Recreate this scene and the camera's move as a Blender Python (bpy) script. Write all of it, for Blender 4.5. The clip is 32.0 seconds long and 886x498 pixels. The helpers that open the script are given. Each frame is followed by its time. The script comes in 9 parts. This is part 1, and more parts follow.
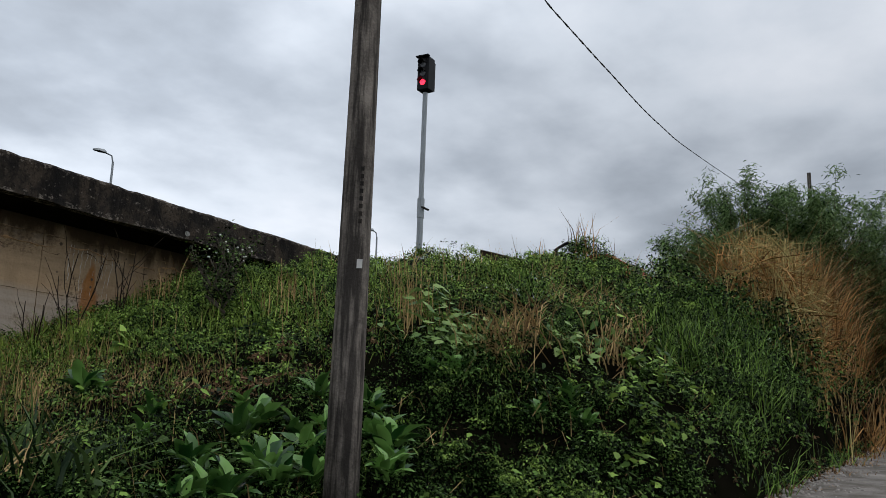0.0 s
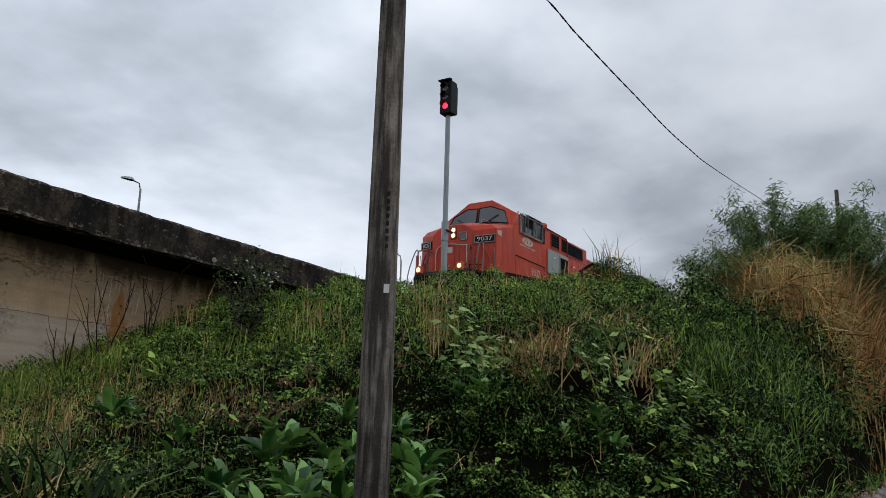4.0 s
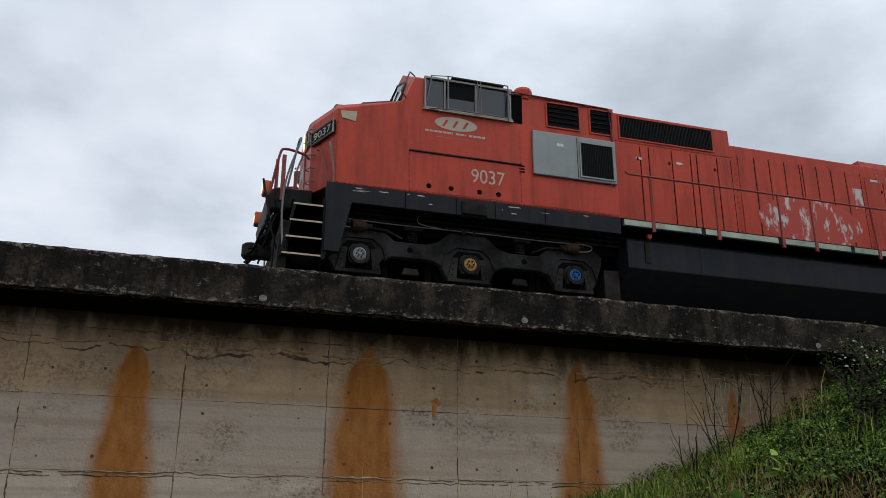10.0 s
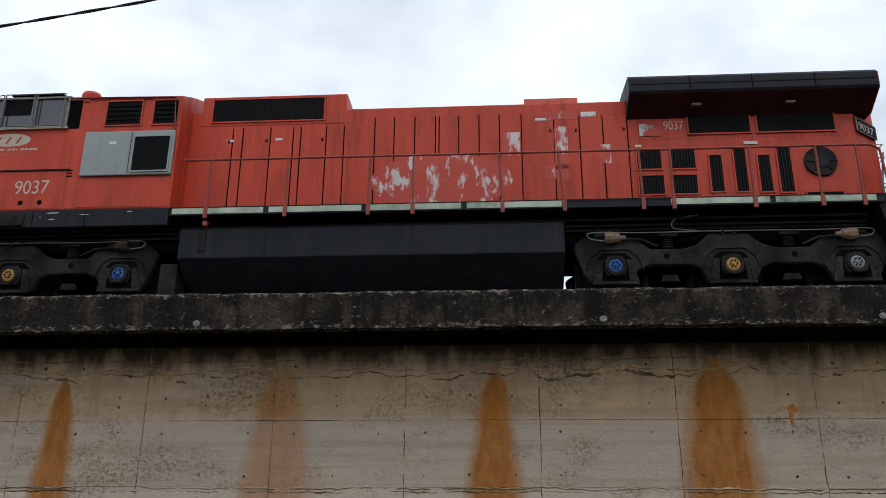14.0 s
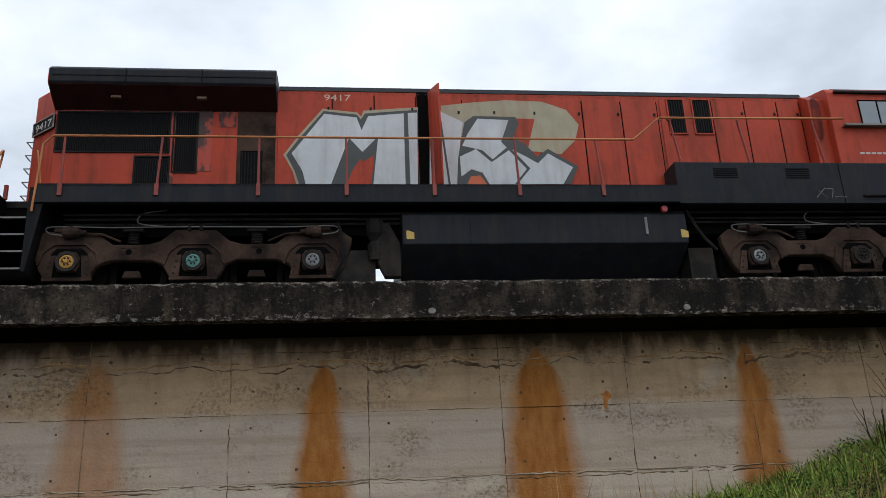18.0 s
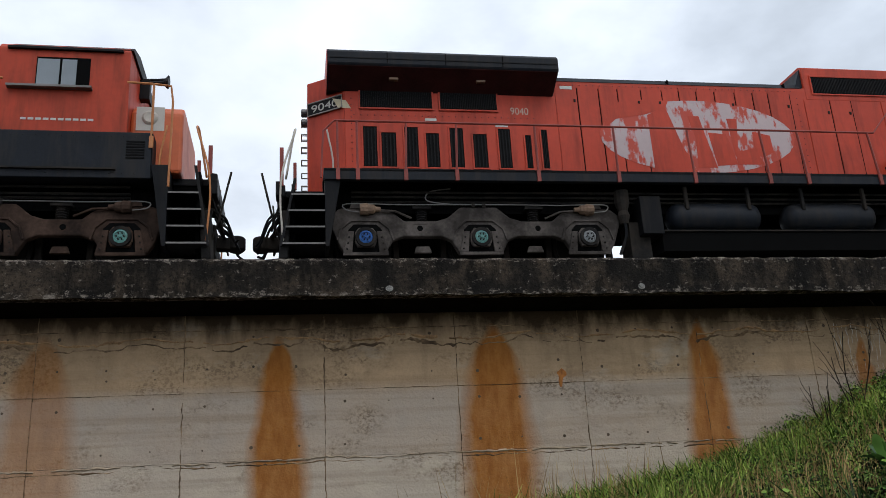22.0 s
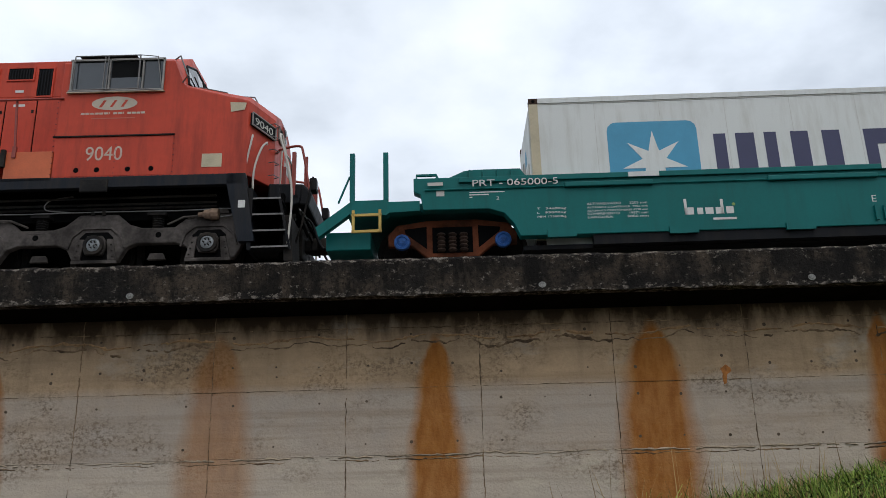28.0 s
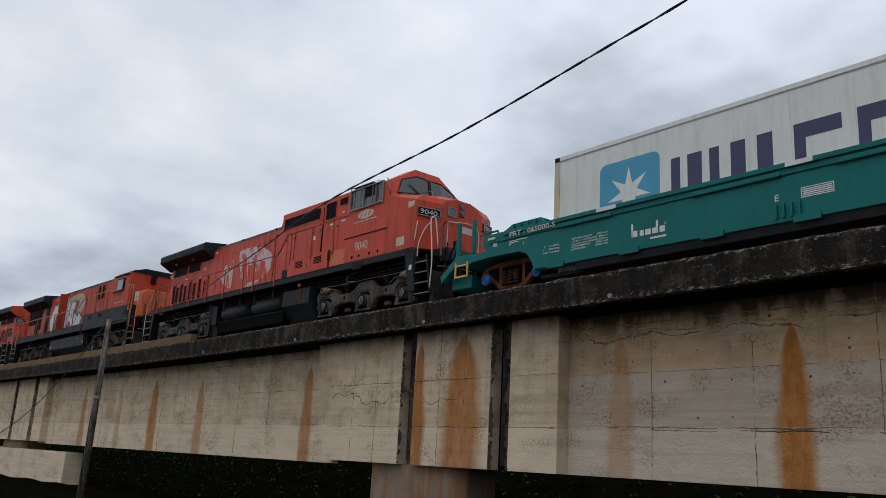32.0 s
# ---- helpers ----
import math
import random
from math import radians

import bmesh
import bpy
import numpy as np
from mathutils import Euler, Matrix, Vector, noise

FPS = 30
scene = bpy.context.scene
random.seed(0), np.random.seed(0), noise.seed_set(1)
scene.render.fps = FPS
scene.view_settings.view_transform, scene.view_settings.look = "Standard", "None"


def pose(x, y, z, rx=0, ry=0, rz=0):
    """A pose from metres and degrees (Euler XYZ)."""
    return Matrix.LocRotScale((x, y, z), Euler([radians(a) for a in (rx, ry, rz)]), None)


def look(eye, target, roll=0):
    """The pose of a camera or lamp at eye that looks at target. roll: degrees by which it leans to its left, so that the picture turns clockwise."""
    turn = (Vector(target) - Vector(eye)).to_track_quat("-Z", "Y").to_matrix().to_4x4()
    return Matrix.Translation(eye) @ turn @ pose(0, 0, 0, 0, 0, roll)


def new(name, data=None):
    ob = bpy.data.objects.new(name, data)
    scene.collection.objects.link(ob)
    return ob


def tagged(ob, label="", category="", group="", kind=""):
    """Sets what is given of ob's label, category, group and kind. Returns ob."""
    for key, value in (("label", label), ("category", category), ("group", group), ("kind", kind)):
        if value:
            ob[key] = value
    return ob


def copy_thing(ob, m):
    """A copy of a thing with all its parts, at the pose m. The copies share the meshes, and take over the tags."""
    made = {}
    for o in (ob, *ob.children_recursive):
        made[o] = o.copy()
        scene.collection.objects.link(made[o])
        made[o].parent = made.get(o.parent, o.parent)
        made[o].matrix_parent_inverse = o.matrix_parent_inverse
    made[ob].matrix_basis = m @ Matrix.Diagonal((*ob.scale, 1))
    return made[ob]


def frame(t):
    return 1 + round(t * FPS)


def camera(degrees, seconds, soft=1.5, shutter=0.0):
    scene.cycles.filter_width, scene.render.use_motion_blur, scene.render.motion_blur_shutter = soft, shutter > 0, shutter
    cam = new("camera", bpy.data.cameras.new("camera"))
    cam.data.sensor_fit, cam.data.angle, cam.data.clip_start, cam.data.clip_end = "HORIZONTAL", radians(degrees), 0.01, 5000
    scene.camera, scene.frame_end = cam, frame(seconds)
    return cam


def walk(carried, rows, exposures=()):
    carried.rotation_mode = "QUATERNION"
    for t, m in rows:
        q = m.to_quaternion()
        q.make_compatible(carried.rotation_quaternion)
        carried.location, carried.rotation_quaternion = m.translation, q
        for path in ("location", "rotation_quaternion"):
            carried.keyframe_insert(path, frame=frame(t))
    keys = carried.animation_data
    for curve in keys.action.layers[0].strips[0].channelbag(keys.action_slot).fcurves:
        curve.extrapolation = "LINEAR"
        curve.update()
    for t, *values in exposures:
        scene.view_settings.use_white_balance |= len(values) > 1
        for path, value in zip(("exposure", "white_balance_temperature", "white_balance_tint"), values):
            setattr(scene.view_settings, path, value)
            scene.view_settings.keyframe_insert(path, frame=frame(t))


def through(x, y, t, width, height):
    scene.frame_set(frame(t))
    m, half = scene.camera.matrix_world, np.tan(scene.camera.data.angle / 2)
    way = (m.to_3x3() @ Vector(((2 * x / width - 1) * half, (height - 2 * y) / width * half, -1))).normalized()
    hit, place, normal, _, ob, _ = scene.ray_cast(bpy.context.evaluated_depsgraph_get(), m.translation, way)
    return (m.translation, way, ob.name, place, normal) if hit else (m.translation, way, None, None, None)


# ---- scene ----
cam = camera(55.66, 32.0, 0.65)
PATH = [
    (0, (0.339, 0.548, 1.484), (8.841, 5.397, 3.533), 1.94),
    (0.5, (0.338, 0.551, 1.481), (8.850, 5.389, 3.514), 1.92),
    (1, (0.337, 0.547, 1.480), (8.849, 5.386, 3.512), 1.84),
    (1.5, (0.345, 0.557, 1.483), (8.857, 5.396, 3.516), 1.75),
    (2, (0.334, 0.550, 1.485), (8.823, 5.416, 3.550), 1.75),
    (2.5, (0.338, 0.556, 1.484), (8.797, 5.443, 3.620), 1.73),
    (3, (0.339, 0.560, 1.481), (8.756, 5.501, 3.658), 1.76),
    (3.5, (0.333, 0.558, 1.489), (8.704, 5.544, 3.739), 1.63),
    (5.5, (0.298, 0.586, 1.502), (8.254, 6.125, 3.953), 1.76),
    (6, (0.306, 0.582, 1.518), (8.090, 6.337, 4.025), 1.89),
    (6.5, (0.294, 0.579, 1.519), (7.888, 6.556, 4.088), 1.96),
    (7, (0.297, 0.593, 1.519), (7.586, 6.901, 4.176), 2.01),
    (7.5, (0.286, 0.612, 1.515), (7.066, 7.433, 4.256), 1.78),
    (8, (0.267, 0.612, 1.518), (6.562, 7.856, 4.326), 1.89),
    (8.5, (0.276, 0.582, 1.520), (5.933, 8.263, 4.520), 1.11),
    (9, (0.347, 0.509, 1.522), (5.264, 8.609, 4.718), 0.50),
    (9.5, (0.350, 0.418, 1.527), (4.580, 8.883, 4.762), 0.55),
    (10, (0.249, 0.243, 1.524), (3.170, 9.238, 4.774), 0.19),
    (10.5, (0.209, 0.095, 1.519), (2.422, 9.236, 4.917), 0.67),
    (11, (0.094, 0.006, 1.533), (1.416, 9.319, 4.928), 0.58),
    (11.5, (0.013, -0.145, 1.523), (0.744, 9.283, 4.776), 0.83),
    (12, (-0.058, -0.231, 1.519), (-0.500, 9.199, 4.817), 1.14),
    (12.5, (-0.143, -0.270, 1.501), (-1.084, 9.098, 4.871), 1.61),
    (13, (-0.180, -0.290, 1.529), (-1.083, 9.094, 4.865), 1.18),
    (13.5, (-0.208, -0.304, 1.501), (-1.027, 9.074, 4.873), 0.87),
    (15.5, (-0.111, -0.256, 1.478), (-0.293, 9.178, 4.788), -1.03),
    (16, (-0.109, -0.272, 1.475), (-0.196, 9.156, 4.807), -0.97),
    (16.5, (-0.129, -0.234, 1.478), (0.334, 9.185, 4.805), -1.53),
    (17, (-0.116, -0.228, 1.483), (0.644, 9.167, 4.822), -2.08),
    (17.5, (-0.124, -0.242, 1.481), (0.837, 9.143, 4.797), -2.37),
    (18, (-0.129, -0.241, 1.491), (1.172, 9.128, 4.737), -2.88),
    (18.5, (-0.127, -0.241, 1.488), (1.287, 9.140, 4.651), -2.69),
    (19, (-0.143, -0.217, 1.490), (1.296, 9.173, 4.614), -2.55),
    (19.5, (-0.147, -0.197, 1.489), (1.470, 9.178, 4.570), -3.00),
    (20, (-0.174, -0.184, 1.490), (1.503, 9.196, 4.524), -3.24),
    (20.5, (-0.170, -0.191, 1.492), (1.570, 9.188, 4.493), -3.31),
    (21, (-0.153, -0.184, 1.486), (1.621, 9.190, 4.482), -3.35),
    (21.5, (-0.162, -0.193, 1.492), (1.611, 9.187, 4.471), -3.35),
    (22, (-0.182, -0.178, 1.485), (1.658, 9.187, 4.471), -3.40),
    (22.5, (-0.179, -0.191, 1.485), (1.555, 9.176, 4.526), -3.21),
    (23, (-0.137, -0.171, 1.469), (1.466, 9.197, 4.578), -3.09),
    (23.5, (-0.168, -0.175, 1.475), (1.495, 9.178, 4.597), -3.31),
    (24, (-0.196, -0.180, 1.482), (1.635, 9.159, 4.553), -3.44),
    (24.5, (-0.185, -0.189, 1.484), (1.656, 9.164, 4.505), -3.48),
    (25, (-0.127, -0.189, 1.486), (1.606, 9.189, 4.495), -3.45),
    (25.5, (-0.106, -0.207, 1.482), (1.558, 9.192, 4.463), -3.30),
    (26, (-0.113, -0.197, 1.483), (1.398, 9.230, 4.459), -3.18),
    (26.5, (-0.095, -0.230, 1.476), (1.156, 9.241, 4.431), -2.89),
    (28.5, (-0.082, -0.199, 1.483), (-1.592, 9.204, 4.532), 0.04),
    (29, (-0.172, -0.185, 1.482), (-3.660, 8.694, 4.452), 2.08),
    (29.5, (-0.199, -0.217, 1.499), (-4.701, 8.232, 4.388), 2.78),
    (30, (-0.206, -0.210, 1.567), (-5.211, 7.998, 4.321), 2.84),
    (30.5, (-0.238, -0.280, 1.589), (-6.084, 7.375, 4.276), 2.86),
    (31, (-0.242, -0.293, 1.601), (-6.869, 6.724, 4.217), 3.06),
    (31.5, (-0.254, -0.344, 1.600), (-7.503, 6.081, 4.085), 3.14),
    (32, (-0.267, -0.310, 1.527), (-7.803, 5.789, 3.978), 3.22),
]
EXPOSURES = [(0, -0.03), (7, -0.03), (8, -0.05), (9, -0.14), (10, -0.07), (11, -0.1), (12, 0.17), (13, 0.27), (16, 0.21), (18, 0.27), (20, 0.27), (23, 0.27), (26, 0.28), (29, 0.15), (30, 0.2), (31, 0.05), (32, -0.08)]
walk(cam, [(t, look(eye, target, roll)) for t, eye, target, roll in PATH], EXPOSURES)

# ---------------------------------------------------------------- light and sky
SUN_EL, SUN_ROT = radians(55), radians(200)


def make_world():
    w = bpy.data.worlds.new("overcast_sky")
    scene.world = w
    w.use_nodes = True
    nt = w.node_tree
    nt.nodes.clear()
    N = nt.nodes.new
    out, bg = N("ShaderNodeOutputWorld"), N("ShaderNodeBackground")
    tc, sep = N("ShaderNodeTexCoord"), N("ShaderNodeSeparateXYZ")
    nt.links.new(tc.outputs["Generated"], sep.inputs[0])
    # cloud deck: the direction is laid onto a high plane
    add = N("ShaderNodeMath")
    add.operation, add.inputs[1].default_value = "ADD", 0.22
    mx = N("ShaderNodeMath")
    mx.operation, mx.inputs[1].default_value = "MAXIMUM", 0.0
    nt.links.new(sep.outputs[2], mx.inputs[0])
    nt.links.new(mx.outputs[0], add.inputs[0])
    dx, dy = N("ShaderNodeMath"), N("ShaderNodeMath")
    dx.operation = dy.operation = "DIVIDE"
    nt.links.new(sep.outputs[0], dx.inputs[0])
    nt.links.new(sep.outputs[1], dy.inputs[0])
    nt.links.new(add.outputs[0], dx.inputs[1])
    nt.links.new(add.outputs[0], dy.inputs[1])
    comb = N("ShaderNodeCombineXYZ")
    nt.links.new(dx.outputs[0], comb.inputs[0])
    nt.links.new(dy.outputs[0], comb.inputs[1])
    big, fine = N("ShaderNodeTexNoise"), N("ShaderNodeTexNoise")
    big.inputs["Scale"].default_value, big.inputs["Detail"].default_value, big.inputs["Roughness"].default_value = 1.15, 4, 0.5
    fine.inputs["Scale"].default_value, fine.inputs["Detail"].default_value, fine.inputs["Roughness"].default_value = 3.4, 5, 0.55
    big.inputs["Distortion"].default_value = 0.35
    for n in (big, fine):
        nt.links.new(comb.outputs[0], n.inputs["Vector"])
    mix = N("ShaderNodeMath")
    mix.operation, mix.inputs[1].default_value = "MULTIPLY", 0.28
    nt.links.new(fine.outputs[0], mix.inputs[0])
    mm = N("ShaderNodeMath")
    mm.operation, mm.inputs[1].default_value = "MULTIPLY_ADD", 0.72
    nt.links.new(big.outputs[0], mm.inputs[0])
    nt.links.new(mix.outputs[0], mm.inputs[2])
    ramp = N("ShaderNodeValToRGB")
    e = ramp.color_ramp.elements
    e[0].position, e[0].color = 0.30, (0.34, 0.38, 0.438, 1)
    e[1].position, e[1].color = 0.66, (1.01, 1.06, 1.15, 1)
    for pos, c in ((0.41, (0.525, 0.585, 0.672, 1)), (0.52, (0.77, 0.84, 0.94, 1))):
        k = e.new(pos)
        k.color = c
    nt.links.new(mm.outputs[0], ramp.inputs[0])
    # the clear sky above the deck tints it slightly
    sky = N("ShaderNodeTexSky")
    sky.sky_type, sky.sun_disc, sky.sun_elevation, sky.sun_rotation = "NISHITA", False, SUN_EL, SUN_ROT
    skys = N("ShaderNodeVectorMath")
    skys.operation, skys.inputs[3].default_value = "SCALE", 0.06
    nt.links.new(sky.outputs[0], skys.inputs[0])
    blend = N("ShaderNodeMixRGB")
    blend.inputs[0].default_value = 0.06
    nt.links.new(ramp.outputs[0], blend.inputs[1])
    nt.links.new(skys.outputs[0], blend.inputs[2])
    # the overcast is brighter to the north-west and heavier along the valley to the east
    pos = N("ShaderNodeMapRange")
    pos.inputs[1].default_value, pos.inputs[2].default_value = -1.0, 1.0
    nt.links.new(sep.outputs[0], pos.inputs[0])
    lean = N("ShaderNodeValToRGB")
    le = lean.color_ramp.elements
    le[0].position, le[0].color = 0.08, (0.80, 0.80, 0.80, 1)
    le[1].position, le[1].color = 0.98, (0.62, 0.62, 0.62, 1)
    for q, v in ((0.24, 0.98), (0.34, 0.90), (0.46, 0.86), (0.62, 0.94), (0.80, 1.0), (0.90, 0.84)):
        k = le.new(q)
        k.color = (v, v, v, 1)
    nt.links.new(pos.outputs[0], lean.inputs[0])
    tone = N("ShaderNodeMixRGB")
    tone.blend_type, tone.inputs[0].default_value = "MULTIPLY", 1.0
    nt.links.new(blend.outputs[0], tone.inputs[1])
    nt.links.new(lean.outputs[0], tone.inputs[2])
    nt.links.new(tone.outputs[0], bg.inputs[0])
    bg.inputs[1].default_value = 1.14
    nt.links.new(bg.outputs[0], out.inputs[0])


make_world()
sun = new("sun", bpy.data.lights.new("sun", "SUN"))
sun.data.energy, sun.data.angle, sun.data.color = 0.6, radians(40), (1.0, 0.97, 0.93)
sun.rotation_euler = (radians(35), 0, radians(20))


# ---------------------------------------------------------------- materials
MATS = {}


def mat(name, base, rough=0.6, metal=0.0, vary=0.25, scale=3.0, grain=40.0, bump=0.15, dirt=None, dirt_amount=0.0, streak=False, random_tone=0.0,
        spec=0.5, glow=None, glow_power=0.0, edge=(0.48, 0.75)):
    """A surface with tone variation at two scales, fine relief, and dirt in patches or in runs down the face."""
    m = bpy.data.materials.new(name)
    MATS[name] = m
    m.use_nodes = True
    nt = m.node_tree
    b = nt.nodes["Principled BSDF"]
    N, L = nt.nodes.new, nt.links.new
    b.inputs["Roughness"].default_value, b.inputs["Metallic"].default_value = rough, metal
    b.inputs["Specular IOR Level"].default_value = spec
    geo = N("ShaderNodeTexCoord")
    n1, n2 = N("ShaderNodeTexNoise"), N("ShaderNodeTexNoise")
    for n, s, dt in ((n1, scale, 4), (n2, grain, 3)):
        n.inputs["Scale"].default_value, n.inputs["Detail"].default_value = s, dt
        L(geo.outputs["Object"], n.inputs["Vector"])
    mixv = N("ShaderNodeMath")
    mixv.operation, mixv.inputs[1].default_value = "MULTIPLY_ADD", 0.35
    half = N("ShaderNodeMath")
    half.operation, half.inputs[1].default_value = "MULTIPLY", 0.65
    L(n1.outputs[0], half.inputs[0])
    L(n2.outputs[0], mixv.inputs[0])
    L(half.outputs[0], mixv.inputs[2])
    mr = N("ShaderNodeMapRange")
    mr.inputs[1].default_value, mr.inputs[2].default_value = 0.3, 0.7
    mr.inputs[3].default_value, mr.inputs[4].default_value = 1 - vary, 1 + vary
    L(mixv.outputs[0], mr.inputs[0])
    val = mr.outputs[0]
    if random_tone:
        oi = N("ShaderNodeObjectInfo")
        r2 = N("ShaderNodeMapRange")
        r2.inputs[3].default_value, r2.inputs[4].default_value = 1 - random_tone, 1 + random_tone
        L(oi.outputs["Random"], r2.inputs[0])
        mu = N("ShaderNodeMath")
        mu.operation = "MULTIPLY"
        L(val, mu.inputs[0])
        L(r2.outputs[0], mu.inputs[1])
        val = mu.outputs[0]
    vm = N("ShaderNodeVectorMath")
    vm.operation, vm.inputs[0].default_value = "SCALE", base
    L(val, vm.inputs[3])
    col = vm.outputs[0]
    if dirt:
        n3 = N("ShaderNodeTexNoise")
        n3.inputs["Scale"].default_value, n3.inputs["Detail"].default_value, n3.inputs["Roughness"].default_value = 1.0, 6, 0.65
        mp = N("ShaderNodeMapping")
        mp.inputs["Scale"].default_value = (5 * streak, 5 * streak, 0.7 * math.sqrt(streak)) if streak else (1.6, 1.6, 1.6)
        L(geo.outputs["Object"], mp.inputs[0])
        L(mp.outputs[0], n3.inputs["Vector"])
        d = N("ShaderNodeMapRange")
        d.inputs[1].default_value, d.inputs[2].default_value = edge
        d.inputs[4].default_value = dirt_amount
        L(n3.outputs[0], d.inputs[0])
        mc = N("ShaderNodeMixRGB")
        mc.inputs[2].default_value = (*dirt, 1)
        L(d.outputs[0], mc.inputs[0])
        L(col, mc.inputs[1])
        col = mc.outputs[0]
        rr = N("ShaderNodeMapRange")
        rr.inputs[3].default_value, rr.inputs[4].default_value = rough, min(1, rough + 0.3)
        L(d.outputs[0], rr.inputs[0])
        L(rr.outputs[0], b.inputs["Roughness"])
    L(col, b.inputs["Base Color"])
    if bump:
        bp = N("ShaderNodeBump")
        bp.inputs["Strength"].default_value, bp.inputs["Distance"].default_value = bump, 0.02
        L(mixv.outputs[0], bp.inputs["Height"])
        L(bp.outputs[0], b.inputs["Normal"])
    if glow:
        b.inputs["Emission Color"].default_value, b.inputs["Emission Strength"].default_value = (*glow, 1), glow_power
    return m


def leafy(name, c1, c2, rough=0.5, through=0.2, gloss=0.22, by_object=False, skew=1.0):
    """Foliage: tone varies from leaf to leaf and over the slope, with some light let through."""
    m = bpy.data.materials.new(name)
    MATS[name] = m
    m.use_nodes = True
    nt = m.node_tree
    b = nt.nodes["Principled BSDF"]
    N, L = nt.nodes.new, nt.links.new
    g, tc, n = N("ShaderNodeNewGeometry"), N("ShaderNodeTexCoord"), N("ShaderNodeTexNoise")
    n.inputs["Scale"].default_value, n.inputs["Detail"].default_value = 1.9, 4
    L(tc.outputs["Object"], n.inputs["Vector"])
    a = N("ShaderNodeMath")
    a.operation = "ADD"
    L(g.outputs["Random Per Island"], a.inputs[0])
    L(n.outputs[0], a.inputs[1])
    r = N("ShaderNodeMapRange")
    r.inputs[1].default_value, r.inputs[2].default_value = 0.5, 1.35
    L(a.outputs[0], r.inputs[0])
    if by_object:
        oi = N("ShaderNodeObjectInfo")
        L(oi.outputs["Random"], a.inputs[0])
    pw = N("ShaderNodeMath")
    pw.operation, pw.inputs[1].default_value = "POWER", skew
    L(r.outputs[0], pw.inputs[0])
    mc = N("ShaderNodeMixRGB")
    mc.inputs[1].default_value, mc.inputs[2].default_value = (*c1, 1), (*c2, 1)
    L(pw.outputs[0], mc.inputs[0])
    L(mc.outputs[0], b.inputs["Base Color"])
    b.inputs["Roughness"].default_value = rough
    b.inputs["Specular IOR Level"].default_value = gloss
    if through:
        tr, mixs, out = N("ShaderNodeBsdfTranslucent"), N("ShaderNodeMixShader"), nt.nodes["Material Output"]
        mixs.inputs[0].default_value = through
        L(mc.outputs[0], tr.inputs[0])
        L(b.outputs[0], mixs.inputs[1])
        L(tr.outputs[0], mixs.inputs[2])
        L(mixs.outputs[0], out.inputs[0])
    return m


RED = mat("red_paint", (0.51, 0.052, 0.021), 0.45, vary=0.14, scale=0.8, grain=9, bump=0.04, dirt=(0.11, 0.02, 0.013), dirt_amount=0.45, streak=True, spec=0.3, edge=(0.46, 0.70))
RED_B = mat("faded_red_paint", (0.43, 0.048, 0.018), 0.55, vary=0.18, scale=0.8, grain=9, bump=0.04, dirt=(0.11, 0.035, 0.02), dirt_amount=0.6, streak=True, spec=0.3, edge=(0.46, 0.70))
RED_DARK = mat("dark_red_paint", (0.16, 0.014, 0.012), 0.55, vary=0.2, bump=0.05)
ORANGE = mat("orange_paint", (0.55, 0.11, 0.03), 0.5, vary=0.15, bump=0.05, dirt=(0.2, 0.06, 0.03), dirt_amount=0.4)
BLACK = mat("black_paint", (0.0065, 0.007, 0.0085), 0.5, vary=0.35, scale=2, bump=0.05, dirt=(0.030, 0.025, 0.021), dirt_amount=0.55, streak=True, spec=0.12, edge=(0.46, 0.68))
SLATE = mat("slate_paint", (0.012, 0.0145, 0.0195), 0.5, vary=0.3, scale=2, bump=0.05, dirt=(0.038, 0.033, 0.028), dirt_amount=0.55, streak=True, spec=0.14, edge=(0.46, 0.68))
GRIME = mat("grimy_steel", (0.014, 0.013, 0.0125), 0.75, 0.0, vary=0.5, scale=4, bump=0.3, dirt=(0.055, 0.045, 0.036), dirt_amount=0.55, spec=0.12, edge=(0.44, 0.60))
BOGIE_GREY = mat("dusty_bogie_casting", (0.098, 0.084, 0.075), 0.8, vary=0.45, scale=3, grain=22, bump=0.35, dirt=(0.022, 0.019, 0.017), dirt_amount=0.75, spec=0.15, edge=(0.44, 0.60))
BOGIE_DARK = mat("oily_bogie_casting", (0.032, 0.030, 0.029), 0.75, vary=0.45, scale=3, grain=22, bump=0.35, dirt=(0.007, 0.0065, 0.006), dirt_amount=0.7, spec=0.15, edge=(0.44, 0.60))
WHEEL = mat("grimy_wheel_steel", (0.016, 0.014, 0.012), 0.7, vary=0.4, bump=0.15, spec=0.15)
SOFFIT = mat("darker_red_soffit", (0.050, 0.014, 0.013), 0.8, vary=0.4, scale=2, bump=0.1, dirt=(0.012, 0.010, 0.010), dirt_amount=0.7, spec=0.1)
FADED = mat("faded_emblem_paint", (0.47, 0.40, 0.31), 0.6, vary=0.15, scale=4, bump=0.0, dirt=(0.42, 0.10, 0.05), dirt_amount=0.25)
NUMBER = mat("cream_number_paint", (0.52, 0.40, 0.31), 0.6, vary=0.15, scale=5, bump=0.0, dirt=(0.42, 0.09, 0.05), dirt_amount=0.4)
BROWN_STEEL = mat("rust_brown_steel", (0.065, 0.040, 0.029), 0.8, vary=0.4, scale=3, grain=22, bump=0.35, dirt=(0.013, 0.010, 0.009), dirt_amount=0.75, spec=0.12, edge=(0.44, 0.60))
# near-black that stands for the shade in gaps, openings and recesses
DARK = mat("dark_void_shade", (0.004, 0.004, 0.004), 0.9, vary=0.2, bump=0.0, spec=0.05)
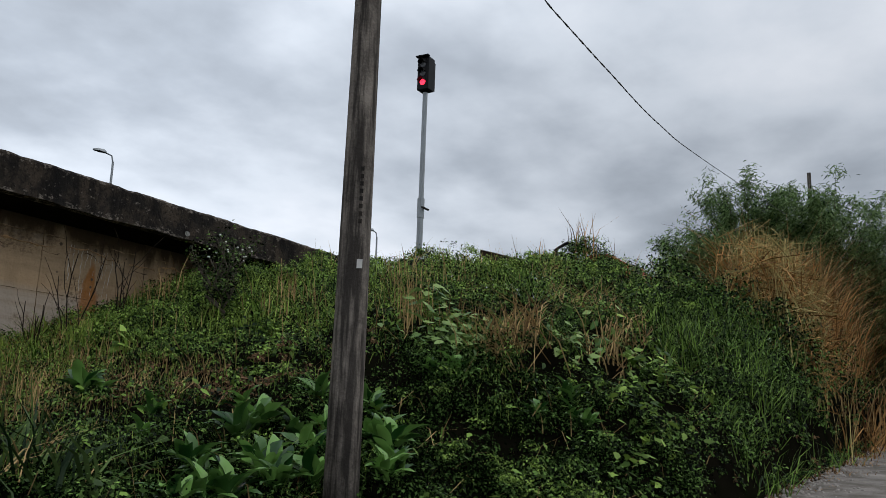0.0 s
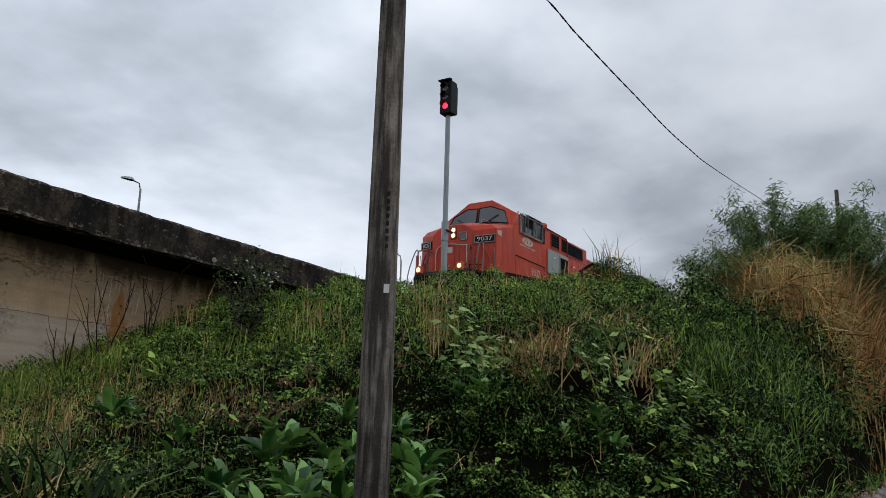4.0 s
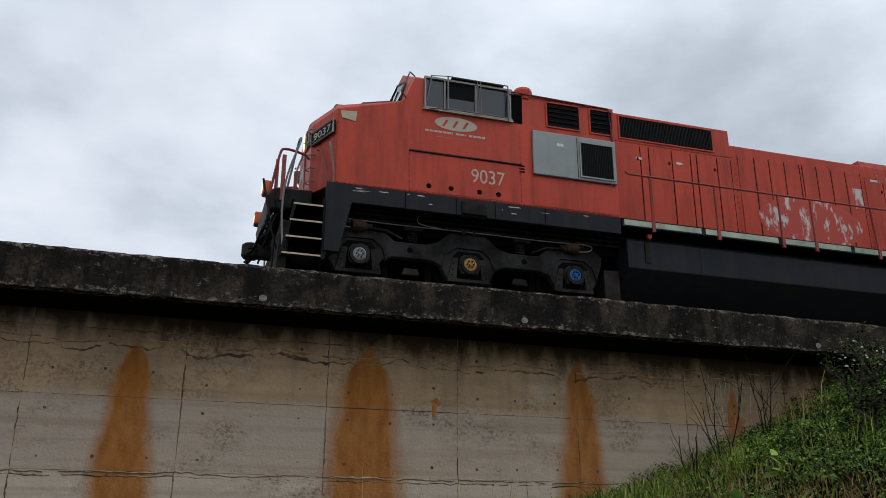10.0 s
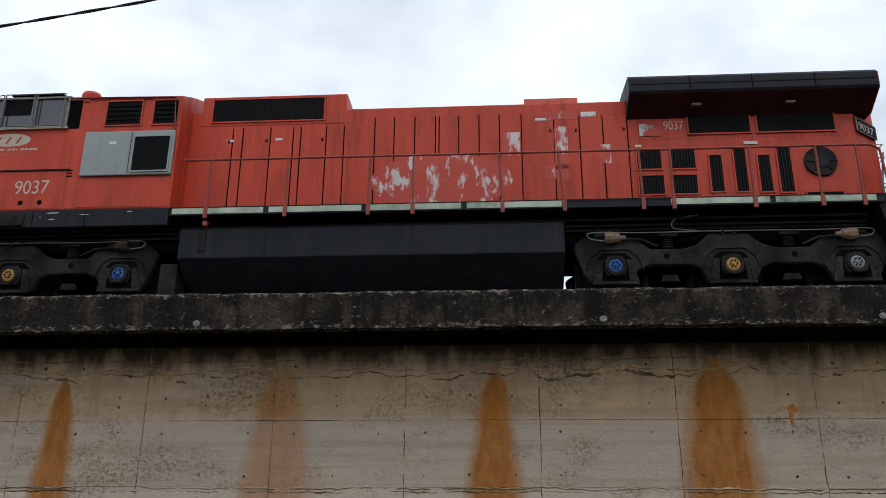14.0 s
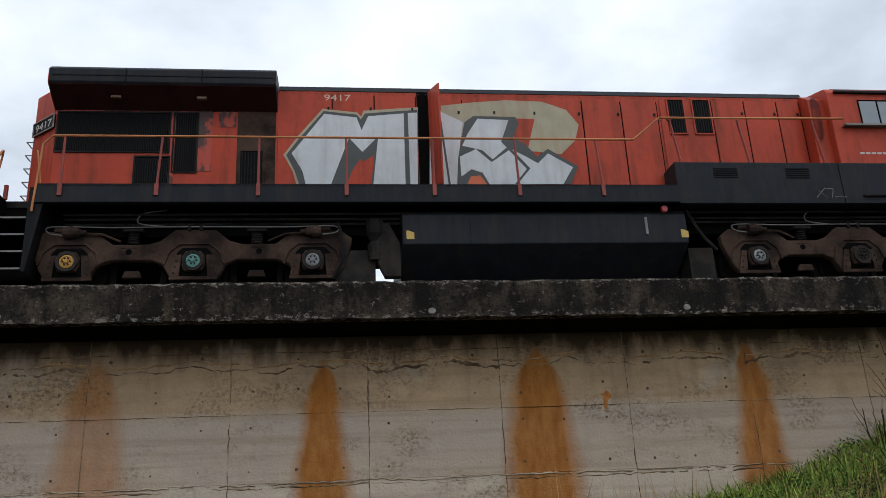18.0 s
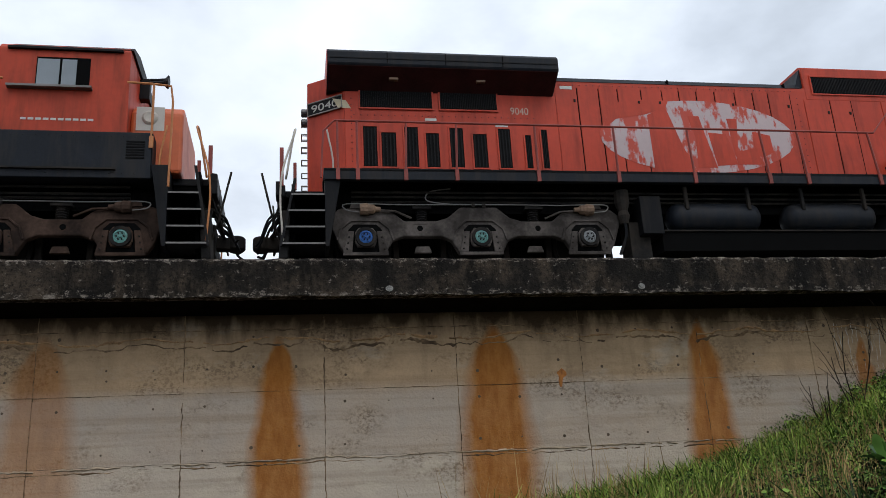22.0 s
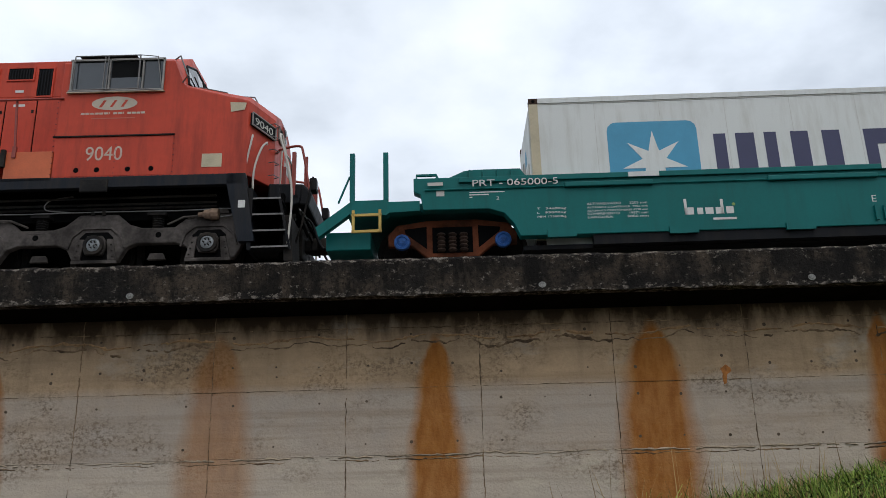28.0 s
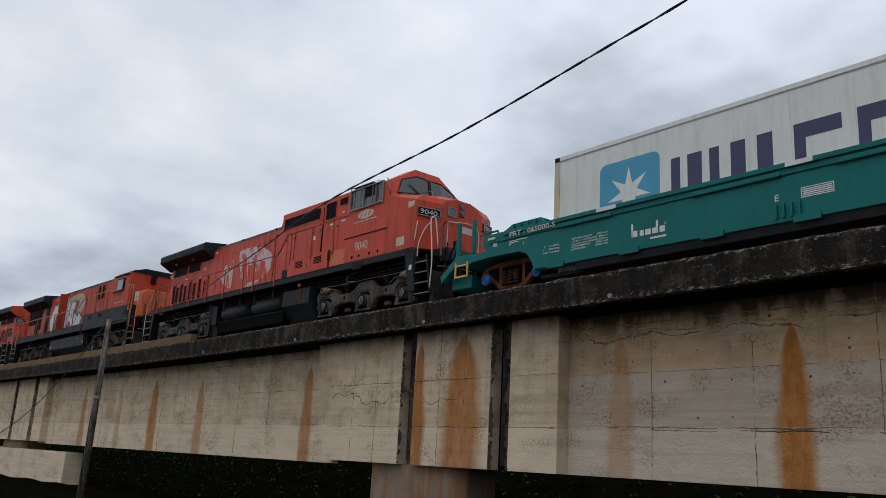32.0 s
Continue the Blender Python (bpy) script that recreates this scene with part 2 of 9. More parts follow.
GRILLE = mat("grille_black", (0.006, 0.006, 0.006), 0.8, vary=0.2, bump=0.0, spec=0.1)
STEEL = mat("bare_steel", (0.30, 0.30, 0.30), 0.35, 0.8, vary=0.2, bump=0.05)
RAILSTEEL = mat("rail_steel", (0.18, 0.15, 0.13), 0.5, 0.6, vary=0.3, bump=0.1)
GLASS = mat("dark_window_glass", (0.03, 0.035, 0.04), 0.06, vary=0.1, bump=0.0, spec=0.8)
PALE_GLASS = mat("sliding_pane_glass", (0.22, 0.25, 0.27), 0.12, vary=0.1, bump=0.0, spec=0.8)
ALU = mat("grey_window_frame", (0.27, 0.25, 0.225), 0.5, 0.3, vary=0.2, bump=0.05)
GREYBOX = mat("pale_grey_enamel", (0.27, 0.295, 0.285), 0.5, vary=0.1, bump=0.03, dirt=(0.2, 0.18, 0.15), dirt_amount=0.4, streak=True)
WHITE = mat("white_paint", (0.62, 0.61, 0.57), 0.55, vary=0.1, bump=0.03, dirt=(0.35, 0.25, 0.2), dirt_amount=0.4)
GREY_TEXT = mat("pale_grey_lettering", (0.50, 0.47, 0.42), 0.6, vary=0.12, bump=0.0)
STRIPE = mat("faded_green_white_stripe", (0.42, 0.47, 0.36), 0.6, vary=0.3, scale=2.5, bump=0.05, dirt=(0.03, 0.10, 0.06), dirt_amount=0.8)
YELLOW = mat("worn_yellow_paint", (0.50, 0.33, 0.07), 0.55, vary=0.2, bump=0.05)
RAIL_ORANGE = mat("orange_handrail_paint", (0.46, 0.17, 0.05), 0.55, vary=0.25, bump=0.05)
RAIL_RED = mat("dull_red_handrail_paint", (0.24, 0.035, 0.022), 0.55, vary=0.3, bump=0.05)
RAIL_GREY = mat("grimy_handrail_steel", (0.16, 0.15, 0.14), 0.5, 0.2, vary=0.3, bump=0.05)
RAIL_WHITE = mat("whitish_handrail_paint", (0.48, 0.44, 0.38), 0.55, vary=0.25, bump=0.05)
TANBRASS = mat("dusty_brake_cylinder", (0.24, 0.155, 0.10), 0.7, vary=0.5, scale=9, bump=0.3, dirt=(0.08, 0.04, 0.028), dirt_amount=0.8)
HUB_GOLD = mat("yellow_hub_paint", (0.42, 0.22, 0.03), 0.45, vary=0.4, scale=12, bump=0.05)
HUB_BLUE = mat("blue_hub_paint", (0.032, 0.11, 0.33), 0.5, vary=0.5, scale=12, bump=0.1, dirt=(0.02, 0.03, 0.05), dirt_amount=0.7, spec=0.2)
HUB_GREY = mat("grey_hub_steel", (0.20, 0.21, 0.21), 0.4, 0.3, vary=0.45, scale=12, bump=0.05)
HUB_TEAL = mat("teal_hub_paint", (0.10, 0.26, 0.23), 0.45, vary=0.45, scale=12, bump=0.05)
TEAL = mat("teal_green_paint", (0.002, 0.122, 0.112), 0.45, vary=0.12, scale=1, bump=0.03, dirt=(0.012, 0.06, 0.05), dirt_amount=0.35, streak=True, spec=0.2)
RUST = mat("red_oxide_steel", (0.15, 0.045, 0.020), 0.8, vary=0.4, scale=4, bump=0.3, dirt=(0.022, 0.013, 0.009), dirt_amount=0.75, spec=0.12, edge=(0.42, 0.62))
BOX_WHITE = mat("container_off_white", (0.64, 0.64, 0.60), 0.5, vary=0.06, scale=0.7, bump=0.02, dirt=(0.36, 0.32, 0.25), dirt_amount=0.4, streak=True)
SKYBLUE = mat("container_emblem_blue", (0.045, 0.27, 0.42), 0.5, vary=0.1, bump=0.0)
NAVY = mat("container_letter_navy", (0.030, 0.030, 0.085), 0.5, vary=0.1, bump=0.0)
TAN = mat("worn_cream_post", (0.50, 0.42, 0.28), 0.6, vary=0.2, bump=0.05)
LAMP = mat("headlight_glow", (1, 0.9, 0.7), 0.3, vary=0, bump=0, glow=(1.0, 0.72, 0.32), glow_power=1.5)
LAMP_RED = mat("red_signal_glow", (0.9, 0.03, 0.05), 0.3, vary=0, bump=0, glow=(1.0, 0.02, 0.05), glow_power=3.0)
BULB_RED = mat("small_red_lens", (0.45, 0.05, 0.04), 0.3, vary=0.1, bump=0)
LENS_OFF = mat("unlit_lens", (0.07, 0.07, 0.075), 0.2, vary=0.1, bump=0)
MAST = mat("galvanised_mast", (0.27, 0.29, 0.30), 0.5, 0.3, vary=0.15, bump=0.05, dirt=(0.12, 0.12, 0.12), dirt_amount=0.4, streak=True)
POLE = mat("weathered_concrete_pole", (0.185, 0.160, 0.135), 0.9, vary=0.6, scale=4.5, grain=45, bump=0.9, dirt=(0.024, 0.021, 0.019), dirt_amount=0.85, streak=3.2, spec=0.08, edge=(0.40, 0.58))
CABLE = mat("black_cable", (0.02, 0.02, 0.022), 0.6, vary=0.2, bump=0)
BALLAST = mat("grey_ballast", (0.20, 0.18, 0.16), 0.95, vary=0.5, scale=8, grain=40, bump=0.8)
SLEEPER = mat("dark_sleeper", (0.10, 0.085, 0.07), 0.9, vary=0.3, bump=0.3)
ROADDIRT = mat("pale_gravel_road", (0.25, 0.225, 0.20), 0.95, vary=0.5, scale=1.1, grain=28, bump=1.0, dirt=(0.095, 0.080, 0.062), dirt_amount=0.8, spec=0.1, edge=(0.40, 0.62))
BARK = mat("grey_brown_bark", (0.10, 0.08, 0.06), 0.9, vary=0.4, scale=6, bump=0.5)
SOIL = mat("near_black_soil", (0.0055, 0.0050, 0.0032), 0.95, vary=0.45, scale=1.2, grain=20, bump=0.8, dirt=(0.004, 0.007, 0.002), dirt_amount=0.8, spec=0.0)
PIERCON = mat("pier_concrete", (0.22, 0.17, 0.125), 0.9, vary=0.3, scale=1.2, bump=0.3, dirt=(0.24, 0.095, 0.03), dirt_amount=0.7, streak=True, spec=0.1, edge=(0.44, 0.64))
TWIG = mat("dark_bare_twig", (0.030, 0.022, 0.017), 0.9, vary=0.3, bump=0.2, spec=0.05)
LEAF_DARK = leafy("creeper_leaf_green", (0.0016, 0.0045, 0.0012), (0.150, 0.260, 0.062), 0.6, 0.07, 0.05, skew=3.8)
# darkened copy of the creeper green: shade among the leaves, in the colour
LEAF_SHADED = leafy("shaded_leaf_green", (0.0012, 0.003, 0.0009), (0.066, 0.120, 0.032), 0.7, 0.03, 0.0, skew=5.0)
LEAF_FRESH = leafy("fresh_leaf_green", (0.026, 0.065, 0.006), (0.36, 0.52, 0.105), 0.5, 0.22, 0.12, skew=1.8)
LEAF_MID = leafy("weed_leaf_green", (0.006, 0.022, 0.003), (0.25, 0.40, 0.075), 0.5, 0.18, 0.12, skew=2.3)
LEAF_PALE = leafy("pale_leaf_green", (0.06, 0.15, 0.035), (0.30, 0.42, 0.13), 0.5, 0.2, 0.25)
LEAF_DOCK = leafy("broad_leaf_green", (0.012, 0.055, 0.010), (0.20, 0.38, 0.085), 0.36, 0.2, 0.35, True, 1.3)
LEAF_STRAP = leafy("strap_leaf_green", (0.006, 0.018, 0.005), (0.12, 0.19, 0.055), 0.5, 0.10, 0.10, skew=2.2)
GRASS = leafy("grass_blade_green", (0.030, 0.072, 0.006), (0.36, 0.48, 0.095), 0.5, 0.25, 0.12, skew=1.7)
STRAW = leafy("dry_stalk_straw", (0.15, 0.085, 0.034), (0.55, 0.38, 0.17), 0.7, 0.15, 0.1)
OLIVE_STRAW = leafy("olive_reed_straw", (0.13, 0.10, 0.032), (0.52, 0.42, 0.17), 0.7, 0.15, 0.1)
RUSSET = leafy("russet_dry_grass", (0.085, 0.035, 0.010), (0.60, 0.33, 0.12), 0.7, 0.15, 0.1, skew=1.25)
TREE_LEAF = leafy("tree_leaf_green", (0.016, 0.045, 0.012), (0.22, 0.34, 0.12), through=0.35)
DEAD = leafy("brown_dead_leaf", (0.04, 0.022, 0.012), (0.24, 0.14, 0.075), 0.8, 0.1, 0.1)


def concrete(name, base, dark, stains=(), top_dark=None, runs_amount=0.4, lifts=(), crust=None):
    """Board-marked concrete with mottling, hairline runs and rust stains that run down from leaks: each stain is (x, top, width, strength)."""
    m = bpy.data.materials.new(name)
    MATS[name] = m
    m.use_nodes = True
    nt = m.node_tree
    b = nt.nodes["Principled BSDF"]
    N, L = nt.nodes.new, nt.links.new
    b.inputs["Roughness"].default_value = 0.9
    b.inputs["Specular IOR Level"].default_value = 0.15
    g, sep = N("ShaderNodeNewGeometry"), N("ShaderNodeSeparateXYZ")
    L(g.outputs["Position"], sep.inputs[0])

    def math_(op, a, c, d=None):
        n = N("ShaderNodeMath")
        n.operation = op
        for i, v in enumerate((a, c) if d is None else (a, c, d)):
            if isinstance(v, (int, float)):
                n.inputs[i].default_value = v
            else:
                L(v, n.inputs[i])
        return n.outputs[0]

    def noise_(scale, detail, sx=1, sy=1, sz=1, rough=0.6):
        mp, n = N("ShaderNodeMapping"), N("ShaderNodeTexNoise")
        mp.inputs["Scale"].default_value = (sx, sy, sz)
        L(g.outputs["Position"], mp.inputs[0])
        L(mp.outputs[0], n.inputs["Vector"])
        n.inputs["Scale"].default_value, n.inputs["Detail"].default_value, n.inputs["Roughness"].default_value = scale, detail, rough
        return n.outputs[0]

    def mixc(f, a, c):
        n = N("ShaderNodeMixRGB")
        for i, v in enumerate((f, a, c)):
            if isinstance(v, tuple):
                n.inputs[i].default_value = (*v, 1)
            elif isinstance(v, (int, float)):
                n.inputs[i].default_value = v
            else:
                L(v, n.inputs[i])
        return n.outputs[0]

    def ranged(v, a, c, d=0.0, e=1.0):
        n = N("ShaderNodeMapRange")
        L(v, n.inputs[0])
        for i, q in enumerate((a, c, d, e)):
            n.inputs[i + 1].default_value = q
        return n.outputs[0]

    mott, fine, runs = noise_(0.55, 5), noise_(22, 4), noise_(1.0, 6, 3.2, 3.2, 0.22)
    col = mixc(ranged(mott, 0.35, 0.7), base, dark)
    col = mixc(ranged(fine, 0.40, 0.75, 0.0, 0.4), col, tuple(c * 0.6 for c in base))
    blotch = noise_(2.2, 6, 1, 1, 1.6)
    col = mixc(ranged(blotch, 0.50, 0.68, 0.0, 0.4), col, tuple(c * 0.62 for c in dark))
    col = mixc(ranged(runs, 0.52, 0.78, 0.0, runs_amount), col, tuple(c * 0.4 for c in dark))
    wobble = math_("MULTIPLY_ADD", noise_(0.8, 4), 0.16, math_("ADD", sep.outputs[2], -0.08))
    for z_at, tone, soft in lifts:
        # each pour below this height has its own tone
        col = mixc(math_("MULTIPLY", ranged(wobble, z_at - soft, z_at + soft, 1.0, 0.0), ranged(mott, 0.3, 0.7, 0.55, 0.9)), col, tone)
    if lifts:
        comb_ = noise_(14, 5, 1, 1, 1.3, 0.75)
        patch = math_("MULTIPLY", ranged(noise_(0.75, 5, 1, 1, 1.8), 0.50, 0.62), ranged(comb_, 0.46, 0.60))
        col = mixc(math_("MULTIPLY", patch, 0.75), col, (0.115, 0.078, 0.048))
        sand = noise_(0.9, 6, 0.8, 0.8, 1.5, 0.7)
        col = mixc(ranged(sand, 0.55, 0.66, 0.0, 0.5), col, (0.50, 0.42, 0.33))
        board = noise_(1.0, 4, 0.25, 0.25, 9.0, 0.6)
        col = mixc(ranged(board, 0.48, 0.72, 0.0, 0.35), col, tuple(c * 0.55 for c in dark))
        tan_ = noise_(0.55, 4, 1, 1, 1.4)
        col = mixc(math_("MULTIPLY", ranged(tan_, 0.48, 0.68, 0.0, 0.5), ranged(wobble, 3.35, 3.6, 0.3, 1.0)), col, (0.46, 0.31, 0.18))
        scuff = math_("MULTIPLY", ranged(noise_(1.6, 5, 1, 1, 2.5), 0.54, 0.62), ranged(sep.outputs[2], 2.25, 2.55, 1.0, 0.0))
        col = mixc(math_("MULTIPLY", scuff, 0.6), col, (0.55, 0.47, 0.36))
    if crust:
        z0, z1 = crust
        drip = noise_(1.0, 6, 3.2, 3.2, 0.9, 0.7)
        brown = noise_(1.4, 6, 1, 1, 1.2, 0.65)
        pit = noise_(17, 5, 1, 1, 1, 0.75)
        col = mixc(ranged(brown, 0.46, 0.66, 0.0, 0.85), col, (0.078, 0.058, 0.040))
        col = mixc(ranged(drip, 0.46, 0.60, 0.0, 0.85), col, (0.0055, 0.0046, 0.0042))
        col = mixc(ranged(pit, 0.50, 0.62, 0.0, 0.75), col, (0.004, 0.0036, 0.0034))
        # bare chips: along both rims, and few between them
        rims = math_("MAXIMUM", ranged(sep.outputs[2], z1 - 0.12, z1 - 0.03, 0.0, 1.0), ranged(sep.outputs[2], z0 + 0.02, z0 + 0.14, 1.0, 0.0))
        chip = math_("ADD", noise_(9, 6, 1, 1, 1.6, 0.8), math_("MULTIPLY", rims, 0.09))
        col = mixc(ranged(chip, 0.60, 0.68, 0.0, 0.85), col, (0.24, 0.205, 0.170))
    # dark head of the face: wavy stain and the deck's shade in one colour
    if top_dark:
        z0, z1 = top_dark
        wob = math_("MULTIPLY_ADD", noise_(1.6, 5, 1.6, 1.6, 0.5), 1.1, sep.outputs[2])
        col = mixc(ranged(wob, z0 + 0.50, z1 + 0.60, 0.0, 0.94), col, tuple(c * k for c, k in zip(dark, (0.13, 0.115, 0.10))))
    wig = math_("MULTIPLY_ADD", noise_(1.3, 4), 0.3, -0.15)
    rough_edge = noise_(6, 5, 1, 1, 0.35)
    for x, top, width, strength in stains:
        down = ranged(sep.outputs[2], top - 1.9, top, 1.0, 0.0)
        half = math_("MULTIPLY_ADD", math_("POWER", down, 0.7), width * 0.36, width * 0.25)
        off = math_("ABSOLUTE", math_("SUBTRACT", math_("ADD", sep.outputs[0], wig), x), 0.0)
        edge = math_("DIVIDE", off, half)
        face = ranged(edge, 0.62, 1.15, 1.0, 0.0)
        cap = ranged(math_("ADD", sep.outputs[2], math_("MULTIPLY", math_("MULTIPLY", edge, edge), 0.50)), top + 0.0, top + 0.20, 1.0, 0.0)
        f = math_("MULTIPLY", math_("MULTIPLY", face, cap), ranged(rough_edge, 0.25, 0.6, 0.9 * strength, strength))
        core = mixc(ranged(rough_edge, 0.3, 0.7), (0.40, 0.150, 0.022), (0.25, 0.085, 0.012))
        col = mixc(f, col, core)
    L(col, b.inputs["Base Color"])
    bp = N("ShaderNodeBump")
    bp.inputs["Strength"].default_value, bp.inputs["Distance"].default_value = 0.6, 0.03
    L(math_("ADD", math_("MULTIPLY", fine, 0.8), noise_(5, 6, 1, 1, 1, 0.7)), bp.inputs["Height"])
    L(bp.outputs[0], b.inputs["Normal"])
    return m


# ---------------------------------------------------------------- mesh builders
class Geo:
    """Collects faces of one mesh."""

    def __init__(self):
        self.v, self.f = [], []

    def add(self, verts, faces):
        n = len(self.v)
        self.v += [tuple(p) for p in verts]
        self.f += [tuple(i + n for i in q) for q in faces]
        return self

    def box(self, x0, x1, y0, y1, z0, z1):
        v = [(x, y, z) for x in (x0, x1) for y in (y0, y1) for z in (z0, z1)]
        return self.add(v, [(0, 1, 3, 2), (4, 6, 7, 5), (0, 4, 5, 1), (2, 3, 7, 6), (0, 2, 6, 4), (1, 5, 7, 3)])

    def prism(self, xz, y0, y1):
        n = len(xz)
        v = [(x, y0, z) for x, z in xz] + [(x, y1, z) for x, z in xz]
        return self.add(v, [tuple(range(n)), tuple(range(2 * n - 1, n - 1, -1))] + [(i, i + n, (i + 1) % n + n, (i + 1) % n) for i in range(n)])

    def sweep_x(self, yz, x0, x1, step=3.0):
        """A long bar in short lengths, so that it can follow a curve."""
        n = max(1, int(abs(x1 - x0) / step))
        return self.loft([[(x0 + (x1 - x0) * k / n, y, z) for y, z in yz] for k in range(n + 1)])

    def prism_x(self, yz, x0, x1):
        n = len(yz)
        v = [(x0, y, z) for y, z in yz] + [(x1, y, z) for y, z in yz]
        return self.add(v, [tuple(range(n)), tuple(range(2 * n - 1, n - 1, -1))] + [(i, i + n, (i + 1) % n + n, (i + 1) % n) for i in range(n)])

    def prism_z(self, xy, z0, z1):
        n = len(xy)
        v = [(x, y, z0) for x, y in xy] + [(x, y, z1) for x, y in xy]
        return self.add(v, [tuple(range(n)), tuple(range(2 * n - 1, n - 1, -1))] + [(i, i + n, (i + 1) % n + n, (i + 1) % n) for i in range(n)])

    def loft(self, rings):
        n = len(rings[0])
        base = len(self.v)
        for r in rings:
            self.v += [tuple(p) for p in r]
        for k in range(len(rings) - 1):
            for i in range(n):
                a, c = base + k * n + i, base + k * n + (i + 1) % n
                self.f.append((a, c, c + n, a + n))
        self.f.append(tuple(base + i for i in range(n - 1, -1, -1)))
        self.f.append(tuple(base + (len(rings) - 1) * n + i for i in range(n)))
        return self

    def tube(self, pts, r, seg=6, r1=None):
        pts = [Vector(p) for p in pts]
        rings, side = [], None
        for i, p in enumerate(pts):
            d = (pts[min(i + 1, len(pts) - 1)] - pts[max(i - 1, 0)]).normalized()
            if side is None:
                side = d.cross(Vector((0, 0, 1)) if abs(d.z) < 0.9 else Vector((1, 0, 0))).normalized()
            side = (side - d * side.dot(d)).normalized()
            up = d.cross(side)
            rr = r if r1 is None else r + (r1 - r) * i / (len(pts) - 1)
            rings.append([p + (side * math.cos(a) + up * math.sin(a)) * rr for a in [2 * math.pi * k / seg for k in range(seg)]])
        return self.loft(rings)

    def lathe(self, prof, centre, axis="y", seg=16):
        """prof: (along, radius) pairs."""
        cx, cy, cz = centre
        rings = []
        for a, r in prof:
            ring = []
            for k in range(seg):
                c, s_ = r * math.cos(2 * math.pi * k / seg), r * math.sin(2 * math.pi * k / seg)
                ring.append({"y": (cx + c, cy + a, cz + s_), "x": (cx + a, cy + c, cz + s_), "z": (cx + c, cy + s_, cz + a)}[axis])
            rings.append(ring)
        return self.loft(rings)

    def both(self, yc):
        """Adds the mirror image across the plane y = yc."""
        n = len(self.v)
        self.v += [(x, 2 * yc - y, z) for x, y, z in self.v]
        self.f += [tuple(i + n for i in reversed(q)) for q in self.f]
        return self


def left_bend(x):
    """How far the bridge has curved towards the road at x."""
    return 0.0005 * max(0.0, -x - 8.0) ** 2


def track_bend(x):
    """The same for the track, which also bends away on the bank."""
    return left_bend(x) + (0.0009 * min(max(x, 0.0), 11.0) ** 2 + 0.012 * min(max(0.0, x - 11.0), 6.0)) + 0.0020 * max(0.0, min(x, 29.0) - 13.0) ** 2 + 0.03 * max(0.0, x - 29.0)


def track_drop(x):
    """How far the track has fallen below the deck, beyond the bridge."""
    return 0.018 * max(0.0, min(x, 31.0) - 17.0)


CURVE = [None]


def mesh_of(name, geo, material, smooth=False, off=(0, 0, 0)):
    me = bpy.data.meshes.new(name)
    if CURVE[0]:
        fall = track_drop if CURVE[0] is track_bend else (lambda x: 0.0)
        geo.v = [(x, y - CURVE[0](x), z - fall(x)) for x, y, z in geo.v]
    me.from_pydata([(x - off[0], y - off[1], z - off[2]) for x, y, z in geo.v], [], geo.f)
    bm = bmesh.new()
    bm.from_mesh(me)
    bmesh.ops.recalc_face_normals(bm, faces=bm.faces)
    bm.to_mesh(me)
    bm.free()
    for m in material if isinstance(material, (list, tuple)) else (material,):
        me.materials.append(m)
    if smooth:
        me.shade_smooth()
    return me


ORIGIN = {}


def part(name, geo, material, parent, label="", smooth=False, bevel=0.0, kind="", mirror=None):
    """One mesh under a thing or a part, built in the space in which the thing stands at its first place."""
    off = ORIGIN[parent.name]
    if mirror is not None:
        twin = Geo()
        twin.v, twin.f = [(x, 2 * mirror - y, z) for x, y, z in geo.v], [tuple(reversed(q)) for q in geo.f]
        part(name, twin, material, parent, label, smooth, bevel, kind)
    ob = new(name, mesh_of(name, geo, material, smooth, off))
    ORIGIN[ob.name] = off
    ob.parent = parent
    if bevel:
        bv = ob.modifiers.new("bevel", "BEVEL")
        bv.width, bv.segments, bv.limit_method = bevel, 2, "ANGLE"
    return tagged(ob, label, kind=kind)


def thing(name, at, label, category, group="", kind=""):
    ob = new(name)
    ob.location = at
    ORIGIN[ob.name] = tuple(at)
    return tagged(ob, label, category, group, kind)


def solid(name, geo, material, label, category="", group="", kind="", smooth=False, bevel=0.0, at=(0, 0, 0)):
    ob = new(name, mesh_of(name, geo, material, smooth, at))
    ob.location = at
    ORIGIN[ob.name] = tuple(at)
    if bevel:
        bv = ob.modifiers.new("bevel", "BEVEL")
        bv.width, bv.segments, bv.limit_method = bevel, 2, "ANGLE"
    return tagged(ob, label, category, group, kind)


def lettering(name, text, x, y, z, height, width, material, parent, label="", skew=0.0, facing=-1):
    """Raised flat lettering on a face that looks along -y (facing -1): x, z is its lower left corner."""
    cu = bpy.data.curves.new(name, "FONT")
    cu.body, cu.extrude, cu.shear = text, 0.003, skew
    tmp = bpy.data.objects.new(name + "_tmp", cu)
    scene.collection.objects.link(tmp)
    bpy.context.view_layer.update()
    me = bpy.data.meshes.new_from_object(tmp.evaluated_get(bpy.context.evaluated_depsgraph_get()))
    bpy.data.objects.remove(tmp)
    co = np.array([v.co[:] for v in me.vertices])
    lo, hi = co.min(0), co.max(0)
    sx, sz = width / max(1e-6, hi[0] - lo[0]), height / max(1e-6, hi[1] - lo[1])
    off = ORIGIN[parent.name]
    for v in me.vertices:
        v.co = (x + (v.co.x - lo[0]) * sx - off[0], y - v.co.z - off[1], z + (v.co.y - lo[1]) * sz - off[2])
    me.materials.clear()
    me.materials.append(material)
    ob = new(name, me)
    ob.parent = parent
    ORIGIN[ob.name] = off
    return tagged(ob, label)

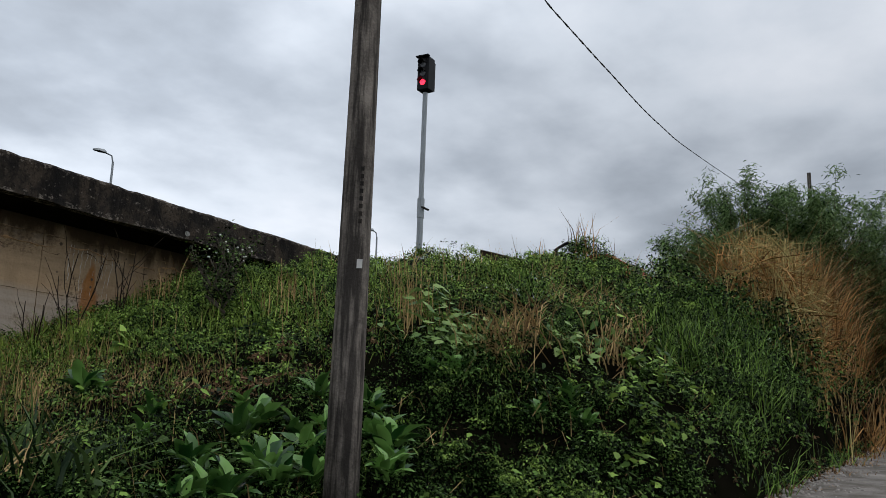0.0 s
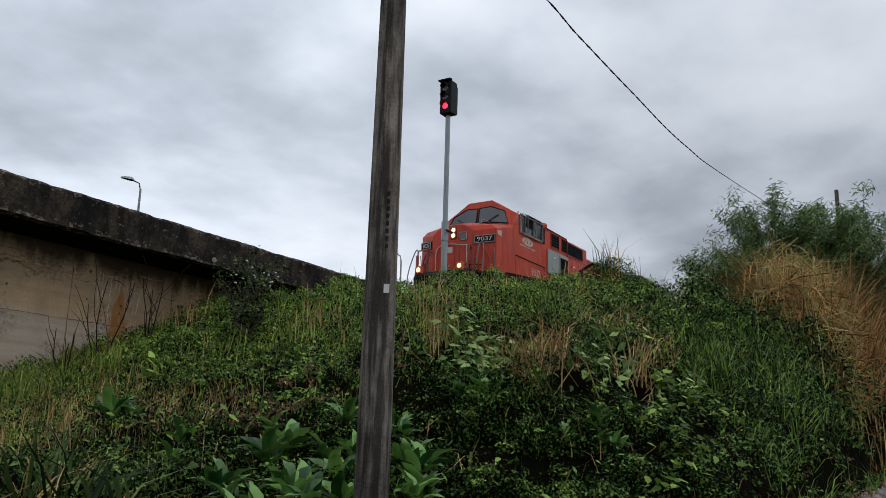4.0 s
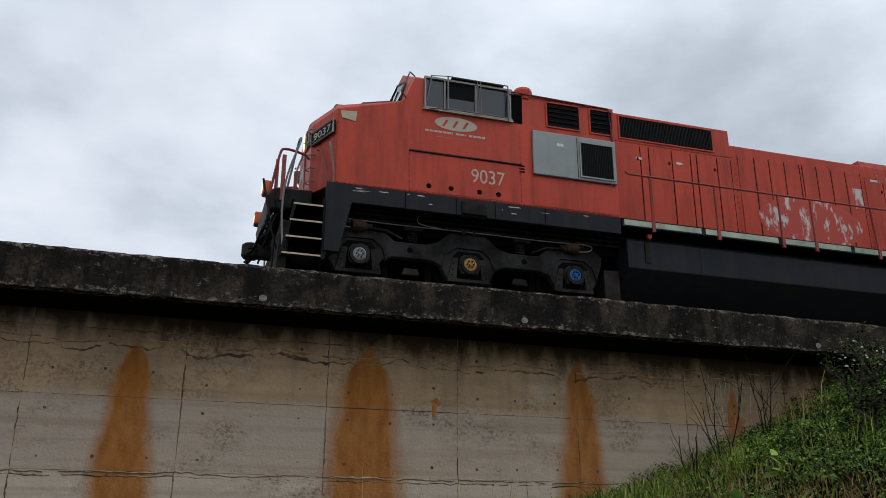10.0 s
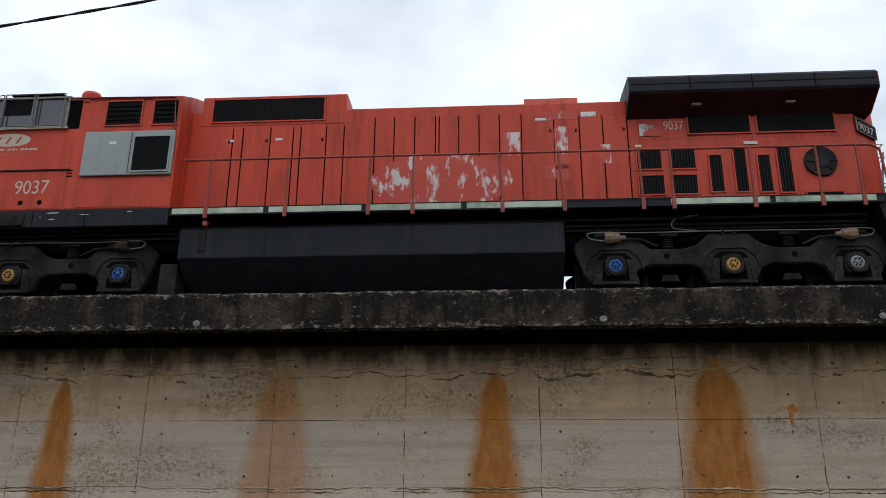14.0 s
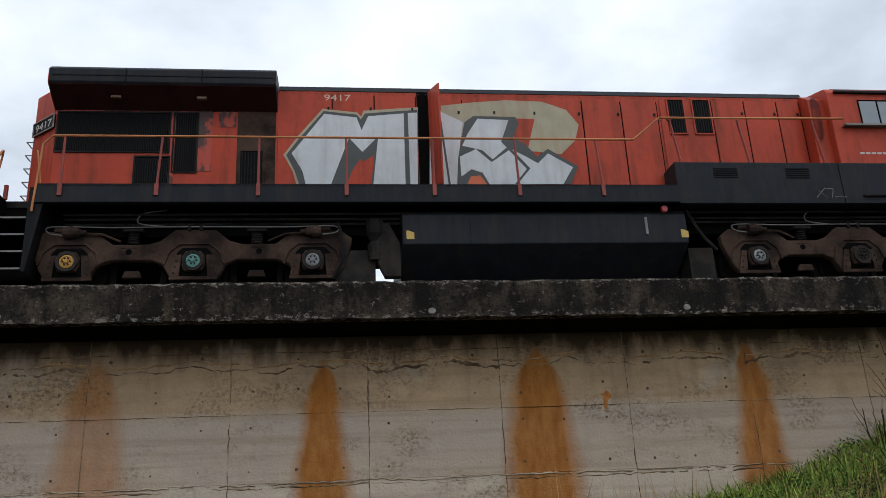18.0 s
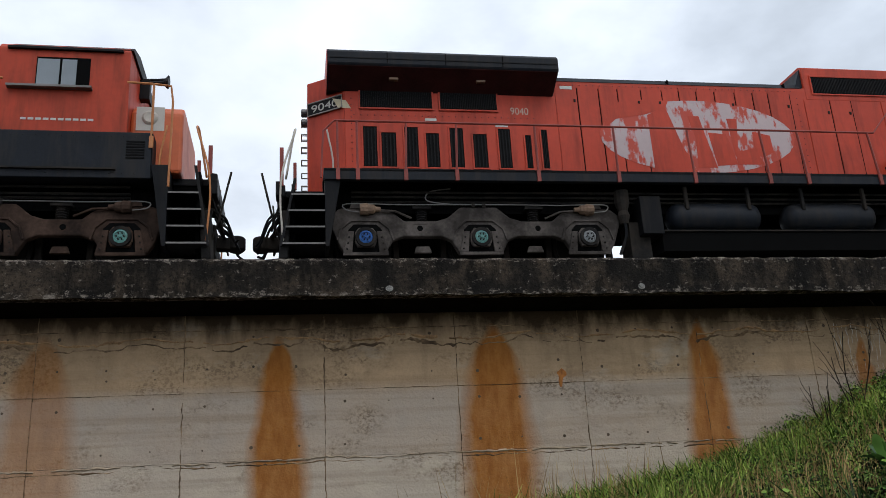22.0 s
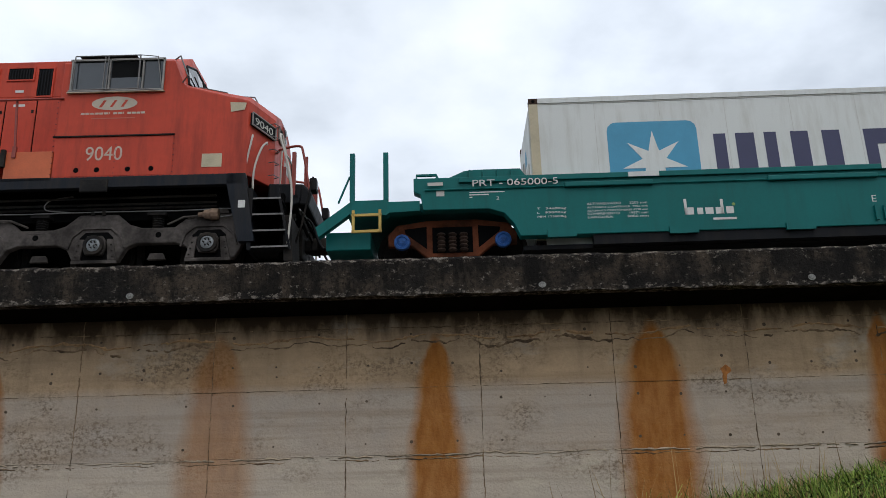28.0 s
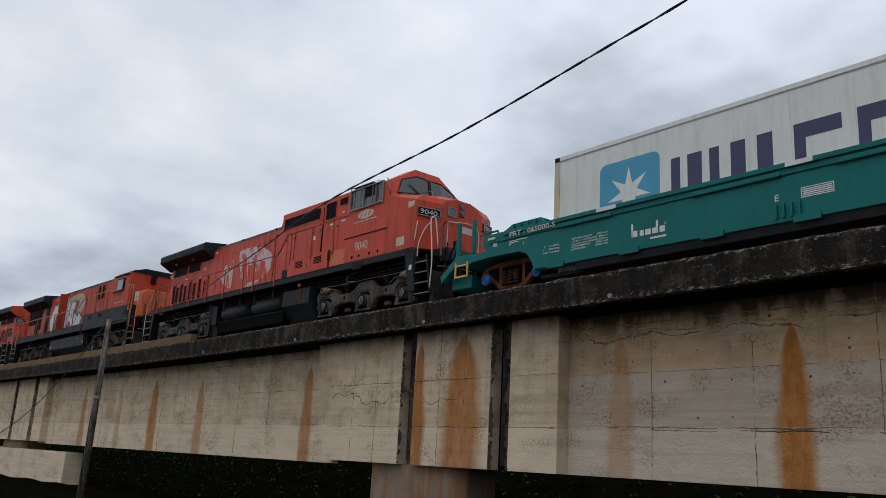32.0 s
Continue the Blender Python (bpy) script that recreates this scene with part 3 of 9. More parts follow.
# ---------------------------------------------------------------- the ground: road, bank and cutting as one sheet
CREST_X = (-300, -30, -12, -3, 2, 6.2, 8.3, 10.6, 12, 15, 19, 40, 300)
CREST_Z = (-0.6, -0.6, -0.4, 0.8, 1.15, 1.72, 2.25, 3.28, 3.92, 4.78, 5.25, 5.5, 6.5)
ROAD_X = (-300, -20, 0, 10, 25, 60, 300)
ROAD_Z = (-0.9, -0.5, 0.0, 0.3, 0.85, 2.4, 9.0)


def verge(x):
    """The edge of the road, where the plants stop."""
    return np.interp(x, (-60, 0, 10, 15.2, 22, 35.5, 42, 60), (2.6, 2.7, 2.78, 2.74, 2.56, 1.82, 1.3, 0.2))


def ground_z(x, y):
    """Height of the ground."""
    c, r = np.interp(x, CREST_X, CREST_Z), np.interp(x, ROAD_X, ROAD_Z)
    toe = np.where(x > 60, np.interp(x, (60, 300), (0.5, -5)), verge(x) + 0.3)
    up = np.clip((y - toe) / (12.0 - toe), 0, 1) ** np.interp(x, (8, 16, 22, 30), (0.55, 0.40, 0.34, 0.22))
    z = r + (c - r) * up
    # raised beyond the bridge: added dark soil stands in for the shade beneath
    far = np.clip((y - 18.5) / 6.0, 0, 1)
    return z * (1 - far) + np.interp(x, (-60, -20, 20), (2.4, 2.6, 4.0)) * far


def build_ground():
    xs = np.concatenate([np.linspace(-2500, -80, 12), np.linspace(-70, -8, 40), np.linspace(-7, 45, 150), np.linspace(48, 120, 25), np.linspace(150, 2500, 12)])
    ys = np.concatenate([np.linspace(-2500, -40, 10), np.linspace(-30, -1, 15), np.linspace(0, 14, 60), np.linspace(15, 40, 20), np.linspace(60, 2500, 12)])
    g = Geo()
    for y in ys:
        for x in xs:
            z = float(ground_z(x, y))
            if 2.6 < y < 13 and abs(x) < 80:
                z += 0.16 * noise.noise((x * 0.9, y * 0.9, 0)) + 0.07 * noise.noise((x * 2.7, y * 2.7, 3))
            g.v.append((x, y, z))
    n = len(xs)
    for j in range(len(ys) - 1):
        for i in range(n - 1):
            a = j * n + i
            g.f.append((a, a + 1, a + n + 1, a + n))
    solid("ground", g, SOIL, "near-black soil bank rising from the road", "ground", kind="structure", smooth=True)
    r = Geo()
    rx = np.concatenate([np.linspace(-60, -5, 20), np.linspace(-4, 60, 90)])
    for x in rx:
        edge = float(verge(x))
        for k, y in enumerate((-4.0, -2.4, -0.9, edge - 1.2, edge - 0.25, edge + 0.06)):
            y += 0.10 * noise.noise((x * 0.9, k, 3)) * (k > 3)
            r.v.append((x, y, float(ground_z(x, y)) + (0.03 if 0 < k < 5 else -0.02) + 0.012 * noise.noise((x, y, 5))))
    for i in range(len(rx) - 1):
        for k in range(5):
            a = i * 6 + k
            r.f.append((a, a + 1, a + 7, a + 6))
    solid("road", r, ROADDIRT, "pale gravel road climbing beside the bank", "road", kind="structure", smooth=True)


build_ground()
stones = Geo()
rnd = random.Random(31)
for i in range(900):
    sx = rnd.uniform(4, 34)
    sy = float(verge(sx)) - abs(rnd.gauss(0, 0.45)) + 0.1
    q = rnd.uniform(0.012, 0.04) * (1 + sx / 40)
    sz = float(ground_z(sx, sy)) + 0.03
    stones.loft([[(sx + r * q * math.cos(a + i), sy + r * q * math.sin(a + i) * 0.8, sz + h * q) for a in (0, 1.3, 2.4, 3.6, 5.0)] for r, h in ((0.8, -0.5), (1.0, 0.1), (0.5, 0.55))])
solid("road_stones", stones, mat("grey_gravel_stone", (0.30, 0.27, 0.24), 0.95, vary=0.5, scale=9, bump=0.4), "loose gravel stones along the road edge", "gravel", kind="stuff")

# ---------------------------------------------------------------- the railway bridge
RAW_STAINS = ((-7.37, 4.02, 0.55, 0.95), (-3.73, 4.17, 0.95, 0.55), (-0.3, 4.10, 0.68, 0.95), (3.15, 4.24, 1.0, 0.95), (6.85, 4.26, 0.72, 0.92), (9.9, 3.95, 0.45, 0.8),
          (-10.94, 4.1, 0.55, 0.4), (-15.3, 4.4, 1.1, 0.85), (-16.95, 4.3, 0.5, 0.9), (-22.7, 4.0, 0.55, 0.75), (-34.3, 4.0, 0.7, 0.85), (-30.1, 3.9, 0.6, 0.6),
          (-42.4, 4.0, 0.6, 0.7), (-38.0, 3.8, 0.5, 0.4))
STAINS = tuple((x * 1.045, 1.47 + (z - 1.47) * 1.045, w * 1.1, k) for x, z, w, k in RAW_STAINS)
# the height pair after STAINS sets the stained, shade-darkened head
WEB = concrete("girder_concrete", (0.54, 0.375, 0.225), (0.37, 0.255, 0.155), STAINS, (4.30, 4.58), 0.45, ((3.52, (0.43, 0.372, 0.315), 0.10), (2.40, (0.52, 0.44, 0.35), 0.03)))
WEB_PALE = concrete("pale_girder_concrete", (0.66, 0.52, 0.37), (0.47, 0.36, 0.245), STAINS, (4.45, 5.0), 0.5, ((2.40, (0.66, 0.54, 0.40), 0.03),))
# near-black concrete: the overhang's shade is put into the colour
HAUNCH_SHADE = mat("shaded_soffit_concrete", (0.010, 0.008, 0.007), 0.95, vary=0.5, scale=3, bump=0.5, spec=0.02)
CRUST = mat("crumbled_seam_mortar", (0.30, 0.20, 0.115), 0.95, vary=0.7, scale=5, grain=30, bump=0.8, dirt=(0.06, 0.04, 0.026), dirt_amount=0.85, spec=0.05, edge=(0.40, 0.58))
WET = mat("dark_wet_streak", (0.045, 0.034, 0.024), 0.8, vary=0.6, scale=6, bump=0.5, spec=0.15)
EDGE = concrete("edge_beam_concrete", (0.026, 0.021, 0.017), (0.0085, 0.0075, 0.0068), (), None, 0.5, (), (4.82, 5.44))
JOINT = mat("dirty_joint_concrete", (0.13, 0.10, 0.07), 0.95, vary=0.4, scale=2, bump=0.4, spec=0.05)
TIE = mat("dirty_tie_hole", (0.11, 0.08, 0.055), 0.95, vary=0.5, scale=3, bump=0.2, spec=0.05)
LIME = mat("lime_crust", (0.24, 0.23, 0.21), 0.95, vary=0.4, scale=20, bump=0.3, spec=0.05)
LICHEN = mat("lichen_concrete", (0.13, 0.075, 0.026), 0.9, vary=0.4, scale=3, bump=0.4, dirt=(0.05, 0.04, 0.03), dirt_amount=0.8)
YF, YW, YPL = 12.70, 13.65, 13.30
FX = 1.045  # the face lies this much further out than the plates of the deck edge
X0, X1 = -110.0, 17.0


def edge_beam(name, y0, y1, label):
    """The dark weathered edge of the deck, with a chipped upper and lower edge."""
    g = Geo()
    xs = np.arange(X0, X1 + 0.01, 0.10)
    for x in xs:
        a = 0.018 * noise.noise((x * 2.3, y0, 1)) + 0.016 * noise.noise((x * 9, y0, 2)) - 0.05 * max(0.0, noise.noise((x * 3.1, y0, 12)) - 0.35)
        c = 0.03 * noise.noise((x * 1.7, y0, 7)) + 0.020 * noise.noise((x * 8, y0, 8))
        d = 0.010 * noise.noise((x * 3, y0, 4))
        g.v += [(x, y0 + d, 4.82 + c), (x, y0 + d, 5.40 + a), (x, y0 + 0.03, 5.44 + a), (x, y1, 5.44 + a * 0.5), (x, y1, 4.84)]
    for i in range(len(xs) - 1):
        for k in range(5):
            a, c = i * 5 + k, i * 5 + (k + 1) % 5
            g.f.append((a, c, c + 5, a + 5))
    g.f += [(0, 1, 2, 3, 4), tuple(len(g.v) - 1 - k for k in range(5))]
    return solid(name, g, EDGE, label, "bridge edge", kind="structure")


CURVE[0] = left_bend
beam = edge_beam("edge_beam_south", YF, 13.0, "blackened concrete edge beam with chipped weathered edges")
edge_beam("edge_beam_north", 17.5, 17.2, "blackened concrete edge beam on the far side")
for bx in (-29.66, -23.22, -16.9, -10.94, -5.13, 1.44, 5.72, 11.65):
    part("drain_spout", Geo().lathe([(-0.02, 0.022), (-0.022, 0.035), (0.01, 0.045), (0.01, 0.0)], (bx, YF, 4.94), "y", 9), LIME, beam, "lime-whitened drain spout")
    part("lime_crust", Geo().add([(bx + r * math.cos(a), YF - 0.012, 4.94 + dz + r * 0.8 * math.sin(a)) for r, dz in ((0.042, 0), (0.062, -0.012)) for a in (k * math.pi / 6 for k in range(12))], [(k, (k + 1) % 12, 12 + (k + 1) % 12, 12 + k) for k in range(12)]), LIME, beam, "ragged lime crust round the spout")
part("raised_kerb", Geo().sweep_x([(12.74, 5.43), (12.74, 5.70), (12.78, 5.73), (12.96, 5.73), (12.96, 5.43)], -85, -31), LICHEN, beam, "ochre lichen-covered raised kerb")
deck = Geo().sweep_x([(12.95, 4.86), (12.95, 5.28), (17.25, 5.28), (17.25, 4.86)], X0, X1 + 12)
solid("bridge_deck", deck, EDGE, "concrete deck slab under the ballast", "bridge deck", kind="structure")
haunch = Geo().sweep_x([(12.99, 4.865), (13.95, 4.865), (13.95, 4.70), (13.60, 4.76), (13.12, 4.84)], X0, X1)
solid("deck_haunch", haunch, HAUNCH_SHADE, "haunch under the deck overhang, coloured as dark as its shade", "bridge deck", kind="structure")
CURVE[0] = track_bend
bed = Geo().sweep_x([(13.25, 5.25), (13.7, 5.46), (16.5, 5.46), (17.0, 5.25)], X0, 220)
solid("ballast", bed, BALLAST, "grey crushed stone ballast under the track", "ballast", kind="structure")
for k, ry in enumerate((14.57, 15.63)):
    prof = [(ry - 0.06, 5.50), (ry + 0.06, 5.50), (ry + 0.012, 5.53), (ry + 0.012, 5.60), (ry + 0.034, 5.61), (ry + 0.034, 5.65), (ry - 0.034, 5.65), (ry - 0.034, 5.61), (ry - 0.012, 5.60), (ry - 0.012, 5.53)]
    solid("rail", Geo().sweep_x(prof, X0, 220), RAILSTEEL, "worn steel rail on the ballast", "rail", "track rails", kind="structure")
sl = Geo()
for i in range(420):
    x = X0 + 1 + i * 0.6
    sl.box(x, x + 0.22, 14.1, 16.1, 5.42, 5.51)
solid("sleepers", sl, SLEEPER, "dark sleepers bedded in ballast", "sleepers", kind="stuff")


CURVE[0] = left_bend


def ragged(core, name, runs, material, y, proud, label):
    """Crumbled mortar along seams: runs of (points in x and z, half width); the crust swells, thins out and breaks off."""
    g = Geo()
    for r, (pts, half) in enumerate(runs):
        prev = None
        for (ax, az), (bx, bz) in zip(pts, pts[1:]):
            n = max(1, int(math.hypot(bx - ax, bz - az) / 0.045))
            dx, dz = (bx - ax), (bz - az)
            ln = math.hypot(dx, dz)
            nx, nz = -dz / ln, dx / ln
            for k in range(n + 1):
                q = k / n
                x, z = ax + dx * q, az + dz * q
                w = half * (0.62 + 0.9 * noise.noise((x * 2.3, z * 2.3, r + 0.5)) + 1.0 * noise.noise((x * 17, z * 17, r)))
                if w < half * 0.12:
                    prev = None
                    continue
                o = half * 0.9 * noise.noise((x * 9, z * 9, r + 9.5))
                i = len(g.v)
                g.v += [(x + nx * (o - w), y + 0.012, z + nz * (o - w)), (x + nx * o, y - proud * (0.6 + 0.6 * noise.noise((x * 14, z * 14, 3))), z + nz * o), (x + nx * (o + w), y + 0.012, z + nz * (o + w))]
                if prev is not None:
                    g.f += [(prev, prev + 1, i + 1, i), (prev + 1, prev + 2, i + 2, i + 1)]
                prev = i
    part(name, g, material, core, label, kind="stuff")


def girder(name, x0, x1, zb, label, web=None):
    """A deep concrete girder: a core with board panels, their joints recessed, and tie holes."""
    core = solid(name, Geo().sweep_x([(YW + 0.035, zb + 0.01), (YW + 0.035, 4.86), (YW + 0.4, 4.86), (YW + 0.4, zb + 0.01)], x0, x1), JOINT, label, "girder", kind="structure")
    rows = ((zb, 2.416), (2.422, 3.490), (3.494, 4.501), (4.505, 4.86))
    web = web or WEB
    step = 2.1233 * FX
    first = -10.2 * FX - step * 40
    cols = [max(x0, first + step * k) for k in range(80) if x0 - 2.1 < first + step * k < x1 - 0.1]
    for k, cx in enumerate(cols):
        right = min(x1, cx + step if cx > x0 else first + step * (math.floor((x0 - first) / step) + 1))
        for z0, z1 in rows:
            w = right - 0.002 - 0.001 * ((k * 5) % 3)
            d = 0.003 * ((k * 7 + int(z0 * 10)) % 3)
            g = Geo().box(cx + 0.002, w, YW + d, YW + 0.04, z0, z1)
            part("panel", g, web, core)
    holes = Geo()
    rnd = random.Random(int(x0 * 10))
    for cx in cols:
        for dx in (0.34, 1.06, 1.78):
            for z in (4.40, 3.74, 3.88, 2.6, 3.28):
                if rnd.random() < 0.6:
                    hx, hz = cx + dx + rnd.uniform(-0.03, 0.03), z + rnd.uniform(-0.02, 0.02)
                    hr = rnd.uniform(0.012, 0.030) * (1.2 if z > 4.2 else 1.0)
                    holes.lathe([(-0.003, hr), (0.004, hr * 0.7), (0.006, 0.0)], (hx, YW, hz), "y", 7)
    part("tie_holes", holes, TIE, core, "small dark tie holes", kind="stuff")
    ragged(core, "seam_crust", [([(cx, zb), (cx, 4.80)], 0.017) for cx in cols[1:]] + [([(x0, 3.492), (x1, 3.492)], 0.010), ([(x0, 4.503), (x1, 4.503)], 0.020)], CRUST, YW, 0.010, "crumbled brown mortar along the seams")
    return core


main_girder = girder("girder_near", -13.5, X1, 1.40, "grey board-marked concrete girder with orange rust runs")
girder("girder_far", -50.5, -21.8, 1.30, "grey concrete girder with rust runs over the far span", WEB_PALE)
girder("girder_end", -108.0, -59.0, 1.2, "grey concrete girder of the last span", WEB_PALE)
solid("girder_back", Geo().sweep_x([(16.4, 1.4), (16.4, 4.87), (16.8, 4.87), (16.8, 1.4)], X0, X1), WEB, "plain concrete girder on the far side", "girder", kind="structure")
rsx, rsz = 4.28 * FX, 3.62
spot = [(rsx + (0.075 + 0.03 * math.sin(3 * a_ + 1)) * math.cos(a_), rsz + (0.10 + 0.03 * math.sin(2 * a_)) * math.sin(a_) - (0.10 if 4.2 < a_ < 5.0 else 0)) for a_ in [k * math.pi / 8 for k in range(16)]]
rust_spot = Geo().prism(spot, YW - 0.003, YW + 0.01)
part("rust_patch", rust_spot, mat("rust_spot", (0.36, 0.13, 0.025), 0.9, vary=0.5, scale=9, bump=0.3), main_girder, "small round rust patch")
drip = [(x, 4.40 - 0.11 * abs(math.sin(x * 1.5 + 0.4)) + 0.05 * noise.noise((x * 2.2, 0, 0))) for x in [-12.3 + i * 0.15 for i in range(180)]]
ragged(main_girder, "lime_ridge", [(drip, 0.034)], mat("crusted_drip_line", (0.40, 0.235, 0.11), 0.9, vary=0.6, scale=5, bump=0.5, dirt=(0.16, 0.09, 0.045), dirt_amount=0.7), YW, 0.022, "crusted brown drip line under the deck")
# second ribbon below the ridge paints its shadow in crust colour
ragged(main_girder, "drip_shadow_crust", [([(x, z - 0.10 + 0.03 * math.sin(x * 7)) for x, z in drip], 0.045)], CRUST, YW, 0.006, "brown crust under the drip line, drawn as the ridge's shadow")
cold = [(x, 2.40 + 0.035 * noise.noise((x * 1.1, 1, 0))) for x in [-12.3 + i * 0.15 for i in range(180)]]
ragged(main_girder, "cold_joint", [(cold, 0.030)], mat("pale_cold_joint", (0.36, 0.28, 0.19), 0.9, vary=0.5, scale=4, bump=0.5, dirt=(0.16, 0.11, 0.07), dirt_amount=0.7), YW, 0.024, "pale rough casting joint")
ragged(main_girder, "joint_crumbs", [([(x, z - 0.055) for x, z in cold], 0.026)], CRUST, YW, 0.006, "dark crumbs below the casting joint")


rnd = random.Random(21)
lime = [([(x, 4.45 - rnd.uniform(0, 0.12)), (x + rnd.uniform(-0.03, 0.03), 4.1 - rnd.uniform(0, 0.6))], rnd.uniform(0.03, 0.07)) for x in [9.85 + 0.09 * k for k in range(11)]]
ragged(main_girder, "lime_run", lime, mat("pale_lime_wash", (0.52, 0.48, 0.41), 0.95, vary=0.4, scale=6, bump=0.3, spec=0.05), YW, 0.003, "pale lime runs over the ochre stain")


def pier(name, dx, label):
    """Bearing diaphragms over a column: three plates with dark slots between them."""
    # black core, so the slots hold their shade in the colour
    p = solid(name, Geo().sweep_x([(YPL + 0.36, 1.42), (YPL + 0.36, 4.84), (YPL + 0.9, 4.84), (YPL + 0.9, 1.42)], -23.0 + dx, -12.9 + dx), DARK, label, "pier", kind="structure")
    for a, c in ((-14.34, -12.85), (-17.90, -15.0), (-21.92, -18.47)):
        w = (c - a)
        cuts = [a, a + w * 0.36, a + w * 0.68, c] if w > 2 else [a, c]
        for q, r in zip(cuts, cuts[1:]):
            for z0, z1 in ((1.40, 2.357), (2.365, 3.514), (3.522, 4.845)):
                part("panel", Geo().box(q + 0.003 + dx, r - 0.003 + dx, YPL, YPL + 0.37, z0, z1), WEB_PALE, p)
    part("web_flare", Geo().prism([(-21.92 + dx, 1.4), (-21.92 + dx, 4.84), (-22.8 + dx, 4.84), (-22.1 + dx, 1.4)], YPL + 0.04, YPL + 0.37), WEB_PALE, p)
    for sx in (-14.67, -18.2):
        part("slot_pipe", Geo().tube([(sx + dx, YPL + 0.2, 4.8), (sx + 0.02 + dx, YPL + 0.2, 1.5)], 0.09, 8), GRIME, p, "black stained pipe in the slot")
    edges = [([(x + dx, 1.42), (x + dx, 4.82)], 0.085) for x in (-14.38, -14.94, -17.96, -18.43)]
    ragged(p, "slot_streak", edges, WET, YPL, 0.006, "dark wet streaks beside the slots")
    damp = [(-21.8 + dx + 0.2 * k, 3.12 + 0.16 * math.sin(k * 0.45) + 0.08 * math.sin(k * 1.3)) for k in range(34)]
    ragged(p, "damp_line", [([q for q in damp if not -18.5 < q[0] - dx < -17.9], 0.07)], WET, YPL, 0.004, "wavy damp line across the plates")
    ragged(p, "seam_crust", [([(x + dx, 1.42), (x + dx, 4.8)], 0.03) for x in (-16.86, -15.93, -20.68, -19.57)] + [([(a + dx, z), (c + dx, z)], 0.03) for a, c in ((-14.3, -12.9), (-17.85, -15.05), (-21.9, -18.5)) for z in (2.36, 3.518)], CRUST, YPL, 0.010, "crumbled mortar along the plate seams")
    col = Geo().prism_z([(-19.8 + dx, 13.5), (-16.5 + dx, 13.5), (-16.2 + dx, 13.8), (-16.2 + dx, 14.75), (-20.1 + dx, 14.75), (-20.1 + dx, 13.8)], -1.2, 1.40)
    part("column", col, PIERCON, p, "rust-streaked concrete column", bevel=0.04)
    return p


pier("pier_near", 0.0, "concrete bearing diaphragm with dark slots and rust runs")
pier("pier_far", -36.5, "concrete bearing diaphragm over a broad column")
solid("abutment", Geo().box(8.5, 18.0, 14.1, 16.35, -0.6, 4.85), PIERCON, "concrete abutment buried in the bank", "abutment", kind="structure")
solid("plinth_wall", Geo().box(-58.2, -45.5, 13.5, 14.4, -1.6, 0.95), WEB_PALE, "pale concrete pier base beside the road", "pier", kind="structure", bevel=0.05)


CURVE[0] = None


# ---------------------------------------------------------------- posts, signal and wires
def concrete_pole():
    x, y = 5.70, 4.42
    p = thing("utility_pole", (x, y, 0.6), "weathered tapering concrete utility pole standing in the bank", "utility pole")
    z0, z1 = 0.5, 10.2
    part("shaft", Geo().tube([(x, y, z0 + (z1 - z0) * k / 8) for k in range(9)], 0.139, 18, 0.082), POLE, p, smooth=True)
    groove = Geo()
    part("duct_strip", groove.tube([(x - 0.075, y - 0.088, 0.7), (x - 0.064, y - 0.074, 4.0), (x - 0.05, y - 0.06, 7.0)], 0.012, 5), POLE, p, "thin raised casting seam")
    d = Vector((0.3 - x, 0.5 - y, 0)).normalized()
    s_ = Vector((-d.y, d.x, 0))
    c = Vector((x, y, 0)) + d * 0.128 + s_ * 0.045
    tag = Geo().add([c + s_ * a + Vector((0, 0, z)) + d * e for e in (0, 0.004) for a, z in ((-0.022, 2.66), (0.022, 2.66), (0.022, 2.73), (-0.022, 2.73))], [(0, 1, 2, 3), (4, 5, 6, 7), (0, 1, 5, 4), (2, 3, 7, 6)])
    part("tag", tag, WHITE, p, "small white tag")
    for i in range(8):
        z = 3.02 + i * 0.062
        c2 = Vector((x, y, z)) + d * 0.1235 + s_ * 0.03
        bar = Geo().add([c2 + s_ * a + Vector((0, 0, b)) + d * e for e in (0, 0.003) for a, b in ((-0.014, 0), (0.014, 0), (0.014, 0.035), (-0.014, 0.035))], [(0, 1, 2, 3), (4, 5, 6, 7), (0, 1, 5, 4), (2, 3, 7, 6)])
        part("stencil_bar", bar, GRIME, p)
    part("crossarm", Geo().box(x - 0.9, x + 0.9, y - 0.05, y + 0.05, 9.7, 9.8), POLE, p)


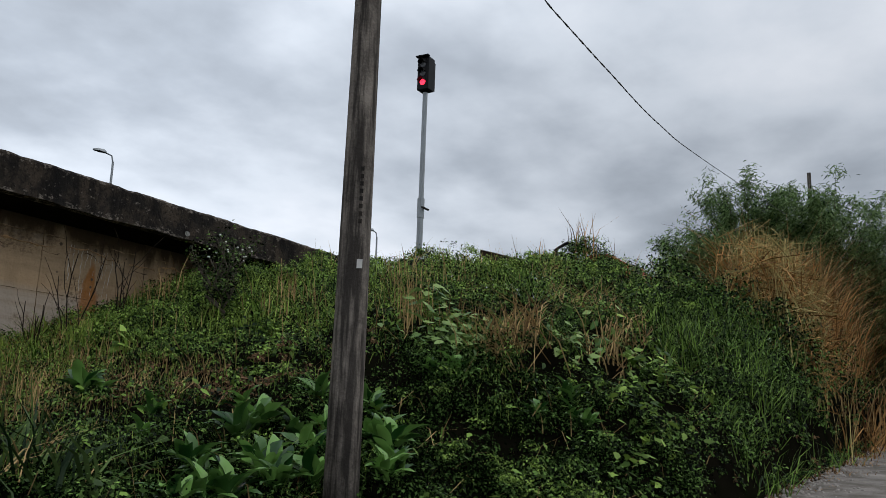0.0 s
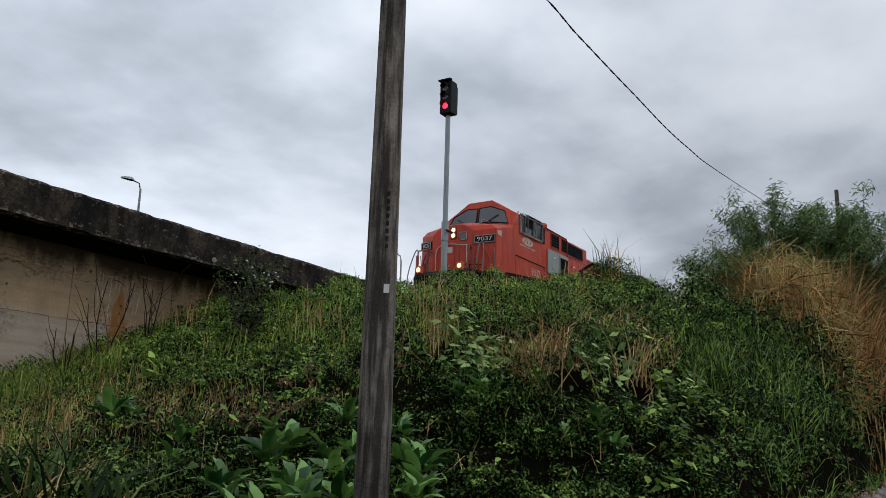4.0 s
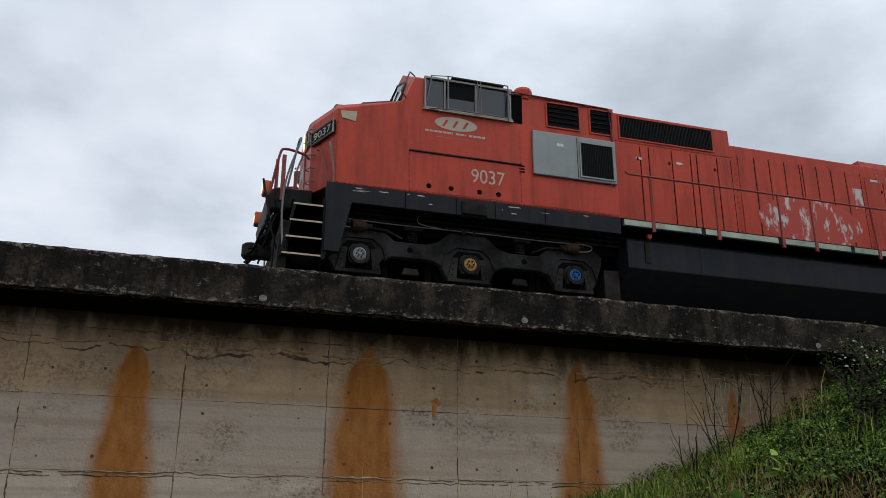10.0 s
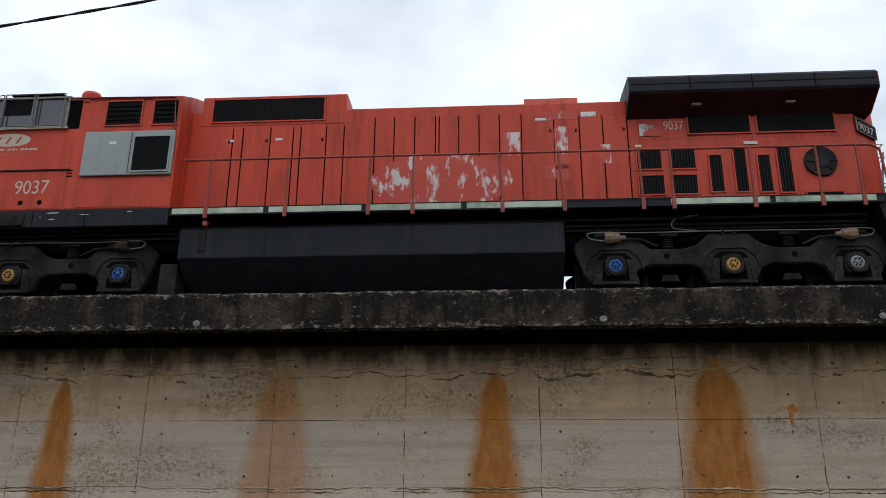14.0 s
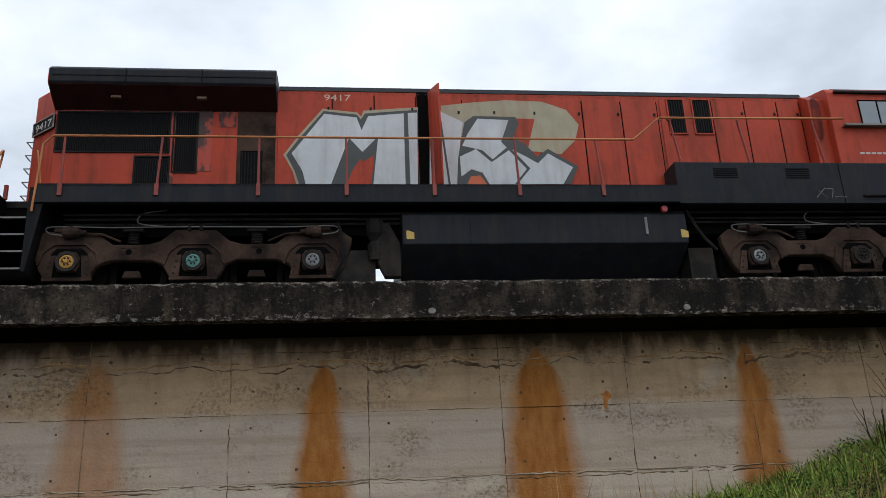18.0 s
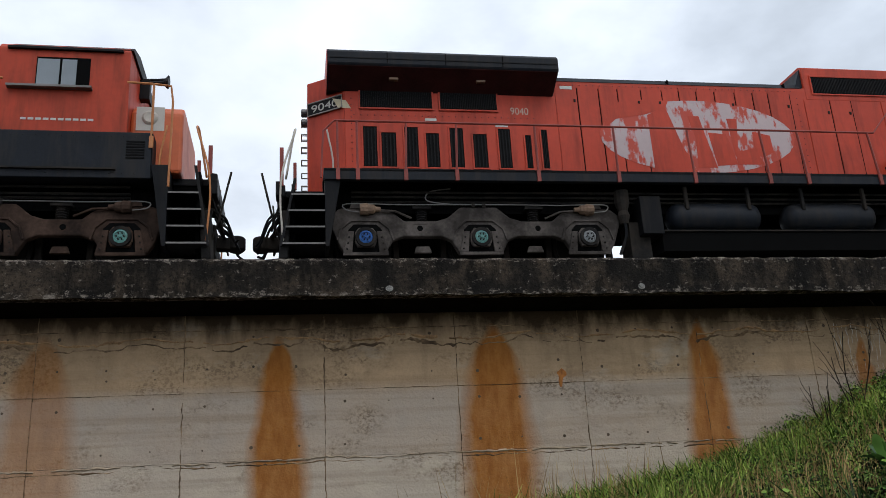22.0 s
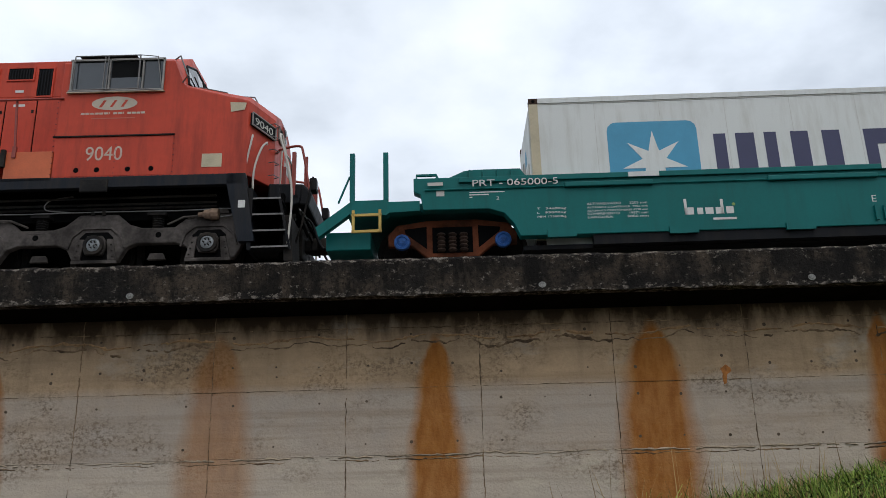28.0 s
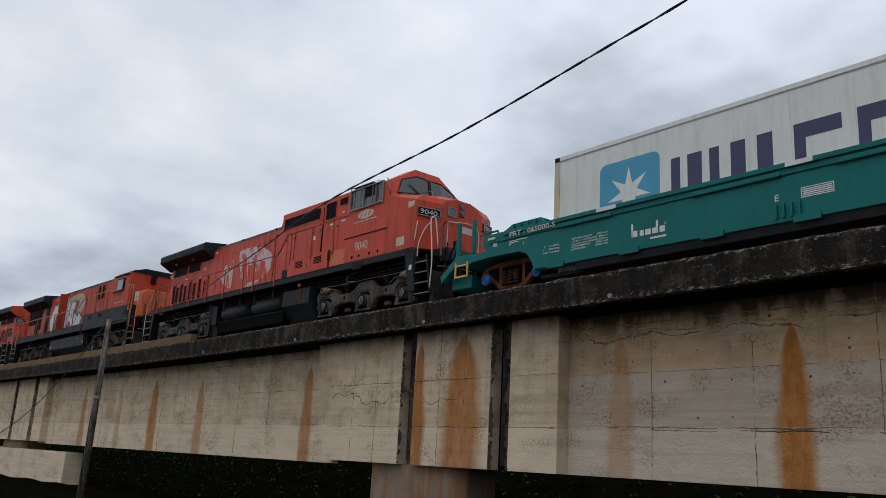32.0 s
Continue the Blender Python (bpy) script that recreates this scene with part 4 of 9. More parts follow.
def rail_signal():
    x, y = 19.42, 12.18
    s_ = thing("railway_signal", (x, y, 5.3), "grey railway signal mast with a black three-lens head showing red", "railway signal")
    part("mast", Geo().lathe([(5.2, 0.085), (7.2, 0.085), (7.2, 0.072), (10.66, 0.068)], (x, y, 0), "z", 12), MAST, s_, smooth=False)
    part("collar", Geo().lathe([(7.0, 0.10), (7.55, 0.10)], (x, y, 0), "z", 12), MAST, s_)
    part("clamp_bolt", Geo().box(x - 0.17, x + 0.17, y - 0.17, y - 0.12, 7.24, 7.28), GRIME, s_)
    part("base_box", Geo().prism([(x - 0.7, 5.35), (x + 0.75, 5.35), (x + 0.55, 5.78), (x - 0.5, 5.74)], y - 0.5, y + 0.4), BLACK, s_, "dark cable box at the foot", bevel=0.03)
    head = part("head", Geo().box(x - 0.17, x + 0.17, y - 0.185, y + 0.185, 10.70, 11.68), BLACK, s_, "black signal head", bevel=0.02)
    part("back_box", Geo().box(x + 0.17, x + 0.26, y - 0.15, y + 0.15, 10.76, 11.6), BLACK, head)
    for k, (z, m) in enumerate(((11.46, LENS_OFF), (11.19, LENS_OFF), (10.92, LAMP_RED))):
        part("lens", Geo().lathe([(-0.185, 0.0), (-0.18, 0.07), (-0.17, 0.092)], (x, y, z), "x", 14), m, head, "glowing red lens" if k == 2 else "unlit lens")
        hood = Geo()
        n = 9
        for a in (-0.32, -0.17):
            for i in range(n):
                t = math.pi * i / (n - 1)
                hood.v.append((x + a, y + 0.105 * math.cos(t), z + 0.02 + 0.105 * math.sin(t)))
        hood.f += [(i, i + 1, i + n + 1, i + n) for i in range(n - 1)]
        vis = part("visor", hood, BLACK, head)
        so = vis.modifiers.new("thick", "SOLIDIFY")
        so.thickness = 0.008
    part("top_flap", Geo().box(x - 0.27, x - 0.15, y - 0.20, y + 0.20, 11.67, 11.70), BLACK, head)


def street_lamp(x, y, top, side, tilt=0.0):
    g = thing("street_lamp", (x, y, 3.0), "slender grey street lamp with a curved arm, beyond the bridge", "street lamp", "street lamps")
    part("pole", Geo().tube([(x, y, 2.0), (x + tilt, y, top - 0.3)], 0.09, 8, 0.05), MAST, g)
    part("arm", Geo().tube([(x + tilt, y, top - 0.35), (x + tilt + side * 0.1, y, top - 0.05), (x + tilt + side * 0.5, y, top)], 0.035, 6), MAST, g)
    part("lantern", Geo().loft([[(x + tilt + side * a, y - w, top + z - 0.03), (x + tilt + side * a, y + w, top + z - 0.03), (x + tilt + side * a, y + w * 0.6, top + z + h), (x + tilt + side * a, y - w * 0.6, top + z + h)] for a, w, z, h in ((0.42, 0.07, 0, 0.05), (0.6, 0.15, 0, 0.1), (0.95, 0.13, -0.02, 0.07), (1.08, 0.06, -0.03, 0.03))]), MAST, g)


def crossarm_pole(x, y, top):
    g = thing("power_pole", (x, y, 2.0), "dark power pole with a tilted crossarm and insulators", "power pole")
    part("shaft", Geo().tube([(x, y, 0.5), (x, y, top)], 0.11, 8, 0.07), POLE, g)
    part("crossarm", Geo().add([(x + sx * 0.95, y + sy * 0.05, top - 0.12 + sx * -0.36 + sz * 0.06) for sx in (-1, 1) for sy in (-1, 1) for sz in (-1, 1)], [(0, 1, 3, 2), (4, 6, 7, 5), (0, 4, 5, 1), (2, 3, 7, 6), (0, 2, 6, 4), (1, 5, 7, 3)]), POLE, g)
    part("brace", Geo().tube([(x - 0.5, y - 0.06, top - 0.05), (x, y - 0.06, top - 0.7)], 0.025, 5), POLE, g)
    for sx in (-0.88, -0.4, 0.45, 0.88):
        part("insulator", Geo().lathe([(0, 0.03), (0.06, 0.07), (0.12, 0.04), (0.2, 0.06), (0.24, 0.0)], (x + sx, y, top - 0.07 - sx * 0.36), "z", 8), GRIME, g)


def smooth_line(pts, n=12):
    """A curve through the given points."""
    p = [Vector(q) for q in pts]
    p = [2 * p[0] - p[1]] + p + [2 * p[-1] - p[-2]]
    out = []
    for i in range(1, len(p) - 2):
        for k in range(n):
            t = k / n
            out.append(0.5 * (2 * p[i] + (p[i + 1] - p[i - 1]) * t + (2 * p[i - 1] - 5 * p[i] + 4 * p[i + 1] - p[i + 2]) * t * t + (3 * p[i] - p[i - 1] - 3 * p[i + 1] + p[i + 2]) * t ** 3))
    return out + [p[-2]]


def twisted_cable():
    line = smooth_line([(-33, 10.0, 6.0), (-19, 6.9, 4.62), (-10.5, 4.5, 3.95), (-7.31, 3.8, 3.95), (-5.25, 3.8, 4.14), (-3.7, 3.8, 4.345), (-2.4, 3.8, 4.54), (2.2, 3.65, 5.18), (6.41, 3.57, 5.66), (8.01, 3.63, 5.78), (9.92, 3.71, 5.93), (12.81, 3.83, 6.2), (17.56, 4.03, 6.96), (38.6, 4.9, 10.75)], 40)
    c = thing("power_cable", (-33, 10, 6), "black twisted power cable strung between poles", "power cable")
    for ph in (0.0, math.pi):
        pts = []
        run = 0.0
        for i, p in enumerate(line):
            if i:
                run += (p - line[i - 1]).length
            a = run * 2 * math.pi / 0.55 + ph
            pts.append(p + Vector((0, math.cos(a), math.sin(a))) * 0.0045)
        part("strand", Geo().tube(pts, 0.0055, 5), CABLE, c)


concrete_pole()
rail_signal()
for lx, ly, lz, sd in ((24.6, 31.6, 12.9, -1), (-8.3, 32, 13.2, 1), (42.4, 29.2, 13.0, -1)):
    street_lamp(lx, ly, lz, sd, 0.12 * sd)
crossarm_pole(-22.2, 28.3, 15.3)
twisted_cable()
lp = thing("leaning_pole", (-33, 10.0, -0.6), "thin grey pole standing in front of the bridge", "utility pole")
part("shaft", Geo().tube([(-33.2, 10.0, -0.8), (-33.0, 10.0, 6.1)], 0.15, 10, 0.10), POLE, lp, smooth=True)
part("collar", Geo().lathe([(3.1, 0.16), (3.2, 0.16)], (-33.08, 10.0, 0), "z", 10), STEEL, lp)
stay = thing("stay_wire", (-46, 10, 0), "thin slack stay wire by the bridge", "wire")
part("wire", Geo().tube(smooth_line([(-33.0, 9.9, 5.9), (-38, 9.9, 3.9), (-44, 9.9, 2.2), (-52, 9.9, 0.8)], 8), 0.02, 5), CABLE, stay)
wp = thing("wooden_post", (37.4, 3.8, 2), "dark wooden post top among the bush leaves", "post")
part("shaft", Geo().tube([(38.6, 4.15, 2.5), (38.6, 4.15, 12.75)], 0.10, 8, 0.08), POLE, wp)
ch = thing("steel_channel", (22.3, 11.1, 5.6), "rusty steel channel propped on a short post at the crest", "steel scrap")
p0, p1 = Vector((22.0, 11.62, 6.46)), Vector((22.6, 10.6, 6.22))
side_ = Vector((0.08, 0.05, 0))
part("channel", Geo().add([q + side_ * a + Vector((0, 0, c * 0.09)) for q in (p0, p1) for a in (-1, 1) for c in (-1, 1)], [(0, 1, 3, 2), (4, 6, 7, 5), (0, 4, 5, 1), (2, 3, 7, 6), (0, 2, 6, 4), (1, 5, 7, 3)]), BROWN_STEEL, ch)
part("flange", Geo().add([q + side_ * a * 1.5 + Vector((0, 0, 0.09 + c * 0.012)) for q in (p0, p1) for a in (-1, 1) for c in (-1, 1)], [(0, 1, 3, 2), (4, 6, 7, 5), (0, 4, 5, 1), (2, 3, 7, 6), (0, 2, 6, 4), (1, 5, 7, 3)]), BROWN_STEEL, ch)
part("post", Geo().box(22.25, 22.35, 11.0, 11.1, 4.8, 6.26), GRIME, ch)
sb = thing("scrap_bracket", (25.0, 10.3, 6.6), "dark bent bracket sticking out of the crest growth", "steel scrap")
part("arm", Geo().tube([(25.0, 10.5, 7.06), (25.0, 10.25, 7.20), (25.0, 10.02, 7.30)], 0.05, 6), GRIME, sb)
part("stem", Geo().tube([(25.0, 10.42, 5.4), (25.0, 10.42, 7.1)], 0.04, 6), GRIME, sb)

# ---------------------------------------------------------------- the train, laid out along x as it stands 13 s in
ZR, YC = 5.65, 15.10
CAB, HOOD, SIDE, TANK = 13.60, 14.15, 13.58, 13.75
WHEELS = []
VEHICLES = []


def worn_paint(name, under, over, amount):
    """Flaking paint: the coat over what lies below, broken up in flakes and runs."""
    m = mat(name, over, 0.55, vary=0.08, bump=0.04)
    nt = m.node_tree
    b = nt.nodes["Principled BSDF"]
    N, L = nt.nodes.new, nt.links.new
    tc, mp, n, r, mc = N("ShaderNodeTexCoord"), N("ShaderNodeMapping"), N("ShaderNodeTexNoise"), N("ShaderNodeMapRange"), N("ShaderNodeMixRGB")
    mp.inputs["Scale"].default_value = (2.2, 1, 1.0)
    n.inputs["Scale"].default_value, n.inputs["Detail"].default_value, n.inputs["Roughness"].default_value = 1.6, 7, 0.62
    r.inputs[1].default_value, r.inputs[2].default_value = amount - 0.03, amount + 0.03
    old = b.inputs["Base Color"].links[0].from_socket
    L(tc.outputs["Object"], mp.inputs[0])
    L(mp.outputs[0], n.inputs["Vector"])
    L(n.outputs[0], r.inputs[0])
    L(r.outputs[0], mc.inputs[0])
    L(old, mc.inputs[1])
    mc.inputs[2].default_value = (*under, 1)
    L(mc.outputs[0], b.inputs["Base Color"])
    return m


WORN_WHITE = worn_paint("worn_white_emblem", (0.50, 0.052, 0.022), (0.50, 0.39, 0.39), 0.505)
FLAKES = worn_paint("flaked_white_remains", (0.46, 0.045, 0.02), (0.58, 0.50, 0.48), 0.44)
GRAF_WHITE = mat("graffiti_white", (0.55, 0.57, 0.58), 0.55, vary=0.12, bump=0.03, dirt=(0.3, 0.26, 0.24), dirt_amount=0.5, streak=True)
GRAF_SAND = mat("graffiti_sand", (0.36, 0.32, 0.21), 0.55, vary=0.12, bump=0.03, dirt=(0.3, 0.1, 0.05), dirt_amount=0.4, streak=True)
GRAF_LINE = mat("graffiti_outline_grey", (0.045, 0.052, 0.05), 0.55, vary=0.2, bump=0.02)


def letters_on(name, text, origin, right, up, height, width, material, parent, label=""):
    cu = bpy.data.curves.new(name, "FONT")
    cu.body, cu.extrude = text, 0.003
    tmp = bpy.data.objects.new(name + "_tmp", cu)
    scene.collection.objects.link(tmp)
    bpy.context.view_layer.update()
    me = bpy.data.meshes.new_from_object(tmp.evaluated_get(bpy.context.evaluated_depsgraph_get()))
    bpy.data.objects.remove(tmp)
    co = np.array([v.co[:] for v in me.vertices])
    lo, hi = co.min(0), co.max(0)
    off, r, u = Vector(ORIGIN[parent.name]), Vector(right).normalized(), Vector(up).normalized()
    nrm = r.cross(u)
    for v in me.vertices:
        v.co = Vector(origin) - off + r * ((v.co.x - lo[0]) / (hi[0] - lo[0]) * width) + u * ((v.co.y - lo[1]) / (hi[1] - lo[1]) * height) + nrm * v.co.z
    me.materials.clear()
    me.materials.append(material)
    ob = new(name, me)
    ob.parent = parent
    ORIGIN[ob.name] = tuple(off)
    return tagged(ob, label)


def wheelset(root, ux, r=0.53):
    g = Geo()
    for s_ in (-1, 1):
        a = [(0.49, 0.10), (0.50, r - 0.08), (0.49, r + 0.025), (0.515, r + 0.03), (0.525, r), (0.62, r - 0.01), (0.63, r - 0.07), (0.60, r - 0.09), (0.59, 0.16), (0.66, 0.13), (0.66, 0.0)]
        g.lathe([(s_ * q, w) for q, w in a], (0, 0, 0), "y", 24)
    g.lathe([(-0.95, 0.0), (-0.95, 0.075), (0.95, 0.075), (0.95, 0.0)], (0, 0, 0), "y", 10)
    ob = new("wheelset", mesh_of("wheelset", g, WHEEL))
    ob.parent = root
    o = ORIGIN[root.name]
    ob.location = (ux - o[0], YC - o[1], ZR + r - o[2])
    ORIGIN[ob.name] = o
    tagged(ob, "worn steel wheels on an axle")
    WHEELS.append((ob, (ux - o[0], YC - o[1], ZR + r - o[2]), r))


FRAME_TOP = ((-2.56, 0.42), (-2.70, 0.80), (-2.72, 0.97), (-2.53, 1.11), (-1.9, 1.12), (-1.56, 1.02), (-1.38, 0.87), (-0.80, 0.87), (-0.58, 0.94), (-0.34, 1.14))
FRAME_LOW = ((-0.40, 0.26), (-0.53, 0.50), (-0.70, 0.575), (-1.41, 0.575), (-1.60, 0.50), (-1.74, 0.27), (-2.46, 0.27))
ARCH = ((-0.50, 0.50), (-0.43, 0.72), (-0.25, 0.87), (0.25, 0.87), (0.43, 0.72), (0.50, 0.50))


def bogie(root, axles, frame_mat, hubs, cylinder_mat=TANBRASS):
    mid = axles[1]
    top = [(mid + x, ZR + z) for x, z in FRAME_TOP]
    top += [(mid - x, ZR + z) for x, z in reversed(FRAME_TOP)]
    low = [(mid - x, ZR + z) for x, z in reversed(FRAME_LOW)] + [(mid + x, ZR + z) for x, z in FRAME_LOW]
    for far in (0, 1):
        y0, y1 = (YC - 1.16, YC - 1.0) if not far else (YC + 1.0, YC + 1.16)
        fr = part("bogie_frame", Geo().prism(top + low, y0, y1), frame_mat, root, "cast steel bogie side frame", bevel=0.025)
        out = -1 if not far else 1
        ye = y0 if not far else y1
        step_y = lambda e: tuple(sorted((ye, ye + out * e)))  # noqa: E731
        for hx in (-1.10, 1.10):
            part("hand_hole", Geo().lathe([(0, 0.0), (out * 0.006, 0.05), (0, 0.055)], (mid + hx, ye, ZR + 0.73), "y", 10), DARK, fr)
            part("casting_bar", Geo().box(mid + hx - 0.13, mid + hx + 0.13, *step_y(0.008), ZR + 0.80, ZR + 0.812), frame_mat, fr)
        for k, ax in enumerate(axles):
            part("arch_rim", Geo().tube([(ax + x, ye + out * 0.012, ZR + z) for x, z in ARCH], 0.022, 5), frame_mat, fr)
            # dark plate on the casting, drawing the shade of an opening
            part("pedestal_shade", Geo().prism([(ax - 0.28, ZR + 0.25), (ax - 0.30, ZR + 0.70), (ax - 0.20, ZR + 0.80), (ax + 0.20, ZR + 0.80), (ax + 0.30, ZR + 0.70), (ax + 0.28, ZR + 0.25)], *step_y(0.006)), DARK, fr)
            for s_ in (-1, 1):
                part("pedestal_leg", Geo().prism([(ax + s_ * 0.40, ZR + 0.27), (ax + s_ * 0.24, ZR + 0.27), (ax + s_ * 0.20, ZR + 0.66), (ax + s_ * 0.30, ZR + 0.66)][::s_], *step_y(0.05)), frame_mat, fr, bevel=0.008)
            jb = Geo()
            yj = ye + out * 0.09
            jb.prism([(ax - 0.15, ZR + 0.36), (ax + 0.15, ZR + 0.36), (ax + 0.19, ZR + 0.45), (ax + 0.19, ZR + 0.62), (ax + 0.13, ZR + 0.71), (ax - 0.13, ZR + 0.71), (ax - 0.19, ZR + 0.62), (ax - 0.19, ZR + 0.45)], min(ye, yj), max(ye, yj))
            box_ = part("journal_box", jb, frame_mat, fr, bevel=0.012)
            part("tie_strap", Geo().box(ax - 0.40, ax + 0.40, *step_y(0.045), ZR + 0.215, ZR + 0.27), frame_mat, fr)
            part("hub_ring", Geo().lathe([(out * 0.0, 0.185), (out * 0.05, 0.18), (out * 0.05, 0.125), (0.0, 0.12)], (ax, yj, ZR + 0.53), "y", 18), GRIME, fr)
            part("hub_cap", Geo().lathe([(0.0, 0.125), (out * 0.035, 0.12), (out * 0.045, 0.09), (out * 0.03, 0.085), (out * 0.03, 0.03), (out * 0.06, 0.025), (out * 0.06, 0.0)], (ax, yj, ZR + 0.53), "y", 18), hubs[k], fr, "painted axle end cap")
            bolts = Geo()
            for q in range(6):
                bolts.lathe([(0, 0.014), (out * 0.05, 0.012)], (ax + 0.06 * math.cos(q * 1.047), yj + out * 0.02, ZR + 0.53 + 0.06 * math.sin(q * 1.047)), "y", 6)
            part("cap_bolts", bolts, GRIME, fr, kind="stuff")
        for sx in (-1.05, 1.05):
            sp = Geo()
            for q in range(5):
                sp.lathe([(0, 0.09), (0.022, 0.115), (0.044, 0.09)], (mid + sx, ye - out * 0.10, ZR + 0.88 + q * 0.045), "z", 10)
            part("coil_spring", sp, GRIME, fr)
            part("spring_seat", Geo().box(mid + sx - 0.17, mid + sx + 0.17, ye - out * 0.10 - 0.13, ye - out * 0.10 + 0.13, ZR + 1.10, ZR + 1.15), GRIME, fr)
        for sx in (-1, 1):
            cy = Geo().lathe([(-0.15 * -sx, 0.0), (-0.15 * -sx, 0.10), (-0.02 * -sx, 0.115), (0.02 * -sx, 0.09), (0.10 * -sx, 0.085), (0.13 * -sx, 0.05), (0.22 * -sx, 0.04), (0.22 * -sx, 0)], (mid + sx * 2.03, ye + out * 0.06, ZR + 1.07), "x", 10)
            part("brake_cylinder", cy, cylinder_mat, fr, "dusty brake cylinder", bevel=0.006)
            part("slack_rod", Geo().tube([(mid + sx * 1.80, ye + out * 0.05, ZR + 1.05), (mid + sx * 1.55, ye + out * 0.04, ZR + 1.04), (mid + sx * 1.25, ye, ZR + 0.92)], 0.022, 5), frame_mat, fr)
        part("brake_pipe", Geo().tube(smooth_line([(mid - 2.2, ye + out * 0.05, ZR + 1.02), (mid - 2.42, ye + out * 0.05, ZR + 1.06), (mid - 2.40, ye + out * 0.04, ZR + 1.18), (mid - 1.4, ye + out * 0.03, ZR + 1.17), (mid, ye + out * 0.03, ZR + 1.18), (mid + 1.5, ye + out * 0.03, ZR + 1.17), (mid + 2.40, ye + out * 0.04, ZR + 1.18), (mid + 2.44, ye + out * 0.05, ZR + 1.06), (mid + 2.2, ye + out * 0.05, ZR + 1.02)], 4), 0.012, 5), RAIL_GREY, fr)
        part("feed_hose", Geo().tube(smooth_line([(mid - 0.5, ye + out * 0.03, ZR + 1.18), (mid - 0.95, ye + out * 0.05, ZR + 1.24), (mid - 0.9, ye + out * 0.03, ZR + 1.42), (mid - 0.5, ye, ZR + 1.5)], 5), 0.012, 5), RAIL_GREY, fr)
        for sx in (-2.25, 2.25):
            part("frame_lug", Geo().prism([(mid + sx - 0.11, ZR + 1.10), (mid + sx + 0.11, ZR + 1.10), (mid + sx + 0.07, ZR + 1.20), (mid + sx - 0.07, ZR + 1.20)], *step_y(0.03)), frame_mat, fr, bevel=0.008)
        bolts_ = Geo()
        for ax in axles:
            for q in range(3):
                for s_ in (-1, 1):
                    bolts_.lathe([(0, 0.017), (out * 0.016, 0.014), (out * 0.018, 0.0)], (ax + s_ * (0.33 - 0.02 * q), ye + out * 0.05, ZR + 0.33 + 0.11 * q), "y", 6)
        part("pedestal_bolts", bolts_, GRIME, fr, kind="stuff")
        for sx in (-1.05, 1.05):
            part("brake_hanger", Geo().prism([(mid + sx - 0.16, ZR + 0.30), (mid + sx + 0.16, ZR + 0.30), (mid + sx + 0.12, ZR + 0.42), (mid + sx - 0.12, ZR + 0.42)], YC + out * 0.98, YC + out * 1.06), frame_mat, fr, bevel=0.01)
        for sx in (-0.1, 0.1):
            part("lift_lug", Geo().box(mid + sx - 0.03, mid + sx + 0.03, *step_y(0.04), ZR + 1.12, ZR + 1.22), GRIME, fr)
        for ax in axles:
            for s_ in (-1, 1):
                part("brake_shoe", Geo().prism([(ax + s_ * 0.56, ZR + 0.28), (ax + s_ * 0.66, ZR + 0.3), (ax + s_ * 0.64, ZR + 0.75), (ax + s_ * 0.54, ZR + 0.72)], YC + out * 0.52, YC + out * 0.64), GRIME, fr)
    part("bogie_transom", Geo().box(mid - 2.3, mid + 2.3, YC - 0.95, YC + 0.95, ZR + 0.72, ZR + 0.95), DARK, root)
    for ax in axles:
        wheelset(root, ax)


def grille(root, u0, u1, z0, z1, y=HOOD, step=0.035, horizontal=False, name="grille", frame_mat=None):
    g = part(name, Geo().box(u0, u1, y - 0.006, y + 0.02, z0, z1), GRILLE, root, "black mesh grille")
    s_ = Geo()
    if horizontal:
        n = max(3, int((z1 - z0) / 0.09))
        for i in range(n):
            z = z0 + (z1 - z0) * (i + 0.15) / n
            s_.add([(u0 + 0.02, y - 0.004, z), (u1 - 0.02, y - 0.004, z), (u1 - 0.02, y - 0.03, z - 0.01), (u0 + 0.02, y - 0.03, z - 0.01), (u0 + 0.02, y - 0.004, z + 0.02), (u1 - 0.02, y - 0.004, z + 0.02)], [(0, 1, 2, 3), (3, 2, 5, 4)])
    else:
        n = max(4, int((u1 - u0) / step))
        for i in range(n):
            u = u0 + (u1 - u0) * (i + 0.3) / n
            s_.box(u, u + (u1 - u0) / n * 0.35, y - 0.018, y - 0.004, z0 + 0.02, z1 - 0.02)
    part("slats", s_, BLACK, g, kind="stuff")
    f = Geo()
    t = 0.03
    for a, c, d, e in ((u0 - t, u1 + t, z1, z1 + t), (u0 - t, u1 + t, z0 - t, z0), (u0 - t, u0, z0, z1), (u1, u1 + t, z0, z1)):
        f.box(a, c, y - 0.022, y + 0.01, d, e)
    part("grille_frame", f, frame_mat or RED, g)
    return g


def doors(root, lines, z0, z1, y, material, label=""):
    for a, c in zip(lines, lines[1:]):
        d = part("hood_door", Geo().box(a + 0.014, c - 0.014, y - 0.014, y + 0.01, z0, z1), material, root, label)
        part("door_gap", Geo().box(c - 0.009, c + 0.009, y - 0.006, y + 0.006, z0, z1), DARK, root)
        if c - a > 0.45:
            part("latch", Geo().box(c - 0.09, c - 0.05, y - 0.03, y - 0.012, z1 - 0.32, z1 - 0.26), GRIME, d)


def plates(root, name, material, rects, y, label="", thick=0.004):
    for u0, z0, u1, z1 in rects:
        part(name, Geo().box(u0, u1, y - thick, y, z0, z1), material, root, label)


